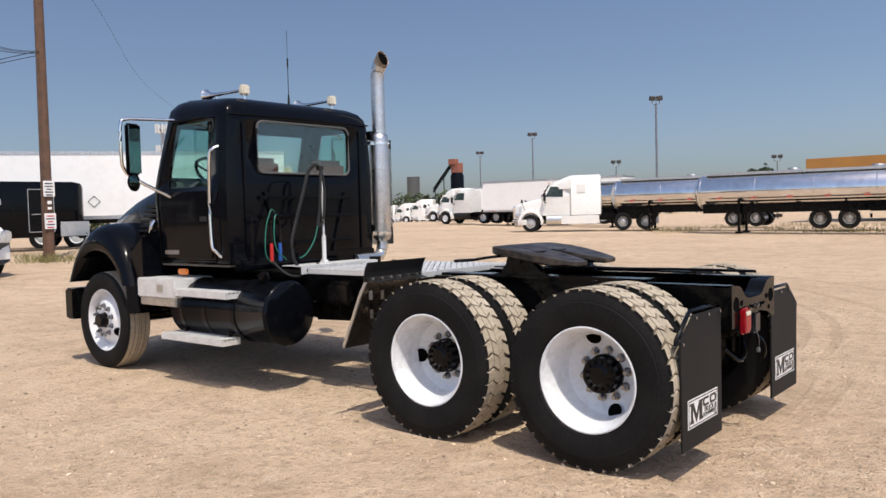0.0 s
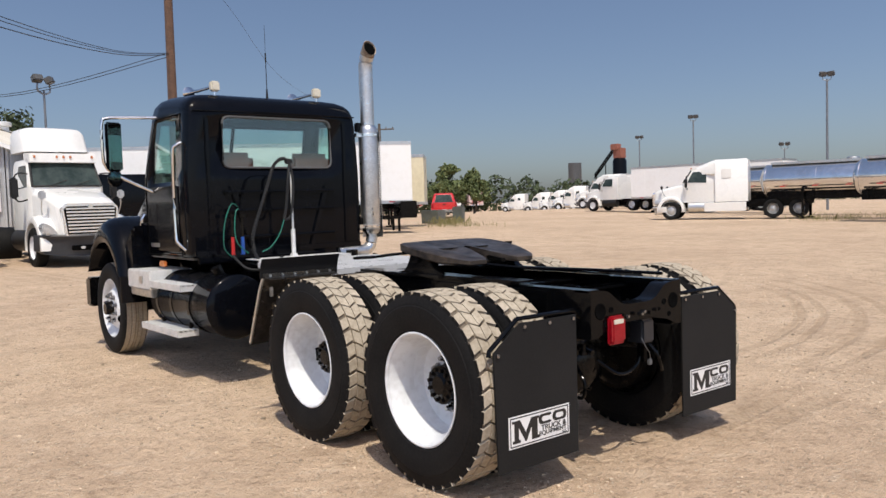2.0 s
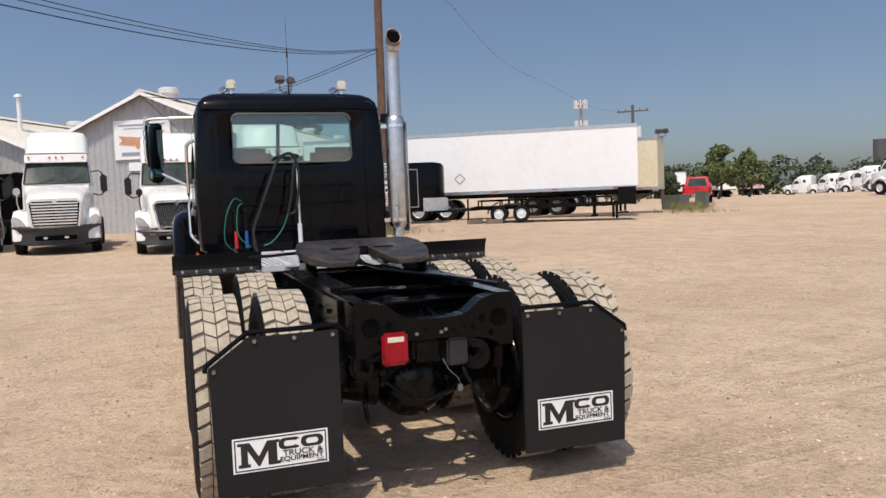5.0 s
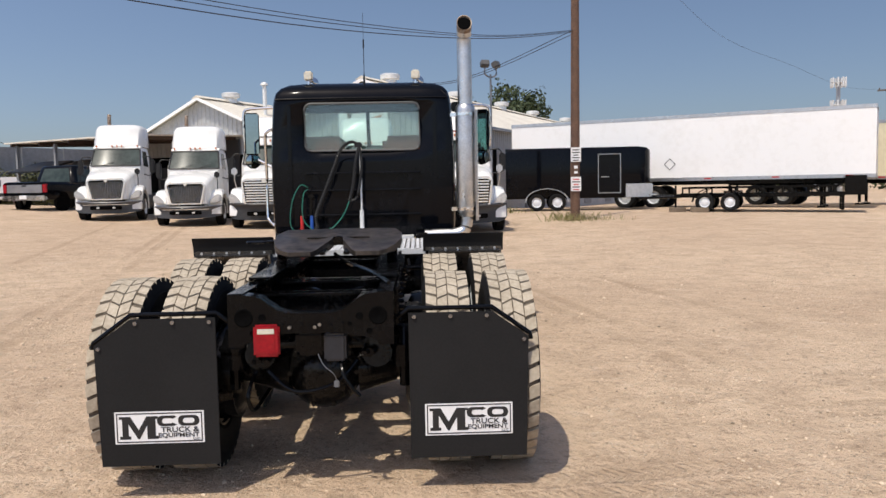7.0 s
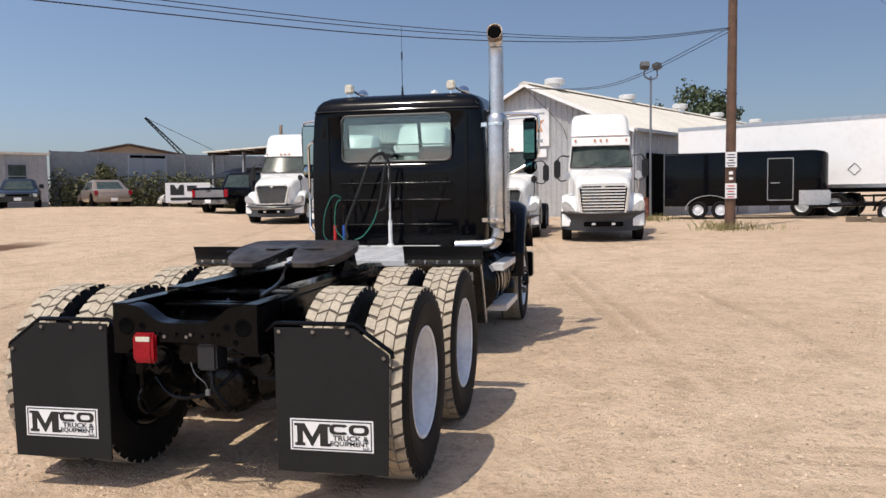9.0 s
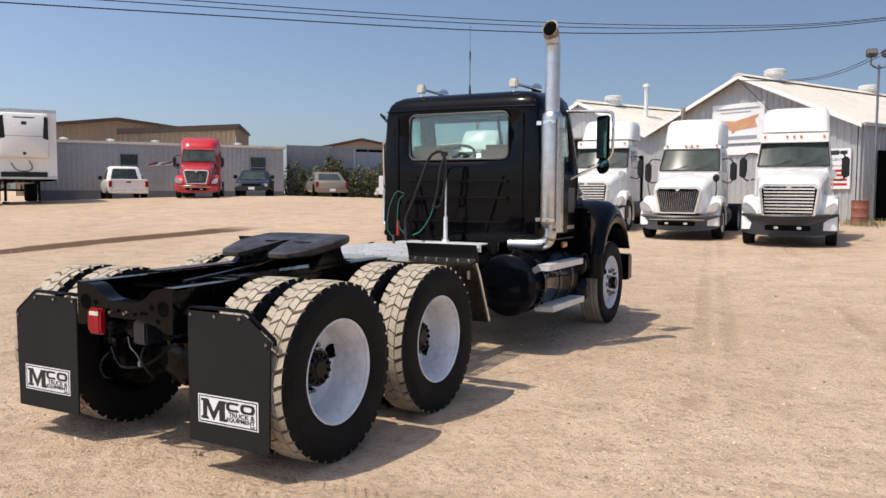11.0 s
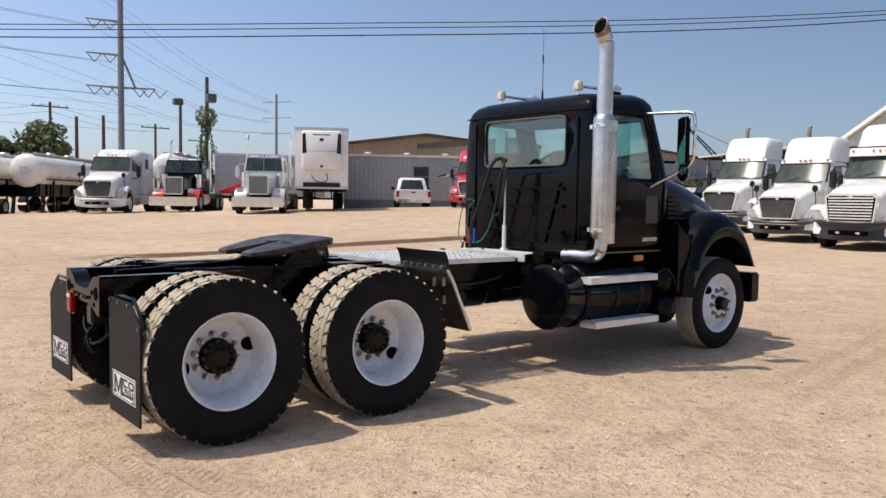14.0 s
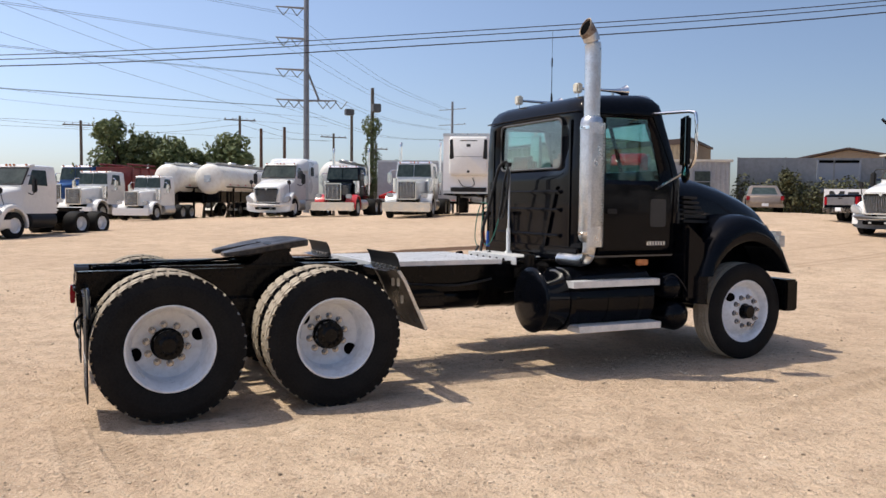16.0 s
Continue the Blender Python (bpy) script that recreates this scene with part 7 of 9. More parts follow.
# the other side of the yard
tractor("white aerodynamic tractor with a sleeper, coupled to a tank trailer", WHITE, on_ground(33.6, 23.9, (-0.45, 0.893)) @ SMALL, "barred", sleeper=1.7, length=8.2, bumper=WHITE, sleeper_top=3.3, slim=True, rims="truck")
tank_trailer("polished steel tank trailer coupled to a white tractor", STEEL, on_ground(36.0, 18.6, (-0.22, 0.975)), 12.5, 0.80, 1.98, polished=True)
tank_trailer("large polished steel tank trailer resting on its legs", STEEL, on_ground(33.9, 12.9, (-0.1, 0.995)), 13.0, 0.80, 2.02, polished=True)
tank_trailer("polished steel tank trailer farther back", STEEL, on_ground(43.5, 24.4, (-0.05, 1.0)), 12.0, 0.85, 2.1, polished=True)
tank_trailer("polished steel tank trailer at the end of the row", STEEL, on_ground(39.5, 6.5, (0.02, 1.0)), 12.0, 0.82, 2.0, polished=True)
van_trailer("white box trailer behind the parked tractors", WHITE2, on_ground(49.5, 37.0, (-0.1, 0.995)), 12.0, high=3.6)
tractor("white tractor coupled to a white box trailer", WHITE, on_ground(50.5, 43.0, (-0.05, 1.0)), "slatted", "white tractors along the far row", fairing=False, length=6.8)
t2 = tractor("white aerodynamic tractor with sleeper in the far row", WHITE, on_ground(56.7, 50.0, (-0.3, 0.954)) @ Matrix.Scale(0.9, 4), "barred", "white tractors along the far row", sleeper=1.8, length=7.8)
for x, y in ((66.0, 62.0), (72.0, 70.0), (78.0, 79.0), (84.0, 90.0)):
    copy_thing(t2, on_ground(x, y, (-0.45, 0.893)) @ Matrix.Scale(0.86, 4))
van_trailer("white box trailer in the far row", WHITE2, on_ground(66.0, 49.0, (-0.3, 0.954)), 10.0)
van_trailer("white box trailer in the far row", WHITE2, on_ground(73.0, 58.0, (-0.35, 0.94)), 10.0)
far_rows = van_trailer("grey-white box trailer standing far across the yard", WHITE2, on_ground(78, 95, (-0.5, -0.866)), 9.0)
for x, y in ((72.0, 99.0), (65.0, 102.0), (58.0, 106.0), (51.5, 100.0)):
    copy_thing(far_rows, on_ground(x, y, (-0.6, -0.8)))
rr = van_trailer("white and red box trailer far across the yard", mat("red_white_trailer", (0.7, 0.68, 0.64), (0.42, 0.06, 0.05), rough=0.5, scale=0.5, fine=1.2), on_ground(84, 104, (-0.5, -0.866)), 7.0)
copy_thing(rr, on_ground(90, 103, (-0.5, -0.866)))
car("pickup", "red pickup truck parked across the yard", RED_P, on_ground(37.6, 47.6, (0.62, 0.785)))
tank_trailer("old cream tank trailer beside the trees", TANKW, on_ground(43.0, 62.0, (0.75, -0.66)), 8.0, 1.0, 2.3)

# trailers beyond the wooden pole
tv = van_trailer("long white box trailer with worn sides", WHITE2, on_ground(19.2, 27.4, (0.853, -0.522), 0.02), 15.6, deck=1.25, high=4.05, wheel_kind="dual_w", axle=9.4)
bm = bmesh.new()
t = bmesh.new()
for a in range(4):
    rod(t, (0.24 * math.cos(math.pi / 2 * a), 0, 0.24 * math.sin(math.pi / 2 * a)), (0.24 * math.cos(math.pi / 2 * (a + 1)), 0, 0.24 * math.sin(math.pi / 2 * (a + 1))), 0.012, seg=4)
join(bm, t, Matrix.Translation((-1.302, 8.0, 1.95)) @ pose(0, 0, 0, 0, 0, 90))
part("placard", bm, INK, tv, "diamond placard outline")
van_trailer("yellowed box trailer behind the white one", CREAMTR, on_ground(22.65, 30.6, (0.75, -0.66)), 8.0, deck=1.2, high=3.75)

cargo = thing("cargo_trailer", "black enclosed cargo trailer with a side door", "trailer", on_ground(10.3, 29.2, (0.992, -0.12)) @ Matrix.Scale(1.06, 4))
bm = bmesh.new()
loft(bm, [[(x, y, z) for x, z in rrect(-w, w, 0.48, zt, 0.12)] for y, w, zt in ((-0.05, 0.55, 2.35), (0.12, 0.85, 2.42), (0.45, 1.02, 2.46), (5.6, 1.02, 2.46))])
cb = part("body", bm, BLACK, cargo, smooth=45)
bm = bmesh.new()
prism(bm, rrect(1.15, 2.0, 0.68, 2.18, 0.04), -1.026, -1.020, "x")
cd = part("side_door", bm, BLACK, cb)
bm = bmesh.new()
for a, b in (((1.15, 0.68), (1.15, 2.18)), ((2.0, 0.68), (2.0, 2.18)), ((1.15, 2.18), (2.0, 2.18)), ((1.15, 0.68), (2.0, 0.68))):
    rod(bm, (-1.03, *a), (-1.03, *b), 0.018, seg=6)
rod(bm, (-1.04, 1.9, 1.3), (-1.04, 1.6, 1.3), 0.02, seg=6)
part("door_trim", bm, ALU, cd, "white metal door trim")
bm = bmesh.new()
bx(bm, -1.04, -1.02, -0.05, 0.95, 0.5, 1.02, 0.004)
bx(bm, -0.98, 0.98, -0.10, 0.15, 0.5, 1.02, 0.05)
part("stone_guard", bm, ALU, cb, "bright metal stone guard")
bm = bmesh.new()
loft(bm, [[(x, 4.0 + rr_ * math.cos(a), 0.36 + rr_ * 0.62 * math.sin(a)) for x, rr_ in ((-1.02, 0.86), (-1.2, 0.86), (-1.2, 0.82), (-1.02, 0.82))] for a in (math.pi * k / 10 for k in range(11))])
part("wheel_arch", bm, ALU, cb)
bm = bmesh.new()
rod(bm, (-0.5, 0.2, 0.50), (0, -1.2, 0.50), 0.05, seg=8)
rod(bm, (0.5, 0.2, 0.50), (0, -1.2, 0.50), 0.05, seg=8)
rod(bm, (0, -1.15, 0.0), (0, -1.15, 0.9), 0.04, seg=8)
part("tongue", bm, FRAME, cargo)
for s in (-1, 1):
    for y in (3.6, 4.4):
        far_wheel(cargo, "trailer", s * 1.05, y)

haul = thing("flatbed_trailer", "black open car-hauling trailer with white wheels", "trailer", on_ground(10.6, 27.0, (-0.9, 0.43)))
bm = bmesh.new()
for s in (-1, 1):
    bx(bm, s * 0.95, s * 1.02, 0.3, 6.2, 0.52, 0.66, 0.01)
    bx(bm, s * 1.02, s * 1.06, 0.6, 6.0, 0.85, 0.92, 0.01)
    for k in range(7):
        bx(bm, s * 1.02, s * 1.06, 0.6 + 0.88 * k, 0.66 + 0.88 * k, 0.55, 0.88)
for k in range(9):
    bx(bm, -1.0, 1.0, 0.4 + 0.65 * k, 0.5 + 0.65 * k, 0.5, 0.6)
bx(bm, -0.95, 0.95, 0.3, 6.2, 0.60, 0.64)
rod(bm, (-0.6, 0.4, 0.55), (0, -1.2, 0.5), 0.05, seg=8)
rod(bm, (0.6, 0.4, 0.55), (0, -1.2, 0.5), 0.05, seg=8)
part("bed", bm, FRAME, haul)
bm = bmesh.new()
bx(bm, -0.9, 0.9, 6.2, 6.9, 0.55, 1.25, 0.02, m=None)
for x in (-0.7, 0.7):
    bx(bm, x - 0.04, x + 0.04, 6.1, 6.2, 0.0, 0.55)
part("ramp", bm, FRAME, haul)
for s in (-1, 1):
    bm = bmesh.new()
    loft(bm, [[(s * x, 1.9 + rr_ * math.cos(a), 0.36 + rr_ * 0.6 * math.sin(a)) for x, rr_ in ((0.98, 0.92), (1.28, 0.92), (1.28, 0.88), (0.98, 0.88))] for a in (math.pi * k / 10 for k in range(11))])
    part("mudguard", bm, FRAME, haul)
    for y in (1.45, 2.35):
        far_wheel(haul, "trailer", s * 1.13, y)


# ---- buildings ----
def frame_of(origin, along, z):
    """Local frame: x along the front, y away behind it."""
    gx = Vector((*along, 0)).normalized()
    gy = Vector((-gx.y, gx.x, 0))
    return Matrix(((gx.x, gy.x, 0, origin[0]), (gx.y, gy.y, 0, origin[1]), (0, 0, 1, z), (0, 0, 0, 1)))


ware = thing("warehouse", "twin-gabled pale grey metal warehouse with white roofs", "building", frame_of((-1.825, 35.9), (0.896, -0.444), 0.25))
HR, HL, PR, PL, EV, DP = 5.48, 4.92, 6.72, 6.43, 4.30, 43.0
XL = -HR - 2 * HL


def gable(x):
    """Height of the twin-gabled outline along the front."""
    return PR - (PR - EV) * abs(x) / HR if x > -HR else PL - (PL - EV) * abs(x + HR + HL) / HL


bm = bmesh.new()
corrugated(bm, (XL, 0, 0), (HR, 0, 0), -0.6, lambda s: gable(XL + (HR - XL) * s), 0.30, 0.035)
part("front_wall", bm, SIDING, ware, "ribbed grey metal gable wall", smooth=None)
bm = bmesh.new()
corrugated(bm, (HR, 0, 0), (HR, DP, 0), -0.6, lambda s: EV, 0.30, 0.035)
corrugated(bm, (XL, DP, 0), (XL, 0, 0), -0.6, lambda s: EV, 0.30, 0.035)
corrugated(bm, (HR, DP, 0), (XL, DP, 0), -0.6, lambda s: gable(HR - (HR - XL) * s), 0.30, 0.035)
part("side_wall", bm, SIDING, ware, smooth=None)
for c, HW, PK in ((0.0, HR, PR), (-HR - HL, HL, PL)):
    for s in (-1, 1):
        bm = bmesh.new()
        over = 0.35 if (c == 0.0 and s > 0) or (c < 0 and s < 0) else 0.0
        xe, ze = c + s * (HW + over), EV - over * (PK - EV) / HW
        n_ = 60
        prev = None
        for i in range(n_ + 1):
            y = -0.45 + (DP + 0.9) * i / n_
            for dy, up in ((0, 0.0), (0.04, 0.014), (0.08, 0.0)):
                cur = [bm.verts.new((x, y + dy, z + 0.06 + up)) for x, z in ((c, PK), (xe, ze))]
                if prev:
                    bm.faces.new((prev[0], cur[0], cur[1], prev[1]))
                prev = cur
        rf = part("roof", bm, ROOFW, ware, "weathered white metal roof", smooth=None)
        bm = bmesh.new()
        prism(bm, [(c, PK + 0.07), (xe, ze + 0.07), (xe, ze - 0.10), (c, PK - 0.10)], -0.50, -0.44, "y")
        part("barge_board", bm, WHITE2, rf)
    bm = bmesh.new()
    prism(bm, [(c - 0.35, PK + 0.0), (c, PK + 0.17), (c + 0.35, PK + 0.0)], -0.5, DP, "y")
    part("ridge_cap", bm, ROOFW, ware)
    for k, y in enumerate((2.3, 11.5, 19.0, 27.0, 35.0)):
        bm = bmesh.new()
        x = c + (0.1, -0.2, 0.1, -0.2, 0.2)[k]
        lathe(bm, [(0.36, 0.0), (0.33, 0.30), (0.50, 0.34), (0.52, 0.56), (0.40, 0.62), (0.0, 0.66)], 24, Matrix.Translation((x, y, PK - 0.06)))
        part("roof_vent", bm, ALU_W, ware, "round metal roof ventilator")
for x, y, h in ((-8.6, 3.2, 1.75), (-6.6, 14.0, 1.2)):
    bm = bmesh.new()
    rod(bm, (x, y, gable(x) - 0.1), (x, y, gable(x) + h), 0.12, seg=12)
    lathe(bm, [(0.24, 0.0), (0.20, 0.12), (0.0, 0.2)], 14, Matrix.Translation((x, y, gable(x) + h)))
    part("flue", bm, ALU_W, ware)
for k in range(5):
    bm = bmesh.new()
    bx(bm, HR + 0.05, HR + 0.10, 1.5 + 6.5 * k, 3.4 + 6.5 * k, 0, 2.6 if k else 3.2, 0.01)
    part("side_door", bm, FENCE if k else DARK, ware)
bm = bmesh.new()
bx(bm, HR + 0.02, HR + 0.12, -0.05, 0.10, -0.3, EV)
bx(bm, HR + 0.30, HR + 0.42, -0.3, DP, EV - 0.18, EV - 0.04)
rod(bm, (HR + 0.14, 0.15, 0.0), (HR + 0.14, 0.15, EV), 0.05, seg=8)
part("corner_trim", bm, SIDING, ware)
# shop-front openings of the left gable: black sheets stand for the shade inside
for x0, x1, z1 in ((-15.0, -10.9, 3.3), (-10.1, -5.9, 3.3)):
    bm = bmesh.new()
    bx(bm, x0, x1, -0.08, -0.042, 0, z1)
    part("bay_door", bm, DARK, ware, "black sheet for the shade in an open bay")
bm = bmesh.new()
bx(bm, -1.60, 1.20, -0.12, -0.05, 3.68, 5.52, 0.01)
ban = part("banner", bm, DECAL, ware, "white banner board with an orange and brown emblem")
bm = bmesh.new()
prism(bm, [(-1.38, 4.80), (-0.35, 4.70), (0.95, 4.98), (0.72, 4.72), (0.85, 4.40), (-0.25, 4.28), (-0.45, 4.12), (-0.55, 4.30), (-1.38, 4.40), (-1.20, 4.60)], -0.135, -0.12, "y")
part("emblem", bm, mat("faded_orange_print", (0.60, 0.36, 0.20), (0.48, 0.22, 0.12), rough=0.6, scale=3), ban)
for x0, x1, z0, z1 in ((-1.25, 0.85, 3.86, 4.02), (-1.35, 0.95, 5.24, 5.32), (-1.1, 0.5, 5.10, 5.14)):
    bm = bmesh.new()
    bx(bm, x0, x1, -0.135, -0.12, z0, z1)
    part("print_bar", bm, FARGREY, ban)
bm = bmesh.new()
bx(bm, -0.95, 1.05, -0.12, -0.05, 3.14, 3.54, 0.01)
part("name_board", bm, DECAL, ware)
bm = bmesh.new()
bx(bm, 4.15, 5.25, -0.12, -0.05, 1.55, 3.25, 0.01)
so = part("sales_sign", bm, DECAL, ware, "white sales office sign board")
words("lettering", "SALES OFFICE", 0.14, INK, so, Matrix.Translation((4.76, -0.124, 2.78)) @ pose(0, 0, 0, 90, 0, 0), 0.002)
words("lettering", "EMERGENCY CONTACT", 0.088, INK, so, Matrix.Translation((4.70, -0.124, 2.52)) @ pose(0, 0, 0, 90, 0, 0), 0.002)
bm = bmesh.new()
prism(bm, [(4.20, 2.78), (4.28, 2.84), (4.28, 2.80), (4.36, 2.80), (4.36, 2.76), (4.28, 2.76), (4.28, 2.72)], -0.124, -0.122, "y")
bx(bm, 4.28, 4.75, -0.126, -0.12, 2.98, 3.17)
bx(bm, 4.80, 5.10, -0.126, -0.12, 3.0, 3.15)
part("arrow_mark", bm, INK, so)
for k in range(4):
    bm = bmesh.new()
    bx(bm, 4.30, 5.12, -0.126, -0.12, 1.70 + 0.19 * k, 1.80 + 0.19 * k)
    part("print_bar", bm, RED, so)

lean = thing("open_shed", "low flat-roofed open shed beside the warehouse", "building", frame_of((-20.5, 38.6), (0.86, -0.51), 0.35))
bm = bmesh.new()
prism(bm, [(-0.4, 3.90), (-0.4, 3.98), (6.6, 4.25), (6.6, 4.17)], -0.4, 9.8, "x", 0.01)
roof_ = part("roof", bm, ROOFW, lean, "thin white sloping roof")
for k in range(5):
    bm = bmesh.new()
    prism(bm, [(-0.3, 3.74), (-0.3, 3.897), (6.5, 4.16), (6.5, 4.0)], 0.0 + 2.3 * k, 0.12 + 2.3 * k, "x", 0.01)
    part("rafter", bm, BROWN_DK, roof_)
# dark wall added inside to stand for the shade under the roof
bm = bmesh.new()
bx(bm, -0.3, 9.7, 6.3, 6.4, -0.6, 4.0)
part("back_wall", bm, BUMPER_G, lean, "dark wall added for the shade under the roof")
for k in range(4):
    bm = bmesh.new()
    bx(bm, 0.1 + 3.1 * k, 0.24 + 3.1 * k, -0.1, 0.05, -0.5, 3.80)
    part("post", bm, FENCE, lean)
for k in range(3):
    bm = bmesh.new()
    bx(bm, 0.9 + 3.1 * k, 2.8 + 3.1 * k, 3.0, 5.5, -0.35, 1.9 + 0.3 * k, 0.05)
    part("stored_crate", bm, PLASTIC, lean)
for k in range(2):
    bm = bmesh.new()
    prism(bm, [(-0.9, 2.35), (-0.9, 2.42), (1.2, 3.0), (1.2, 2.9)], 0.4 + 3.1 * k, 3.0 + 3.1 * k, "x", 0.01)
    part("awning", bm, PLASTIC, lean, "dark sagging awning sheet")

off = thing("office_building", "long low office clad in ribbed grey metal", "building", frame_of((-38.9, 25.7), (0.547, 0.837), 1.0))
OL = 14.6
bm = bmesh.new()
corrugated(bm, (0, 0, 0), (OL, 0, 0), 0.55, lambda s: 3.35, 0.28, 0.03)
corrugated(bm, (OL, 0, 0), (OL, 6.5, 0), 0.0, lambda s: 3.35, 0.28, 0.03)
corrugated(bm, (0, 6.5, 0), (0, 0, 0), 0.0, lambda s: 3.35, 0.28, 0.03)
corrugated(bm, (OL, 6.5, 0), (0, 6.5, 0), 0.0, lambda s: 3.35, 0.28, 0.03)
part("wall", bm, OFFICE, off, smooth=None)
bm = bmesh.new()
bx(bm, 0, OL, -0.02, 0.05, -0.6, 0.56)
part("skirting", bm, mat("blue_grey_skirt", (0.13, 0.15, 0.17), (0.10, 0.115, 0.13), rough=0.6, scale=2), off, "blue-grey base panels")
bm = bmesh.new()
bx(bm, -0.15, OL + 0.15, -0.15, 6.65, 3.35, 3.50, 0.01)
rf = part("roof", bm, ROOFW, off)
for k in range(5):
    bm = bmesh.new()
    lathe(bm, [(0.16, 0), (0.16, 0.12), (0.3, 0.15), (0.0, 0.24)], 14, Matrix.Translation((1.5 + 2.6 * k, 1.2, 3.5)))
    part("roof_vent", bm, ALU_W, rf)
for x in (OL - 9.6, OL - 1.7):
    bm = bmesh.new()
    bx(bm, x - 0.5, x + 0.5, -0.07, -0.04, 1.45, 2.75)
    wn_ = part("window", bm, WINDOW, off, "dark sash window")
    bm = bmesh.new()
    for a0, a1, b0, b1 in ((-0.55, 0.55, 2.75, 2.81), (-0.55, 0.55, 1.39, 1.45), (-0.55, -0.49, 1.39, 2.81), (0.49, 0.55, 1.39, 2.81), (-0.5, 0.5, 2.07, 2.11)):
        bx(bm, x + a0, x + a1, -0.09, -0.05, b0, b1)
    part("frame", bm, FARGREY, wn_)
MAROON = mat("maroon_print", (0.20, 0.05, 0.05), rough=0.6, scale=4)
for x0, x1, z0, z1, mt in ((-8.75, -6.95, 2.04, 2.24, DECAL), (-8.70, -7.85, 2.05, 2.21, MAROON), (-7.88, -7.0, 2.12, 2.25, MAROON)):
    bm = bmesh.new()
    o = 0.02 if mt is MAROON else 0.0
    prism(bm, [(OL + x0, z0), (OL + x1 - 0.15, z0 + 0.12), (OL + x1, z1 + 0.14), (OL + x0 + 0.2, z1)], -0.07 - o, -0.05 - o, "y")
    part("wall_emblem" if mt is DECAL else "stroke", bm, mt, off)

shed = thing("brown_shed", "tan and brown metal shed with a sloping dark fascia", "building")
bm = bmesh.new()
corrugated(bm, (-42.8, 35.0, 0), (-36.7, 39.7, 0), 0.5, lambda s: 5.7 + 0.45 * s, 0.35, 0.04)
corrugated(bm, (-36.7, 39.7, 0), (-43.0, 47.9, 0), 0.5, lambda s: 6.15, 0.35, 0.04)
corrugated(bm, (-49.1, 43.2, 0), (-42.8, 35.0, 0), 0.5, lambda s: 5.7, 0.35, 0.04)
part("wall", bm, BROWN, shed, smooth=None)
bm = bmesh.new()
sheet(bm, [(-43.0, 34.7, 5.7), (-36.4, 39.8, 6.17), (-43, 48.2, 6.17), (-49.6, 43.1, 5.7)], 0.16)
part("roof", bm, BROWN_DK, shed)
bm = bmesh.new()
sheet(bm, [(-43.1, 34.75, 5.45), (-36.45, 39.65, 5.92), (-36.45, 39.65, 6.3), (-43.1, 34.75, 5.83)], 0.08)
part("fascia", bm, BROWN_DK, shed)

tanw = thing("tan_warehouse", "large tan ribbed metal warehouse with a low gable", "building", frame_of((-58.5, 47.5), (0.62, 0.785), 1.0))
bm = bmesh.new()
corrugated(bm, (-8.5, 0, 0), (8.5, 0, 0), 0, lambda s: 6.95 - 1.0 * abs(2 * s - 1), 0.5, 0.05)
corrugated(bm, (8.5, 0, 0), (8.5, 20, 0), 0, lambda s: 5.95, 0.5, 0.05)
corrugated(bm, (-8.5, 20, 0), (-8.5, 0, 0), 0, lambda s: 5.95, 0.5, 0.05)
part("wall", bm, BROWN, tanw, smooth=None)
bm = bmesh.new()
for s in (-1, 1):
    sheet(bm, [(0, -0.5, 7.05), (s * 8.9, -0.5, 5.98), (s * 8.9, 20, 5.98), (0, 20, 7.05)], 0.2 * s)
part("roof", bm, BROWN_DK, tanw)

low = thing("far_gable_hall", "low tan-roofed hall beyond the fence", "building", frame_of((-41.5, 62.6), (0.84, 0.54), 0.8))
bm = bmesh.new()
prism(bm, [(-6, 0), (6, 0), (6, 4.55), (0, 5.8), (-6, 4.55)], 0, 12, "y")
part("wall", bm, BROWN, low)
for s in (-1, 1):
    bm = bmesh.new()
    sheet(bm, [(0, -0.4, 5.85), (s * 6.4, -0.4, 4.55), (s * 6.4, 12, 4.55), (0, 12, 5.85)], 0.15 * s)
    part("roof", bm, BROWN_DK, low)

fen_m = frame_of((-32.3, 40.0), (0.557, 0.83), 1.1)
fence = thing("sheet_fence", "tall grey sheet-metal fence wall", "fence", fen_m)
FL = 30.0
bm = bmesh.new()
bx(bm, 0, FL, 0, 0.12, -0.4, 3.65)
part("panel", bm, FENCE, fence)
for k in range(11):
    bm = bmesh.new()
    bx(bm, 3.0 * k - 0.05, 3.0 * k + 0.05, -0.05, 0.0, -0.4, 3.68)
    part("post", bm, FENCE, fence)
bm = bmesh.new()
bx(bm, 5.0, 7.6, -0.04, -0.005, 0.5, 3.5)
for x in (5.0, 7.6):
    bx(bm, x - 0.06, x + 0.06, -0.06, -0.003, 0.0, 3.5)
part("gate", bm, FARGREY, fence)
bm = bmesh.new()
bx(bm, 5.0, 7.6, -0.05, -0.003, 3.32, 3.5)
part("gate_track", bm, DARK, fence)

can = thing("station_canopy", "wide canopy with an orange-brown fascia on posts", "canopy")
bm = bmesh.new()
bx(bm, 62, 76, -16, 15.4, 4.15, 5.0, 0.03)
part("fascia", bm, CANOPY, can)
bm = bmesh.new()
bx(bm, 62.2, 75.8, -15.8, 15.2, 4.0, 4.14)
part("soffit", bm, DARK, can)
for y in (-12, -2, 8):
    bm = bmesh.new()
    bx(bm, 66, 66.4, y, y + 0.4, 0, 4.0)
    part("post", bm, FARGREY, can)
shop = thing("station_shop", "low shop building beneath the canopy", "building")
bm = bmesh.new()
bx(bm, 80, 92, -20, 10, 0, 3.6, 0.05)
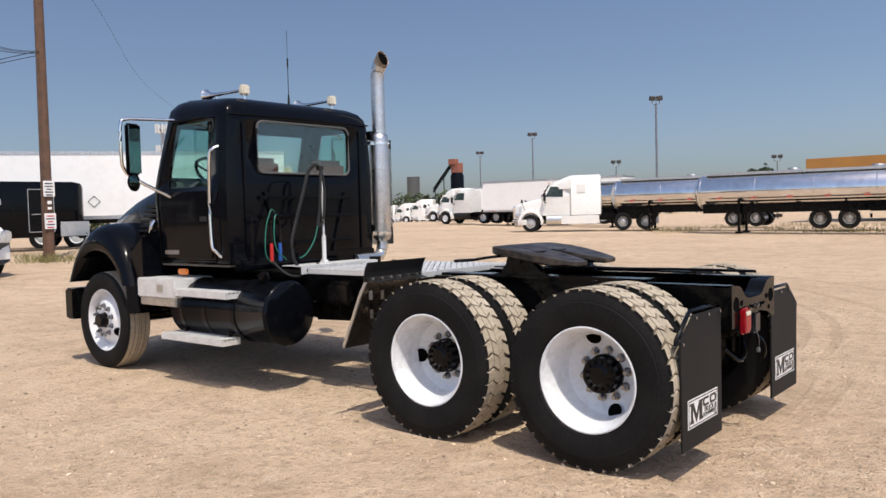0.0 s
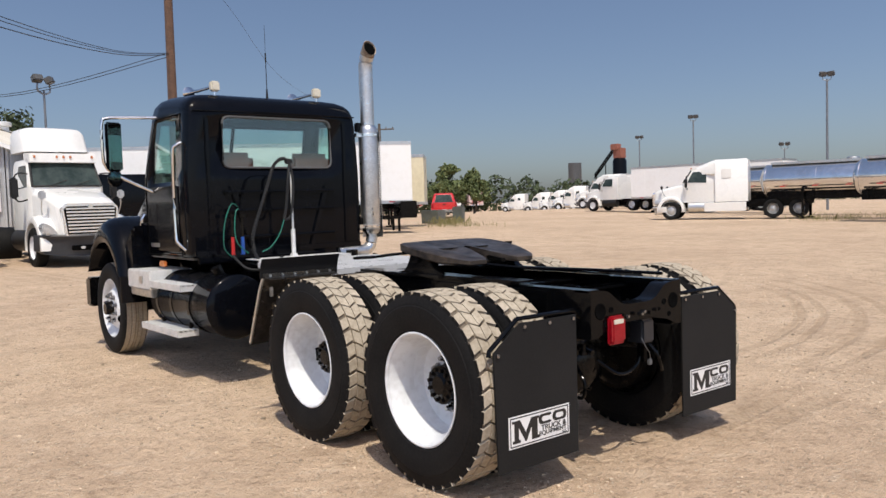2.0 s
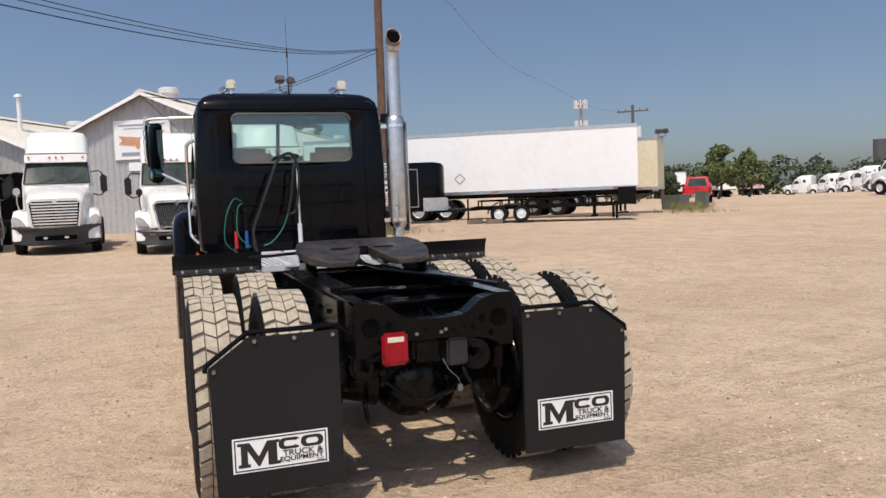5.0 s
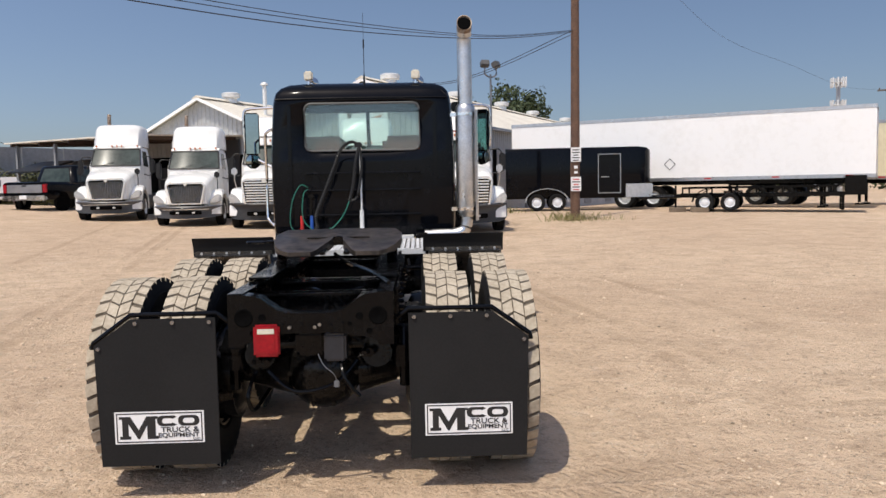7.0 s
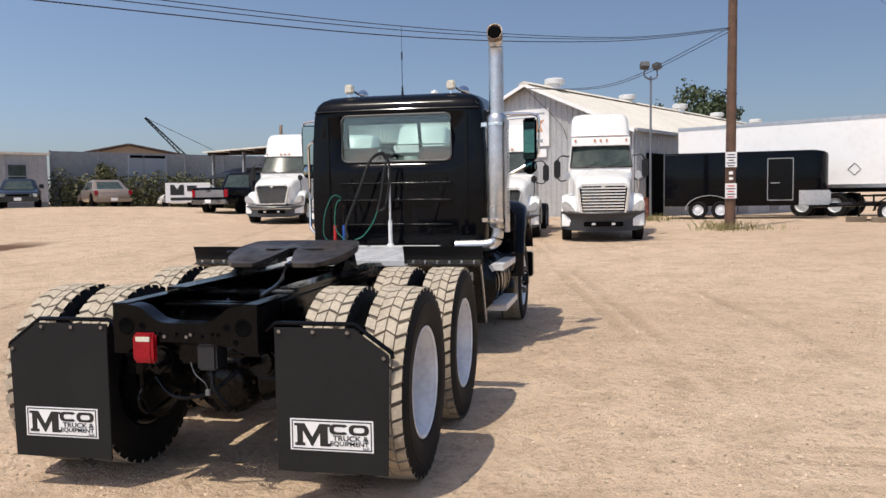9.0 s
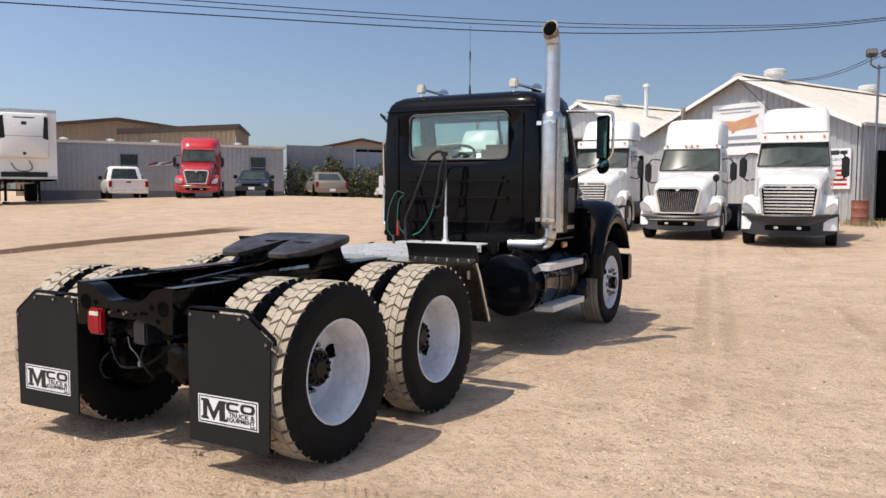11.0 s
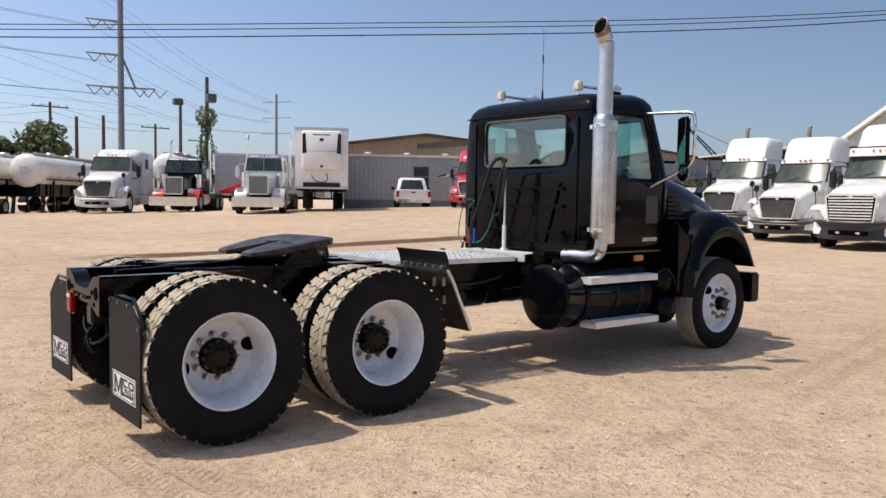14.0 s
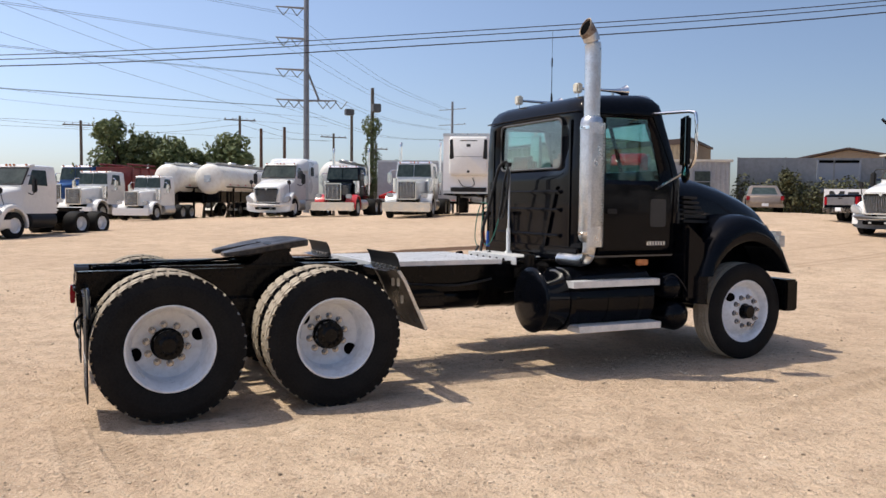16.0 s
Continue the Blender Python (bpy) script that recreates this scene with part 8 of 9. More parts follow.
part("wall", bm, BROWN, shop)


# ---- poles, lamps, wires ----
def pole(label, x, y, h, r=0.13, material=WOODG, arms=(), name="utility_pole", base=None, lean=0.0):
    root = thing(name, label, "pole")
    z = ground_z(x, y) if base is None else base
    bm = bmesh.new()
    rod(bm, (x, y, z - 0.3), (x + lean, y, z + h), r, r * 0.72, seg=14)
    part("shaft", bm, material, root)
    for ah, al, ang in arms:
        bm = bmesh.new()
        c, s_ = math.cos(ang) * al, math.sin(ang) * al
        rod(bm, (x - c, y - s_, z + ah), (x + c, y + s_, z + ah), 0.06, seg=6)
        for k in (-0.9, -0.45, 0.45, 0.9):
            rod(bm, (x + c * k, y + s_ * k, z + ah), (x + c * k, y + s_ * k, z + ah + 0.2), 0.04, seg=6)
        part("cross_arm", bm, material, root)
    return root


def flood(label, x, y, h, heads=2, material=GALV, ang=0.6, r=0.09, size=0.55, base=None, arm=0.30):
    root = pole(label, x, y, h, r, material, name="flood_lamp", base=base)
    z = ground_z(x, y) if base is None else base
    bm = bmesh.new()
    c, s_ = math.cos(ang) * arm, math.sin(ang) * arm
    tube(bm, [(x - c, y - s_, z + h + 0.25), (x - c, y - s_, z + h), (x, y, z + h - 0.12), (x + c, y + s_, z + h), (x + c, y + s_, z + h + 0.25)], 0.035, seg=6, steps=3)
    part("yoke", bm, material, root)
    for k in ((-1, 1) if heads == 2 else (0,)):
        bm = bmesh.new()
        bx(bm, -size / 2, size / 2, -0.14, 0.14, -size * 0.35, size * 0.35, 0.03, m=Matrix.Translation((x + k * c, y + k * s_, z + h + 0.42)) @ pose(0, 0, 0, -25, 0, math.degrees(ang) + 25 * k))
        part("lamp_head", bm, LAMP_D, root, "boxy flood lamp head")
    return root


P = Vector((5.85, 22.1, ground_z(5.85, 22.1)))
pw = pole("tall brown wooden utility pole with small signs", P.x, P.y, 11.0, 0.165, WOODP, lean=0.06)
for z0, z1, w in ((1.95, 2.42, 0.34), (0.98, 1.45, 0.34), (1.56, 1.64, 0.12), (1.72, 1.82, 0.12)):
    bm = bmesh.new()
    bx(bm, P.x - w / 2, P.x + w / 2, P.y - 0.20, P.y - 0.185, P.z + z0, P.z + z1, 0.004)
    sg = part("tow_sign", bm, DECAL, pw, "small white notice board")
    if w > 0.2:
        for k in range(5):
            bm = bmesh.new()
            ww = (0.22, 0.26, 0.16, 0.24, 0.20)[k]
            bx(bm, P.x - ww / 2, P.x + ww / 2, P.y - 0.204, P.y - 0.199, P.z + z1 - 0.10 - 0.085 * k, P.z + z1 - 0.065 - 0.085 * k)
            part("print_bar", bm, INK if z0 > 1.9 or k % 2 else RED, sg)


def wire(pts, r, label="", steps=8, name="overhead_wire"):
    bm = bmesh.new()
    tube(bm, pts, r, seg=5, steps=steps)
    ob = part(name, bm, CABLE)
    return tagged(ob, label or "thin black overhead wire between poles", "wire", "overhead wires")


d = Vector((-0.545, -0.829, 0)).normalized()
for dz, dr in ((0.0, 0.010), (0.12, 0.008), (0.20, 0.008)):
    pts = [Vector((P.x, P.y, 6.6 + dz * 0.3))] + [Vector((5.85, 22.0, z + dz * min(1, s / 14))) + d * s for s, z in ((6, 5.50), (13, 4.70), (20, 4.31), (28, 4.04), (38, 4.10), (50, 4.7), (64, 6.2))]
    wire(pts, dr)
far_end = P + d * 64
pole("wooden utility pole at the edge of the yard", far_end.x, far_end.y, 9.0, 0.15, WOODG, base=0)
for dz in (0.0, 0.12):
    wire([P + Vector((0, 0, 6.55 - P.z + dz)), (2.2, 28.6, 5.85 + dz * 0.6), (-1.95, 35.3, 6.75)], 0.012)
wire([(-1.95, 35.3, 6.75), (-1.2, 35.25, 6.0), (-0.2, 34.9, 4.9), (0.1, 34.8, 4.2)], 0.015)
wire([P + Vector((-0.1, 0, 10.2)), (9.5, 25.5, 9.3), (14, 30.5, 7.9), (20, 37, 7.6), (28, 46, 7.4), (36.3, 54.5, 8.2)], 0.006)
flood("thin grey pole with twin flood lamps beside the warehouse", 3.75, 29.35, 5.75, r=0.055, size=0.36)
drum = thing("steel_drum", "rusty red steel drum by the warehouse corner", "drum", Matrix.Translation((3.35, 28.3, ground_z(3.35, 28.3))))
bm = bmesh.new()
lathe(bm, [(0.0, 0.0), (0.29, 0.0), (0.30, 0.02), (0.285, 0.04), (0.285, 0.28), (0.298, 0.30), (0.285, 0.32), (0.285, 0.58), (0.298, 0.60), (0.285, 0.62), (0.285, 0.86), (0.30, 0.88), (0.28, 0.885), (0.27, 0.87), (0.0, 0.87)], 28)
part("shell", bm, RUSTY_RED, drum)

flood("tall flood lamp mast beyond the tank trailers", 62.6, 28.1, 10.7, r=0.11, size=0.55, ang=2.1)
flood("tall flood lamp mast across the yard", 78.5, 51.3, 10.2, r=0.11, size=0.55, ang=2.1)
flood("tall flood lamp mast across the yard", 91.0, 68.5, 9.8, r=0.11, size=0.55, ang=2.1)
flood("small far flood lamp mast", 74.7, 38.2, 6.0, r=0.07, size=0.45, ang=2.1)
flood("small far flood lamp mast", 80.7, 23.1, 6.0, r=0.07, size=0.45, ang=2.1)
tp = pole("wooden utility pole with a cross arm and transformers", 36.3, 54.5, 8.3, 0.16, WOODG, ((7.8, 1.3, 2.4),))
for k in (-0.45, 0.0, 0.45):
    bm = bmesh.new()
    rod(bm, (36.3 + 0.8 * k - 0.15, 54.2 - 0.6 * k, 6.0), (36.3 + 0.8 * k - 0.15, 54.2 - 0.6 * k, 6.9), 0.2, seg=14)
    part("transformer", bm, ALU_W, tp)
flood("dark pole with twin lamps beyond the trailers", 41.5, 58.0, 6.0, material=WOODG, ang=2.4)
cell = thing("cell_tower", "far cell tower with antenna panels", "tower")
bm = bmesh.new()
rod(bm, (42.2, 74, 0), (42.2, 74, 11.5), 0.28, 0.18, seg=12)
part("mast", bm, FARGREY, cell)
for z in (8.9, 11.1):
    for k in range(9):
        a = 2 * math.pi * k / 9
        bm = bmesh.new()
        bx(bm, 42.2 + 0.66 * math.cos(a) - 0.08, 42.2 + 0.66 * math.cos(a) + 0.08, 74 + 0.66 * math.sin(a) - 0.08, 74 + 0.66 * math.sin(a) + 0.08, z - 0.48, z + 0.48, 0.03)
        rod(bm, (42.2, 74, z), (42.2 + 0.66 * math.cos(a), 74 + 0.66 * math.sin(a), z), 0.06, seg=6)
        part("antenna", bm, ALU_W, cell)

# transmission pylon with davit arms
py = thing("power_pylon", "tall tubular steel power pylon with cross arms", "pylon")
PX, PY_ = -98.0, 29.7
bm = bmesh.new()
rod(bm, (PX, PY_, 0), (PX, PY_, 36), 0.42, 0.30, seg=16)
part("shaft", bm, GALV, py)
gdir = Vector((0.29, 0.957, 0))
armz = (27.0, 23.0, 18.9, 14.9)
for z in armz:
    bm = bmesh.new()
    a = Vector((PX, PY_, z))
    rod(bm, a, a - gdir * 4.0 + Vector((0, 0, 0.1)), 0.16, 0.08, seg=8)
    if z < 15:
        rod(bm, a, a + gdir * 4.0 + Vector((0, 0, 0.1)), 0.16, 0.08, seg=8)
        rod(bm, a + gdir * 1.7, a + Vector((0, 0, 4.2)), 0.14, seg=8)
    for k in ((-3.8, -2.0) if z > 15 else (-3.8, -2.4, -1.2, 1.4, 2.4, 3.8)):
        e = a + gdir * k
        rod(bm, e, e + gdir * 0.8 - Vector((0, 0, 1.0)), 0.06, seg=6)
        rod(bm, e + gdir * 1.6, e + gdir * 0.8 - Vector((0, 0, 1.0)), 0.06, seg=6)
    part("arm", bm, GALV, py)
for z in armz:
    for k, off_ in ((-3.0, 0), (-1.4, 1)):
        e = Vector((PX, PY_, z - 0.9)) + gdir * k
        wire([e, e + Vector((34, -62, -3.0)), e + Vector((68, -124, 0))], 0.02)
        far_arm = Vector((-126.2 + k * 0.8, 65.4, 13.2 + (z - 14.9) * 0.45))
        wire([e, (e + far_arm) / 2 - Vector((0, 0, 1.6)), far_arm], 0.018)
pl2 = pole("tall far power pylon with three cross arms", -126.2, 65.4, 20.0, 0.28, GALV, ((18.6, 3, 0.5), (15.8, 3, 0.5), (13.0, 3, 0.5)), name="power_pylon", base=0)
pole("dark pole with a box lamp behind the tractors", -58.6, 22.3, 9.0, 0.16, WOODG)
lampb = thing("lamp_box", "square flood lamp on a dark pole", "lamp", Matrix.Translation((-58.2, 22.0, ground_z(-58.6, 22.3) + 9.0)))
bm = bmesh.new()
bx(bm, -0.28, 0.28, -0.42, 0.32, -0.22, 0.30, 0.06)
part("housing", bm, LAMP_D, lampb)
vp = pole("tall dark pole overgrown with vine", -48.6, 20.4, 9.5, 0.17, WOODG)
bm = bmesh.new()
bx(bm, -48.4, -47.8, 20.2, 20.8, ground_z(-48.6, 20.4) + 7.7, ground_z(-48.6, 20.4) + 8.3, 0.05)
part("lamp_head", bm, LAMP_D, vp)
for x, y, h in ((-65.4, 16.1, 8.0), (-64.9, 18.1, 8.2)):
    pole("short dark pole behind the tanks", x, y, h, 0.18, WOODP)
for x, y, h, a in ((-72.4, 1.5, 8.6, 0.2), (-70.7, 15.3, 9.6, 0.3), (-78, 27, 9.0, 0.4), (-82, 33.5, 8.2, 0.4)):
    pole("far wooden utility pole with a cross arm", x, y, h, 0.16, WOODG, ((h - 0.4, 1.5, a + 1.2),))
for a, b in (((-72.4, 1.5, 8.4), (-70.7, 15.3, 9.4)), ((-70.7, 15.3, 9.4), (-78, 27, 8.8)), ((-72.4, 1.5, 8.4), (-60, -40, 9.0))):
    for dz in (0, -0.6):
        a_, b_ = Vector(a) + Vector((0, 0, dz)), Vector(b) + Vector((0, 0, dz))
        wire([a_, (a_ + b_) / 2 - Vector((0, 0, 0.5)), b_], 0.013)
for z in (11.5, 12.5, 9.5):
    wire([(-62, -45, z + 2), (-80, -5, z - 0.6), (-96, 32, z)], 0.013)
    wire([(-20, -40, z + 9), (-60, -2, z + 3.5), (-98, 29, z + 2.5)], 0.013)

crane = thing("crane_boom", "lattice crane boom rising behind the fence", "crane")
bm = bmesh.new()
a, b = Vector((-44.6, 78.3, 6.2)), Vector((-48.1, 76.0, 10.6))
ax_ = (b - a).normalized()
sd = ax_.cross(Vector((0.5, 0.86, 0))).normalized()
for o in (-0.35, 0.35):
    rod(bm, a + sd * o, b + sd * o * 0.3, 0.07, seg=6)
for k in range(14):
    u, v = k / 14, (k + 1) / 14
    rod(bm, a.lerp(b, u) + sd * 0.35 * (1 - 0.7 * u) * (-1) ** k, a.lerp(b, v) - sd * 0.35 * (1 - 0.7 * v) * (-1) ** k, 0.045, seg=5)
rod(bm, b, a + Vector((3.0, 1.8, 0.6)), 0.03, seg=5)
part("boom", bm, FRAME, crane)

silo = thing("batch_plant", "far silo with a sloping conveyor above the trees", "plant")
bm = bmesh.new()
lathe(bm, [(0.0, 0.0), (1.5, 0.0), (1.5, 9.6), (1.2, 10.2), (0.0, 10.3)], 20, Matrix.Translation((136, 108, 0)))
part("silo", bm, FRAME, silo)
bm = bmesh.new()
bx(bm, 135.0, 137.0, 107.0, 109.0, 10.2, 12.4, 0.1)
bx(bm, 134.6, 136.2, 107.6, 109.4, 12.0, 13.3, 0.1)
part("head_house", bm, RUSTY_RED, silo, "rusty brown head house")
bm = bmesh.new()
for o in (-0.35, 0.35):
    rod(bm, (132.6, 112.2, 6.4 + o), (135.4, 108.8, 12.4 + o), 0.18, seg=6)
for k in range(10):
    u = k / 10
    rod(bm, (132.6 + 2.8 * u, 112.2 - 3.4 * u, 6.05 + 6.0 * u), (132.6 + 2.8 * (u + 0.1), 112.2 - 3.4 * (u + 0.1), 6.75 + 6.0 * (u + 0.1)), 0.1, seg=5)
for u in (0.1, 0.55):
    rod(bm, (132.6 + 2.8 * u, 112.2 - 3.4 * u, 0), (132.6 + 2.8 * u, 112.2 - 3.4 * u, 6.4 + 6 * u), 0.12, seg=6)
part("conveyor", bm, FRAME, silo)
wt_ = thing("water_tank", "far dark water tank on the skyline", "tank")
bm = bmesh.new()
rod(bm, (145.2, 129.0, 0), (145.2, 129.0, 10.5), 1.6, seg=16)
part("shell", bm, LAMP_D, wt_)

bins = thing("skip_bin", "dull grey-green steel skip beside the trailers", "skip", on_ground(26.3, 34.6, (0.6, -0.8)) @ Matrix.Scale(0.52, 4))
bm = bmesh.new()
prism(bm, [(-1.6, 0.1), (1.6, 0.1), (1.9, 1.6), (-1.9, 1.6)], -1.0, 1.0, "y", 0.03)
part("body", bm, BIN_B, bins)
gcart = thing("wheelie_bin", "dull green bin standing beside the trailers", "bin", on_ground(26.6, 32.6, (0.6, -0.8)))
bm = bmesh.new()
prism(bm, [(-0.3, 0.05), (0.3, 0.05), (0.36, 1.0), (-0.36, 1.0)], -0.3, 0.3, "y", 0.03)
part("body", bm, BIN_B, gcart)
for x, y, a in ((10.5, 25.7, 0.3), (11.2, 25.3, -0.2)):
    tb = thing("timber_block", "weathered timber block on the dirt", "block", pose(x, y, ground_z(x, y), 0, 0, math.degrees(a)))
    bm = bmesh.new()
    bx(bm, -0.32, 0.32, -0.11, 0.11, -0.02, 0.18, 0.015)
    part("beam", bm, WOODBOX, tb)
bd = thing("sign_board", "white board sign standing by the hedge", "sign", frame_of((-21.0, 34.3), (0.87, 0.49), ground_z(-20, 34.7)))
bm = bmesh.new()
bx(bm, 0, 2.3, 0, 0.06, 0.25, 1.30, 0.01)
part("board", bm, DECAL, bd)
bm = bmesh.new()
prism(bm, [(0.25, 0.65), (0.25, 1.2), (0.45, 1.2), (0.6, 0.95), (0.75, 1.2), (0.95, 1.2), (0.95, 0.65)], -0.012, 0.0, "y")
bx(bm, 1.1, 1.6, -0.012, 0, 0.85, 1.15)
bx(bm, 0.25, 2.0, -0.012, 0, 0.36, 0.52)
part("print_shape", bm, INK, bd)
for x in (0.15, 2.1):
    bm = bmesh.new()
    bx(bm, x, x + 0.08, 0.06, 0.14, -0.1, 1.2)
    part("leg", bm, WOODBOX, bd)


# ---- plants ----
def leaves(bm, blobs, count, size, rng, flat=0.5):
    """Scatters small bent leaf clumps through the blobs, thicker towards their skins."""
    tot = sum(r[0] * r[1] * r[2] for _, r in blobs)
    for c, r in blobs:
        for _ in range(int(count * r[0] * r[1] * r[2] / tot)):
            v = Vector((rng.gauss(0, 1), rng.gauss(0, 1), rng.gauss(0, 1))).normalized() * rng.uniform(0.35, 1.0) ** 0.45
            p = Vector((c[0] + v.x * r[0], c[1] + v.y * r[1], c[2] + v.z * r[2]))
            n_ = (v + Vector((rng.uniform(-1, 1), rng.uniform(-1, 1), rng.uniform(-0.6, 1.2)))).normalized()
            t_ = n_.cross(Vector((rng.uniform(-1, 1), rng.uniform(-1, 1), rng.uniform(-1, 1)))).normalized()
            b_ = n_.cross(t_)
            s_ = size * rng.uniform(0.6, 1.5)
            q = [bm.verts.new(p + w) for w in (t_ * s_, b_ * s_ * flat + n_ * s_ * 0.25, -t_ * s_, -b_ * s_ * flat - n_ * s_ * 0.1)]
            bm.faces.new((q[0], q[1], q[2]))
            bm.faces.new((q[0], q[2], q[3]))


def tree(label, x, y, h, w, seed, material=LEAF, count=6500, size=0.15, base=None, name="tree"):
    rng = random.Random(seed)
    z = ground_z(x, y) if base is None else base
    root = thing(name, label, "tree", Matrix.Translation((x, y, z)))
    bm = bmesh.new()
    tube(bm, [(0, 0, -0.3), (0.1 * w, 0.05, h * 0.25), (0.02, 0.08 * w, h * 0.5), (0, 0, h * 0.8)], lambda u: 0.05 * h * (1 - 0.85 * u) * 0.6, seg=8, steps=4)
    blobs = []
    for k in range(46):
        a, e = rng.uniform(0, 6.28), rng.uniform(0.0, 1.0)
        rad = w * 0.40 * rng.uniform(0.3, 1.0) * (1.1 - 0.75 * e)
        c = (rad * math.cos(a), rad * math.sin(a), h * (0.30 + 0.58 * e))
        tube(bm, [(0, 0, h * (0.2 + 0.35 * e)), (c[0] * 0.5, c[1] * 0.5, h * (0.25 + 0.42 * e)), c], lambda u: 0.016 * h * (1 - 0.8 * u), seg=5, steps=3)
        blobs.append((c, (w * rng.uniform(0.05, 0.16), w * rng.uniform(0.05, 0.16), h * rng.uniform(0.04, 0.12))))
        if k % 2:
            blobs.append(((c[0] * 1.35, c[1] * 1.35, c[2] + h * rng.uniform(0.02, 0.12)), (w * 0.035, w * 0.035, h * rng.uniform(0.05, 0.10))))
    part("trunk", bm, BARK, root)
    bm = bmesh.new()
    leaves(bm, blobs, count, size, rng)
    part("crown", bm, material, root, smooth=None)
    return root


tree("tall pointed green tree behind the tank trailers", -58.3, 3.3, 8.0, 5.6, 3, count=8000, size=0.13)
tree("bushy green tree behind the tank trailers", -58.6, 5.2, 6.9, 5.8, 4, count=8000, size=0.13)
tree("bushy green tree behind the tank trailers", -58.0, 7.8, 6.8, 6.6, 5, count=8000, size=0.13)
tree("low bushy tree behind the tank trailers", -58.4, 9.9, 5.6, 5.6, 17, size=0.13)
tree("bushy green tree behind the tank trailers", -57.4, 11.6, 7.1, 6.8, 6, count=8000, size=0.13)
tree("leafy tree rising behind the warehouse roof", 11.2, 78.0, 13.2, 11.0, 7, LEAF_D, size=0.2, base=0)
tree("leafy tree rising behind the warehouse roof", 7.2, 79.0, 10.6, 5.0, 8, LEAF_D, size=0.2, base=0)
tree("broad green tree across the yard", 66.5, 82.5, 7.3, 7.0, 9, size=0.19)
tree("broad green tree across the yard", 70.5, 81.5, 6.6, 6.5, 10, size=0.19)
tree("broad dark green tree across the yard", 58.0, 88.0, 5.6, 7.0, 16, LEAF_D, size=0.19)
tree("round green tree beyond the tank trailers", 85.0, 26.0, 5.9, 6.0, 11, LEAF_D, size=0.19)
tree("dark tree behind the red pickup", 47.0, 66.0, 3.6, 4.6, 12, LEAF_D, size=0.17)
tree("dark tree behind the reefer trailer", -62.0, 28.3, 5.6, 4.5, 13, LEAF_D, size=0.15)
rng = random.Random(21)
bm = bmesh.new()
blobs = []
for k in range(46):
    u = k / 45
    x, y = 55 + 110 * u, 112 + 10 * math.sin(u * 9) - 18 * u
    blobs.append(((x + rng.uniform(-2, 2), y + rng.uniform(-3, 3), 2.6), (rng.uniform(2, 4.2), rng.uniform(2, 4), rng.uniform(2.4, 4.2))))
for k in range(26):
    u = k / 25
    blobs.append(((165 - 10 * u, 94 - 150 * u, 2.0), (rng.uniform(2, 4), rng.uniform(2.5, 4.5), rng.uniform(1.8, 3.2))))
leaves(bm, blobs, 21000, 0.42, rng)
tagged(part("tree_belt", bm, LEAF_D, smooth=None), "distant belt of dark green trees", "trees", kind="stuff")
bm = bmesh.new()
blobs = []
for k in range(30):
    u = k / 29
    q = fen_m @ Vector((0.2 + 23.3 * u, -1.1, 0.2))
    blobs.append(((q.x, q.y, q.z + 0.5), (0.9, 0.9, rng.uniform(1.35, 1.95))))
leaves(bm, blobs, 21000, 0.085, rng, 0.7)
tagged(part("hedge", bm, IVY, smooth=None), "overgrown yellow-green hedge along the fence", "hedge", kind="stuff")
tree("small bush standing over the hedge", -29.6, 41.6, 3.3, 2.6, 15, IVY, 1800, 0.09, name="bush")
bm = bmesh.new()
vz = ground_z(-48.6, 20.4)
leaves(bm, [((-48.5, 20.3, vz + 2.2 + 0.75 * k), (0.55 + 0.25 * math.sin(k * 1.3), 0.55 + 0.25 * math.cos(k * 2), 0.8)) for k in range(7)], 3000, 0.085, rng)
part("vine", bm, LEAF, vp, "green hanging vine", smooth=None)


def tuft_field(bm, spots, blade, rng):
    for x, y, n_, sp, hh in spots:
        for _ in range(n_):
            px, py = x + rng.gauss(0, sp), y + rng.gauss(0, sp)
            z = ground_z(px, py)
            a, le = rng.uniform(0, 6.28), rng.uniform(0.1, 0.5)
            h = hh * rng.uniform(0.4, 1.1)
            dx, dy = math.cos(a), math.sin(a)
            w = blade * rng.uniform(0.6, 1.3)
            v = [bm.verts.new(p) for p in ((px - dy * w, py + dx * w, z - 0.01), (px + dy * w, py - dx * w, z - 0.01), (px + dx * le * h + dy * w * 0.6, py + dy * le * h - dx * w * 0.6, z + h * 0.6), (px + dx * le * h * 2, py + dy * le * h * 2, z + h), (px + dx * le * h - dy * w * 0.6, py + dy * le * h + dx * w * 0.6, z + h * 0.6))]
            bm.faces.new(v)


bm = bmesh.new()
spots = [(P.x - 0.2, P.y - 0.1, 180, 0.4, 0.32), (P.x + 0.9, P.y + 0.2, 90, 0.5, 0.2), (25.4, 32.0, 250, 0.6, 0.5), (22.5, 28.0, 200, 0.9, 0.25), (3.6, 27.8, 200, 0.6, 0.3)]
for k in range(40):
    spots.append((45 + rng.uniform(-12, 6), 4 + rng.uniform(-14, 12), 60, 0.9, 0.28))
for k in range(40):
    q = fen_m @ Vector((25 * k / 40, -2.1, 0))
    spots.append((q.x, q.y, 50, 0.4, 0.3))
for k in range(30):
    spots.append((-50 + rng.uniform(-5, 5), 6 + rng.uniform(-9, 14), 40, 0.8, 0.25))
tuft_field(bm, spots, 0.012, rng)
tagged(part("dry_weeds", bm, GRASS, smooth=None), "dry yellow-green weeds in the dirt", "weeds", kind="stuff")

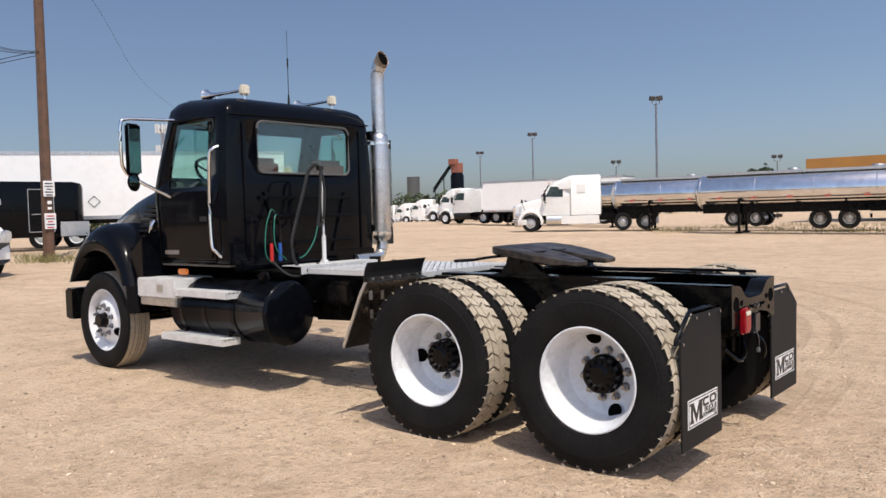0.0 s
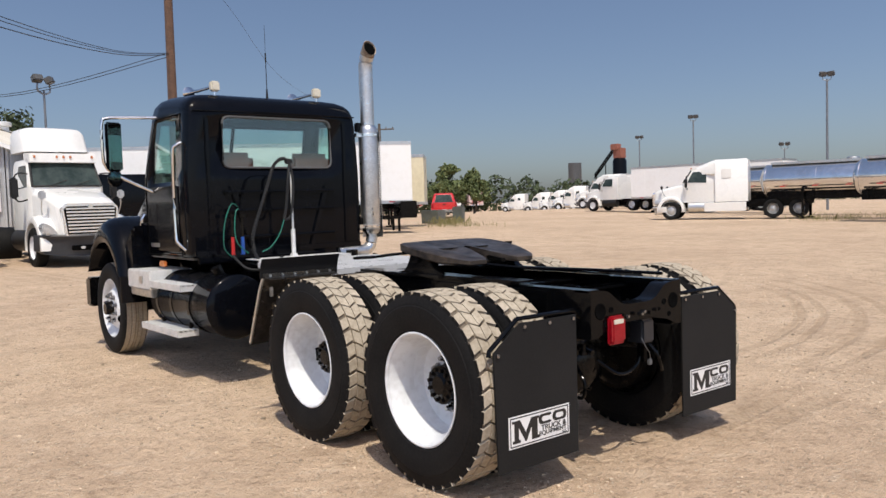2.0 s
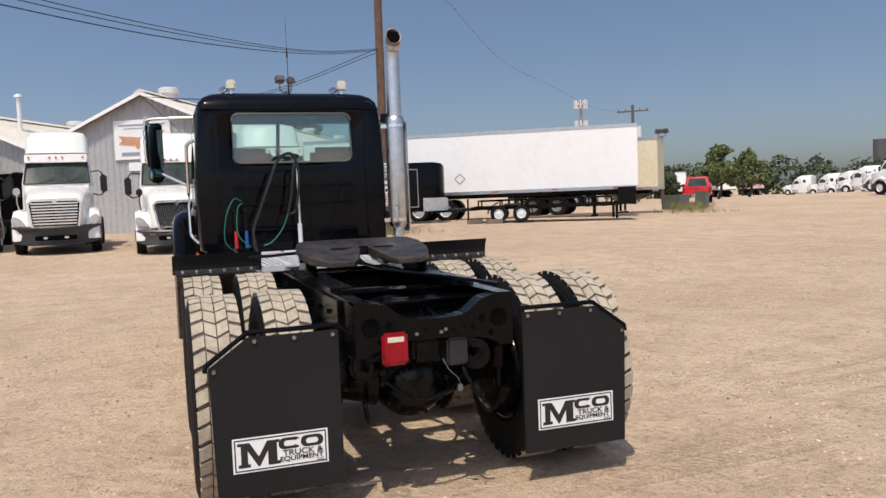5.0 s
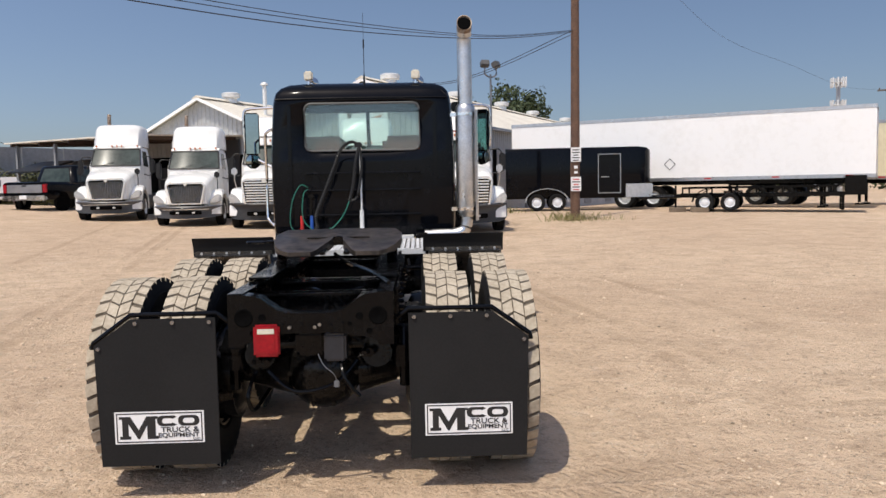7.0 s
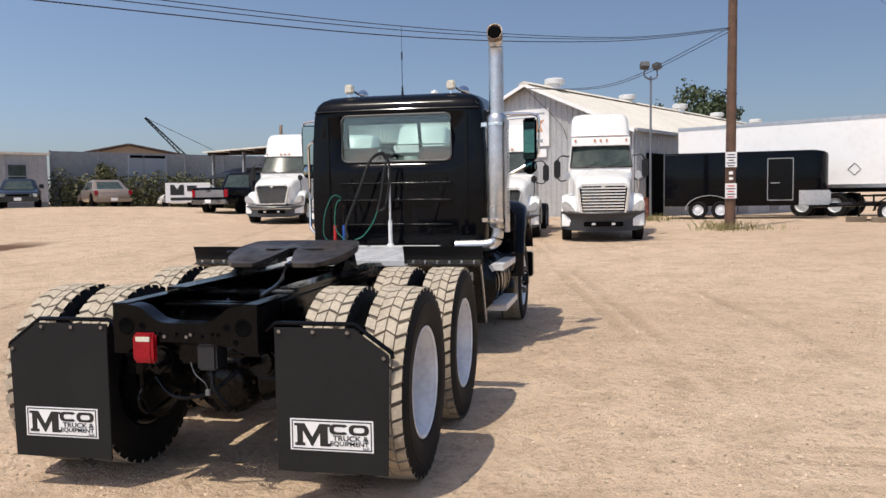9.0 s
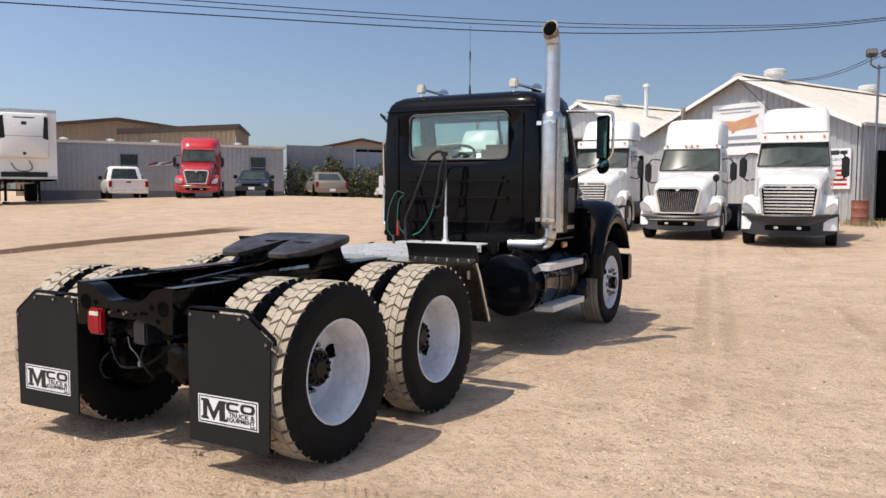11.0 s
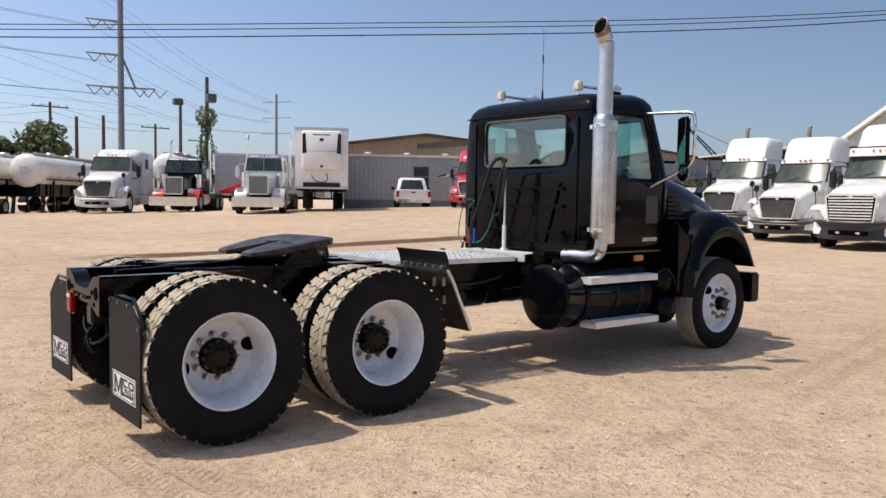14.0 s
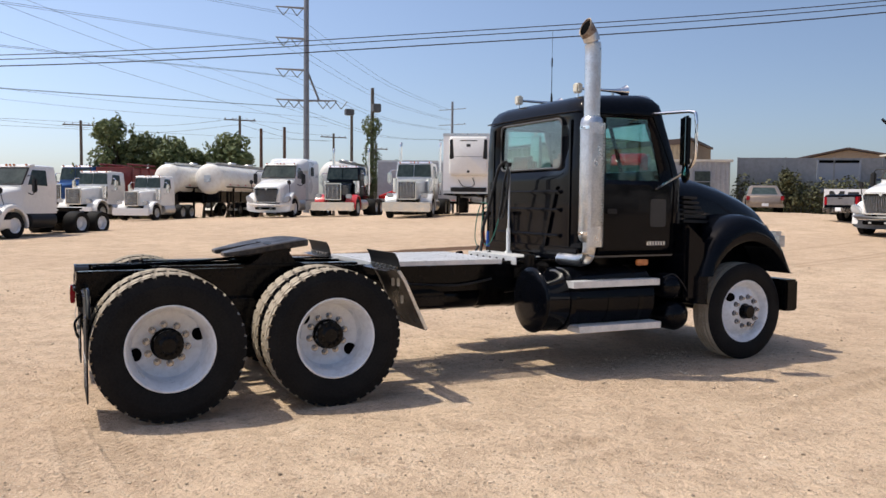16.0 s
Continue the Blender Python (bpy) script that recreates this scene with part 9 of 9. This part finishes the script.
# ---- loose stones ----
bm = bmesh.new()
base = []
for k in range(6):
    t = bmesh.new()
    bmesh.ops.create_icosphere(t, subdivisions=1, radius=1)
    base.append([Vector((v.co.x * rng.uniform(0.7, 1.2), v.co.y * rng.uniform(0.7, 1.2), v.co.z * rng.uniform(0.45, 0.8))) for v in t.verts])
    t.verts.index_update()
    tri = [[v.index for v in f.verts] for f in t.faces]
    t.free()
verts, faces = [], []
for k in range(85000):
    a, rad = rng.uniform(0, 6.28), 1.0 + 15.0 * rng.random() ** 0.66
    x, y = 0.5 + rad * math.cos(a), 1.0 + rad * math.sin(a)
    if noise.noise((x * 0.5, y * 0.5, 9)) + 0.5 * noise.noise((x * 1.9, y * 1.9, 4)) < rng.uniform(-0.45, 0.65):
        continue
    s = min(0.026, 0.0042 + rng.expovariate(300))
    z = ground_z(x, y) + max(0.0, 1 - math.hypot(x - 0.5, y - 1) / 26) * (0.012 * noise.noise((x * 0.9, y * 0.9, 0)) + 0.006 * noise.noise((x * 3.7, y * 3.7, 5)))
    ca, sa = math.cos(a * 7), math.sin(a * 7)
    o = len(verts)
    verts += [(x + s * (q.x * ca - q.y * sa), y + s * (q.x * sa + q.y * ca), z + s * (q.z + 0.25)) for q in base[k % 6]]
    faces += [[o + i for i in f] for f in tri]
me = bpy.data.meshes.new("gravel")
me.from_pydata(verts, [], faces)
me.materials.append(STONE)
n, l = STONE.node_tree.nodes, STONE.node_tree.links
geo, hv, mr = n.new("ShaderNodeNewGeometry"), n.new("ShaderNodeHueSaturation"), n.new("ShaderNodeMapRange")
mr.inputs[3].default_value, mr.inputs[4].default_value = 0.45, 1.35
l.new(geo.outputs["Random Per Island"], mr.inputs[0])
l.new(mr.outputs[0], hv.inputs["Value"])
l.new(n["Principled BSDF"].inputs["Base Color"].links[0].from_socket, hv.inputs["Color"])
l.new(hv.outputs[0], n["Principled BSDF"].inputs["Base Color"])
tagged(new("gravel", me), "loose pale pebbles scattered on the dirt", "gravel", kind="stuff")
